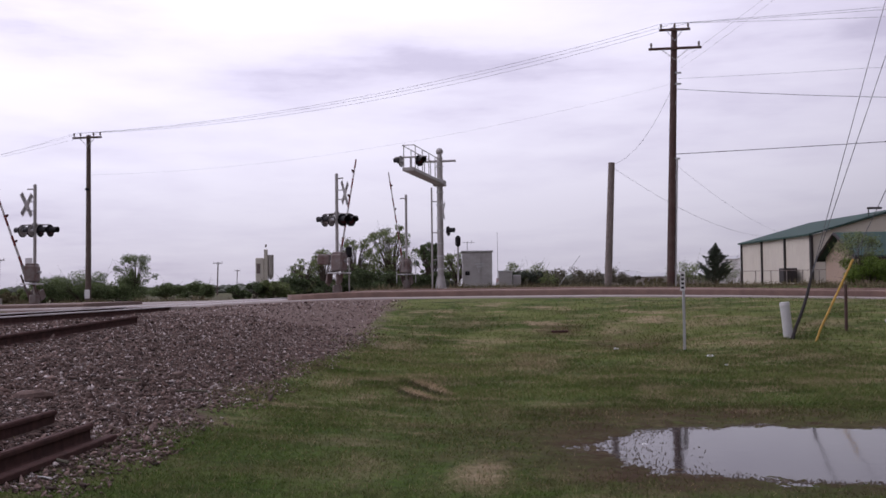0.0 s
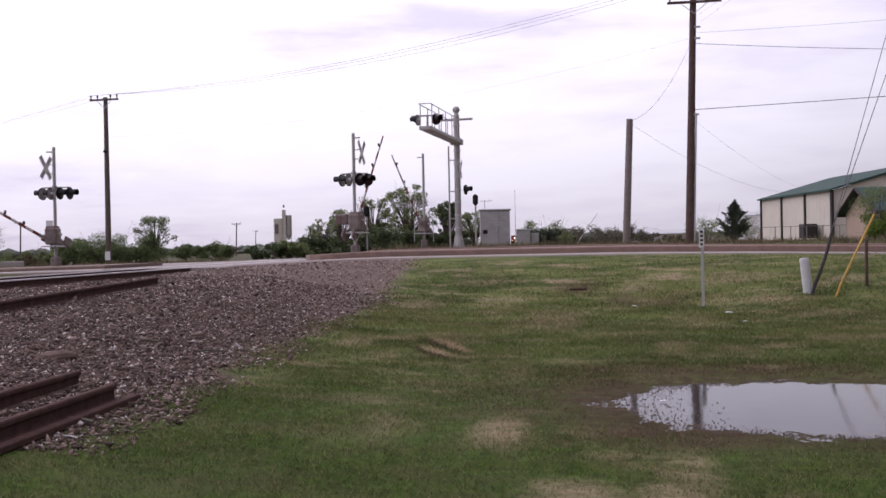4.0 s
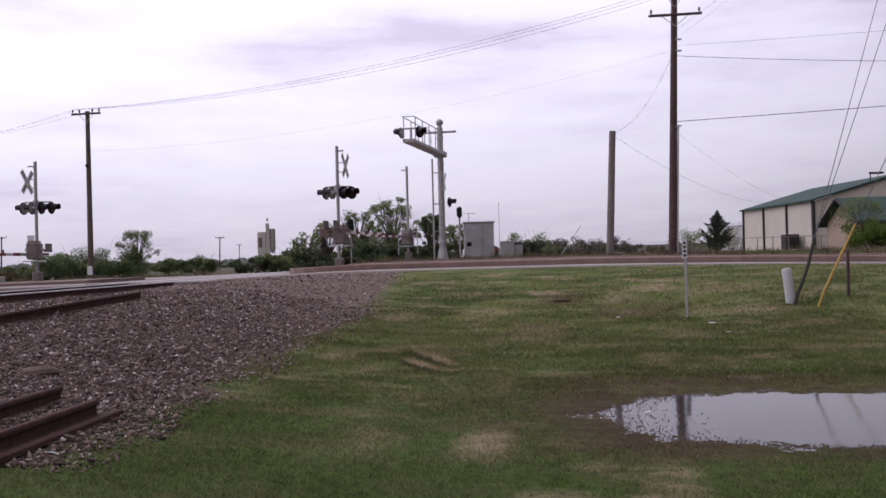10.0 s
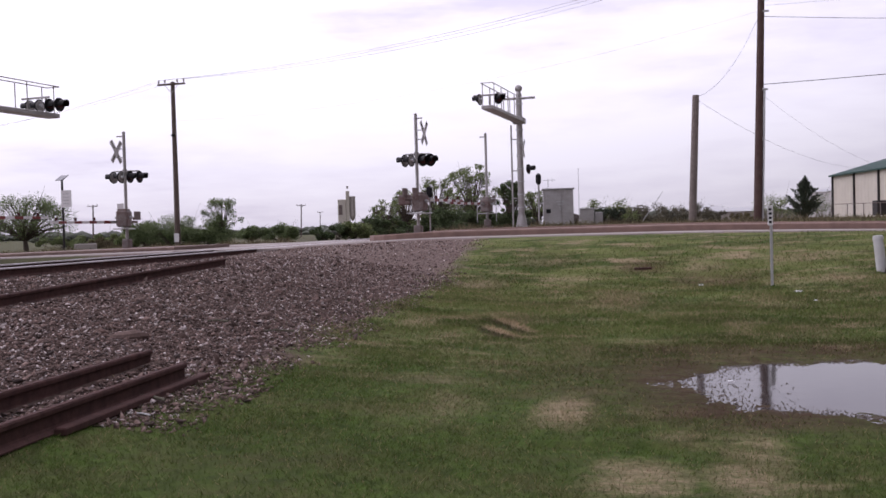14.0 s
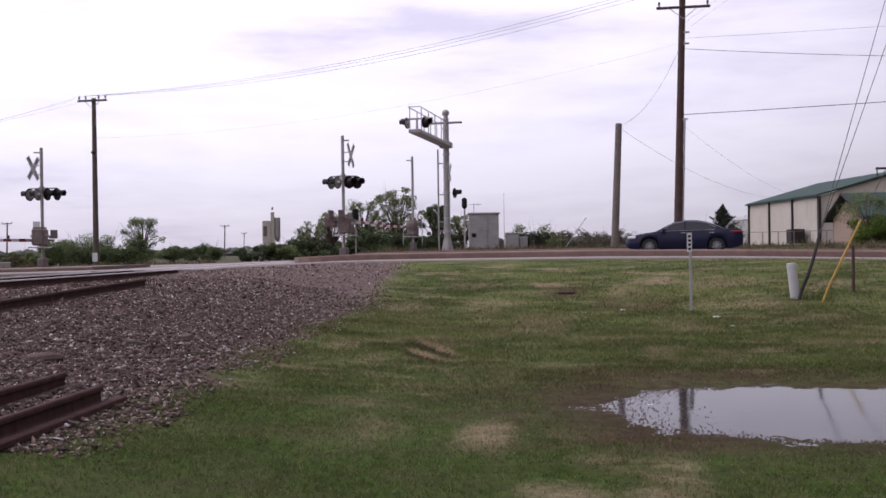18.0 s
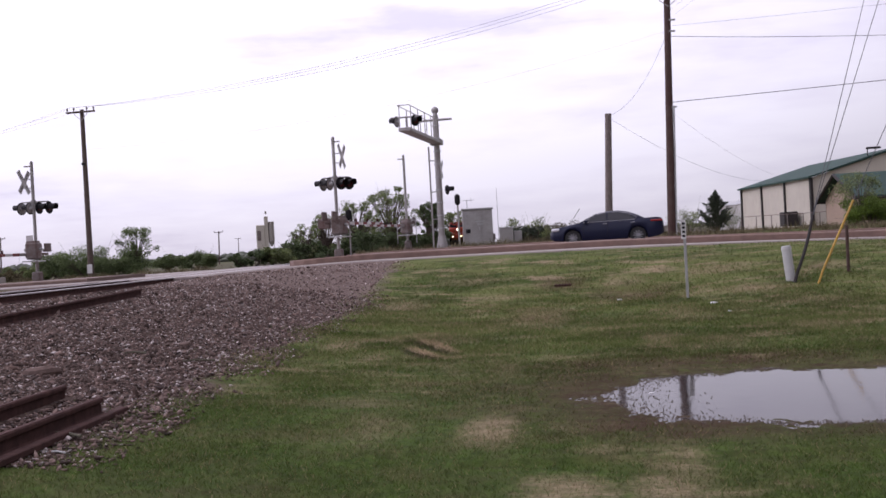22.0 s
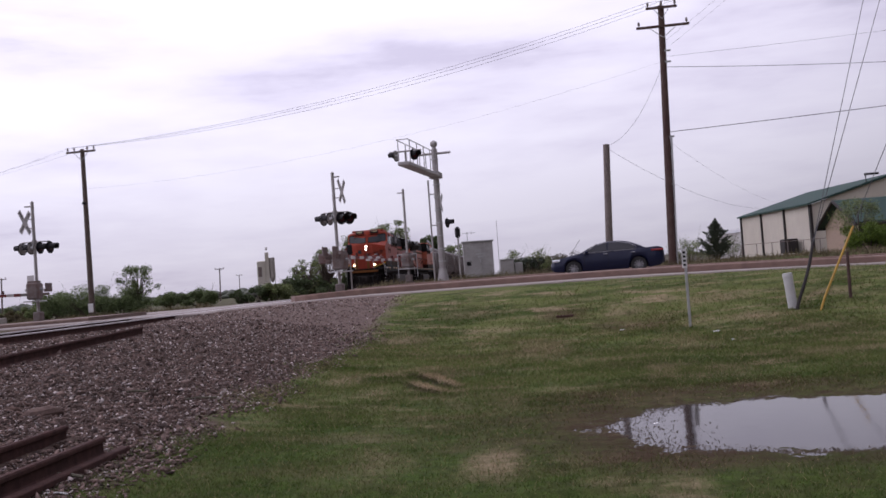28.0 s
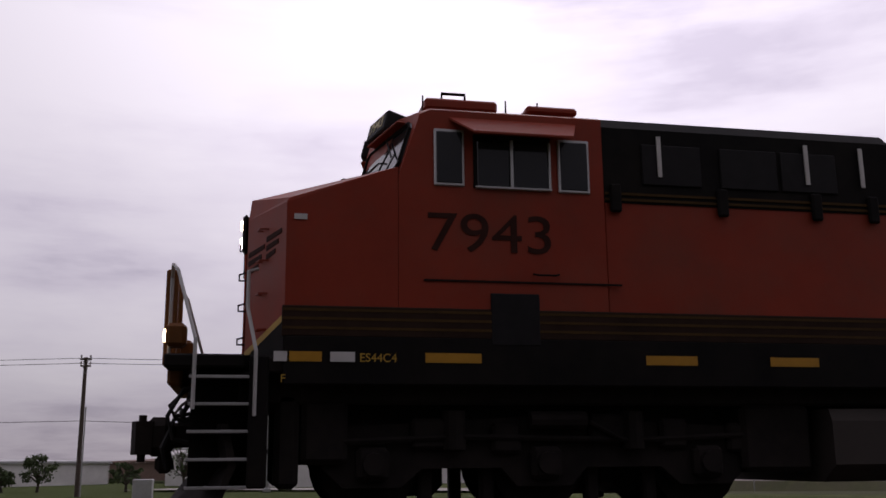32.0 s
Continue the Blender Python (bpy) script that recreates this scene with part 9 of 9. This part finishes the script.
BEDS = ((-8.19, -7.95, -9, 8), (-8.29, -8.06, 8, 14), (-8.42, -8.17, 14, 20.9), (-4.90, -4.70, -9, 9.8), (-4.22, -3.98, -9, 9.1))
scatter_stones("gravel", "dark crushed stone ballast strewn beside the track", "stone", 120000, 3, -10.3, -3.2, -5.0, 30.0, 0.032, 0.7, clear=BEDS)
scatter_stones("gravel", "pale chips of crushed stone among the ballast", "palestone", 27000, 4, -10.3, -3.3, -5.0, 30.0, 0.026, 0.7, clear=BEDS)
scatter_stones("ballast", "crushed stone ballast between the railway ties", "stone", 24000, 5, -15.4, -10.2, -6.0, 30.0, 0.045, 0.1, clear=((TRACK - 0.95, TRACK - 0.62, -99, 99), (TRACK + 0.62, TRACK + 0.95, -99, 99)))
scatter_stones("ballast", "pale stones in the ballast along the track", "palestone", 3000, 6, -15.4, -10.0, -6.0, 30.0, 0.042, 0.1, clear=((TRACK - 0.95, TRACK - 0.62, -99, 99), (TRACK + 0.62, TRACK + 0.95, -99, 99)))


def grow_grass(n, seed):
    """Short blades over the lawn, thicker towards the camera."""
    rng = np.random.default_rng(seed)
    m = n * 4
    y = -3.0 + 32.0 * rng.random(m) ** 1.3
    x = -5.2 + rng.random(m) * (0.55 * np.abs(y) + 6.6)
    edge = -3.65 + 0.5 * np.sin(y * 1.3 + 0.7 * np.sin(y * 0.41)) * 0.5 + rng.normal(size=m) * 0.35 - 0.7 * np.clip((8.0 - y) / 1.5, 0, 1)
    keep = x > edge
    s = np.hypot((x - 2.95) / 2.35, (y - 10.0) / 1.62)
    keep &= rng.random(m) < np.clip((s - 1.05) * 1.3, 0.0, 1.0)
    z = ground_at(x, y)
    keep &= (z > -1.112) | (s > 1.6)
    keep &= rng.random(m) < np.clip((29.0 - y) / 13.0, 0.0, 1.0)
    # clumps: thin where the sward is worn
    clump = np.sin(x * 2.1 + 1.3 * np.sin(y * 1.1)) * np.sin(y * 1.7 + 0.9 * np.sin(x * 1.6))
    keep &= rng.random(m) < 0.62 + 0.38 * clump
    i = np.flatnonzero(keep)[:n]
    x, y, z = x[i], y[i], z[i]; k = len(x)
    d = np.hypot(x, y)
    h = (0.030 + 0.022 * rng.random(k)) * np.clip(d / 12, 0.85, 1.4)
    a = rng.random(k) * 2 * np.pi
    w = 0.0045 * np.clip(d / 9, 0.8, 2.4)
    u = np.stack([np.cos(a) * w, np.sin(a) * w, np.zeros(k)], 1)
    b = np.stack([x, y, z - 0.004], 1)
    lean = rng.normal(size=(k, 2)) * h[:, None] * 0.75
    tip = b + np.concatenate([lean, h[:, None]], 1)
    V = np.stack([b - u, b + u, tip], 1).reshape(-1, 3)
    ob = fast_mesh("grass", V, np.arange(k * 3).reshape(k, 3), "grass")
    return tagged(ob, "short mown grass blades with dry straw among them", "grass", kind="stuff")


grow_grass(340000, 9)


def puddle_specks(n, seed):
    """Blades and clods that stand out of the shallow water at its rim."""
    rng = np.random.default_rng(seed)
    a = rng.random(n) * 2 * np.pi
    s = 1.08 - np.abs(rng.normal(size=n)) * (0.05 + 0.15 * np.clip(-np.cos(a), 0, 1) ** 2)
    x, y = 2.95 + 2.35 * s * np.cos(a), 10.0 + 1.62 * s * np.sin(a)
    r = 0.004 + 0.009 * rng.random(n) ** 2.0
    P = np.stack([x, y, np.full(n, -1.114)], 1)
    base = np.array([(1, 0, 0), (-0.5, 0.8, 0), (-0.5, -0.8, 0), (0.1, 0, 0.8)])
    V = (base[None] + rng.normal(size=(n, 4, 3)) * 0.2) * r[:, None, None] + P[:, None]
    F = (np.array([(0, 1, 3), (1, 2, 3), (2, 0, 3)])[None] + 4 * np.arange(n)[:, None, None]).reshape(-1, 3)
    ob = fast_mesh("mud_clods", V.reshape(-1, 3), F, "bark")
    return tagged(ob, "small muddy clods standing out of shallow water", "mud", kind="stuff")


puddle_specks(7500, 12)


def grow_weeds(n, seed, x0, x1):
    """Dry weeds and rough grass in an uneven line behind the far kerb."""
    rng = np.random.default_rng(seed)
    x = rng.uniform(x0, x1, n); off = rng.random(n) ** 1.6 * 5.0
    y = FAR + 0.62 + np.array([skew(v) for v in x]) + off
    lump = 0.5 + 0.5 * np.sin(x * 0.9 + 1.7 * np.sin(x * 0.37)) * np.sin(x * 2.3 + y)
    keep = rng.random(n) < 0.25 + 0.75 * lump
    x, y, lump = x[keep], y[keep], lump[keep]; k = len(x)
    h = 0.10 + 0.42 * lump * rng.random(k) ** 1.5
    a = rng.random(k) * 2 * np.pi
    u = np.stack([np.cos(a), np.sin(a), np.zeros(k)], 1) * 0.02
    b = np.stack([x, y, ground_at(x, y) - 0.02], 1)
    tip = b + np.concatenate([rng.normal(size=(k, 2)) * h[:, None] * 0.45, h[:, None]], 1)
    ob = fast_mesh("weeds", np.stack([b - u, b + u, tip], 1).reshape(-1, 3), np.arange(k * 3).reshape(k, 3), "weed")
    return tagged(ob, "dry brown weeds and rough grass behind the kerb", "weeds", kind="stuff")


grow_weeds(26000, 15, -8.4, 34.0)
grow_weeds(16000, 31, -70.0, -16.0)

motions()
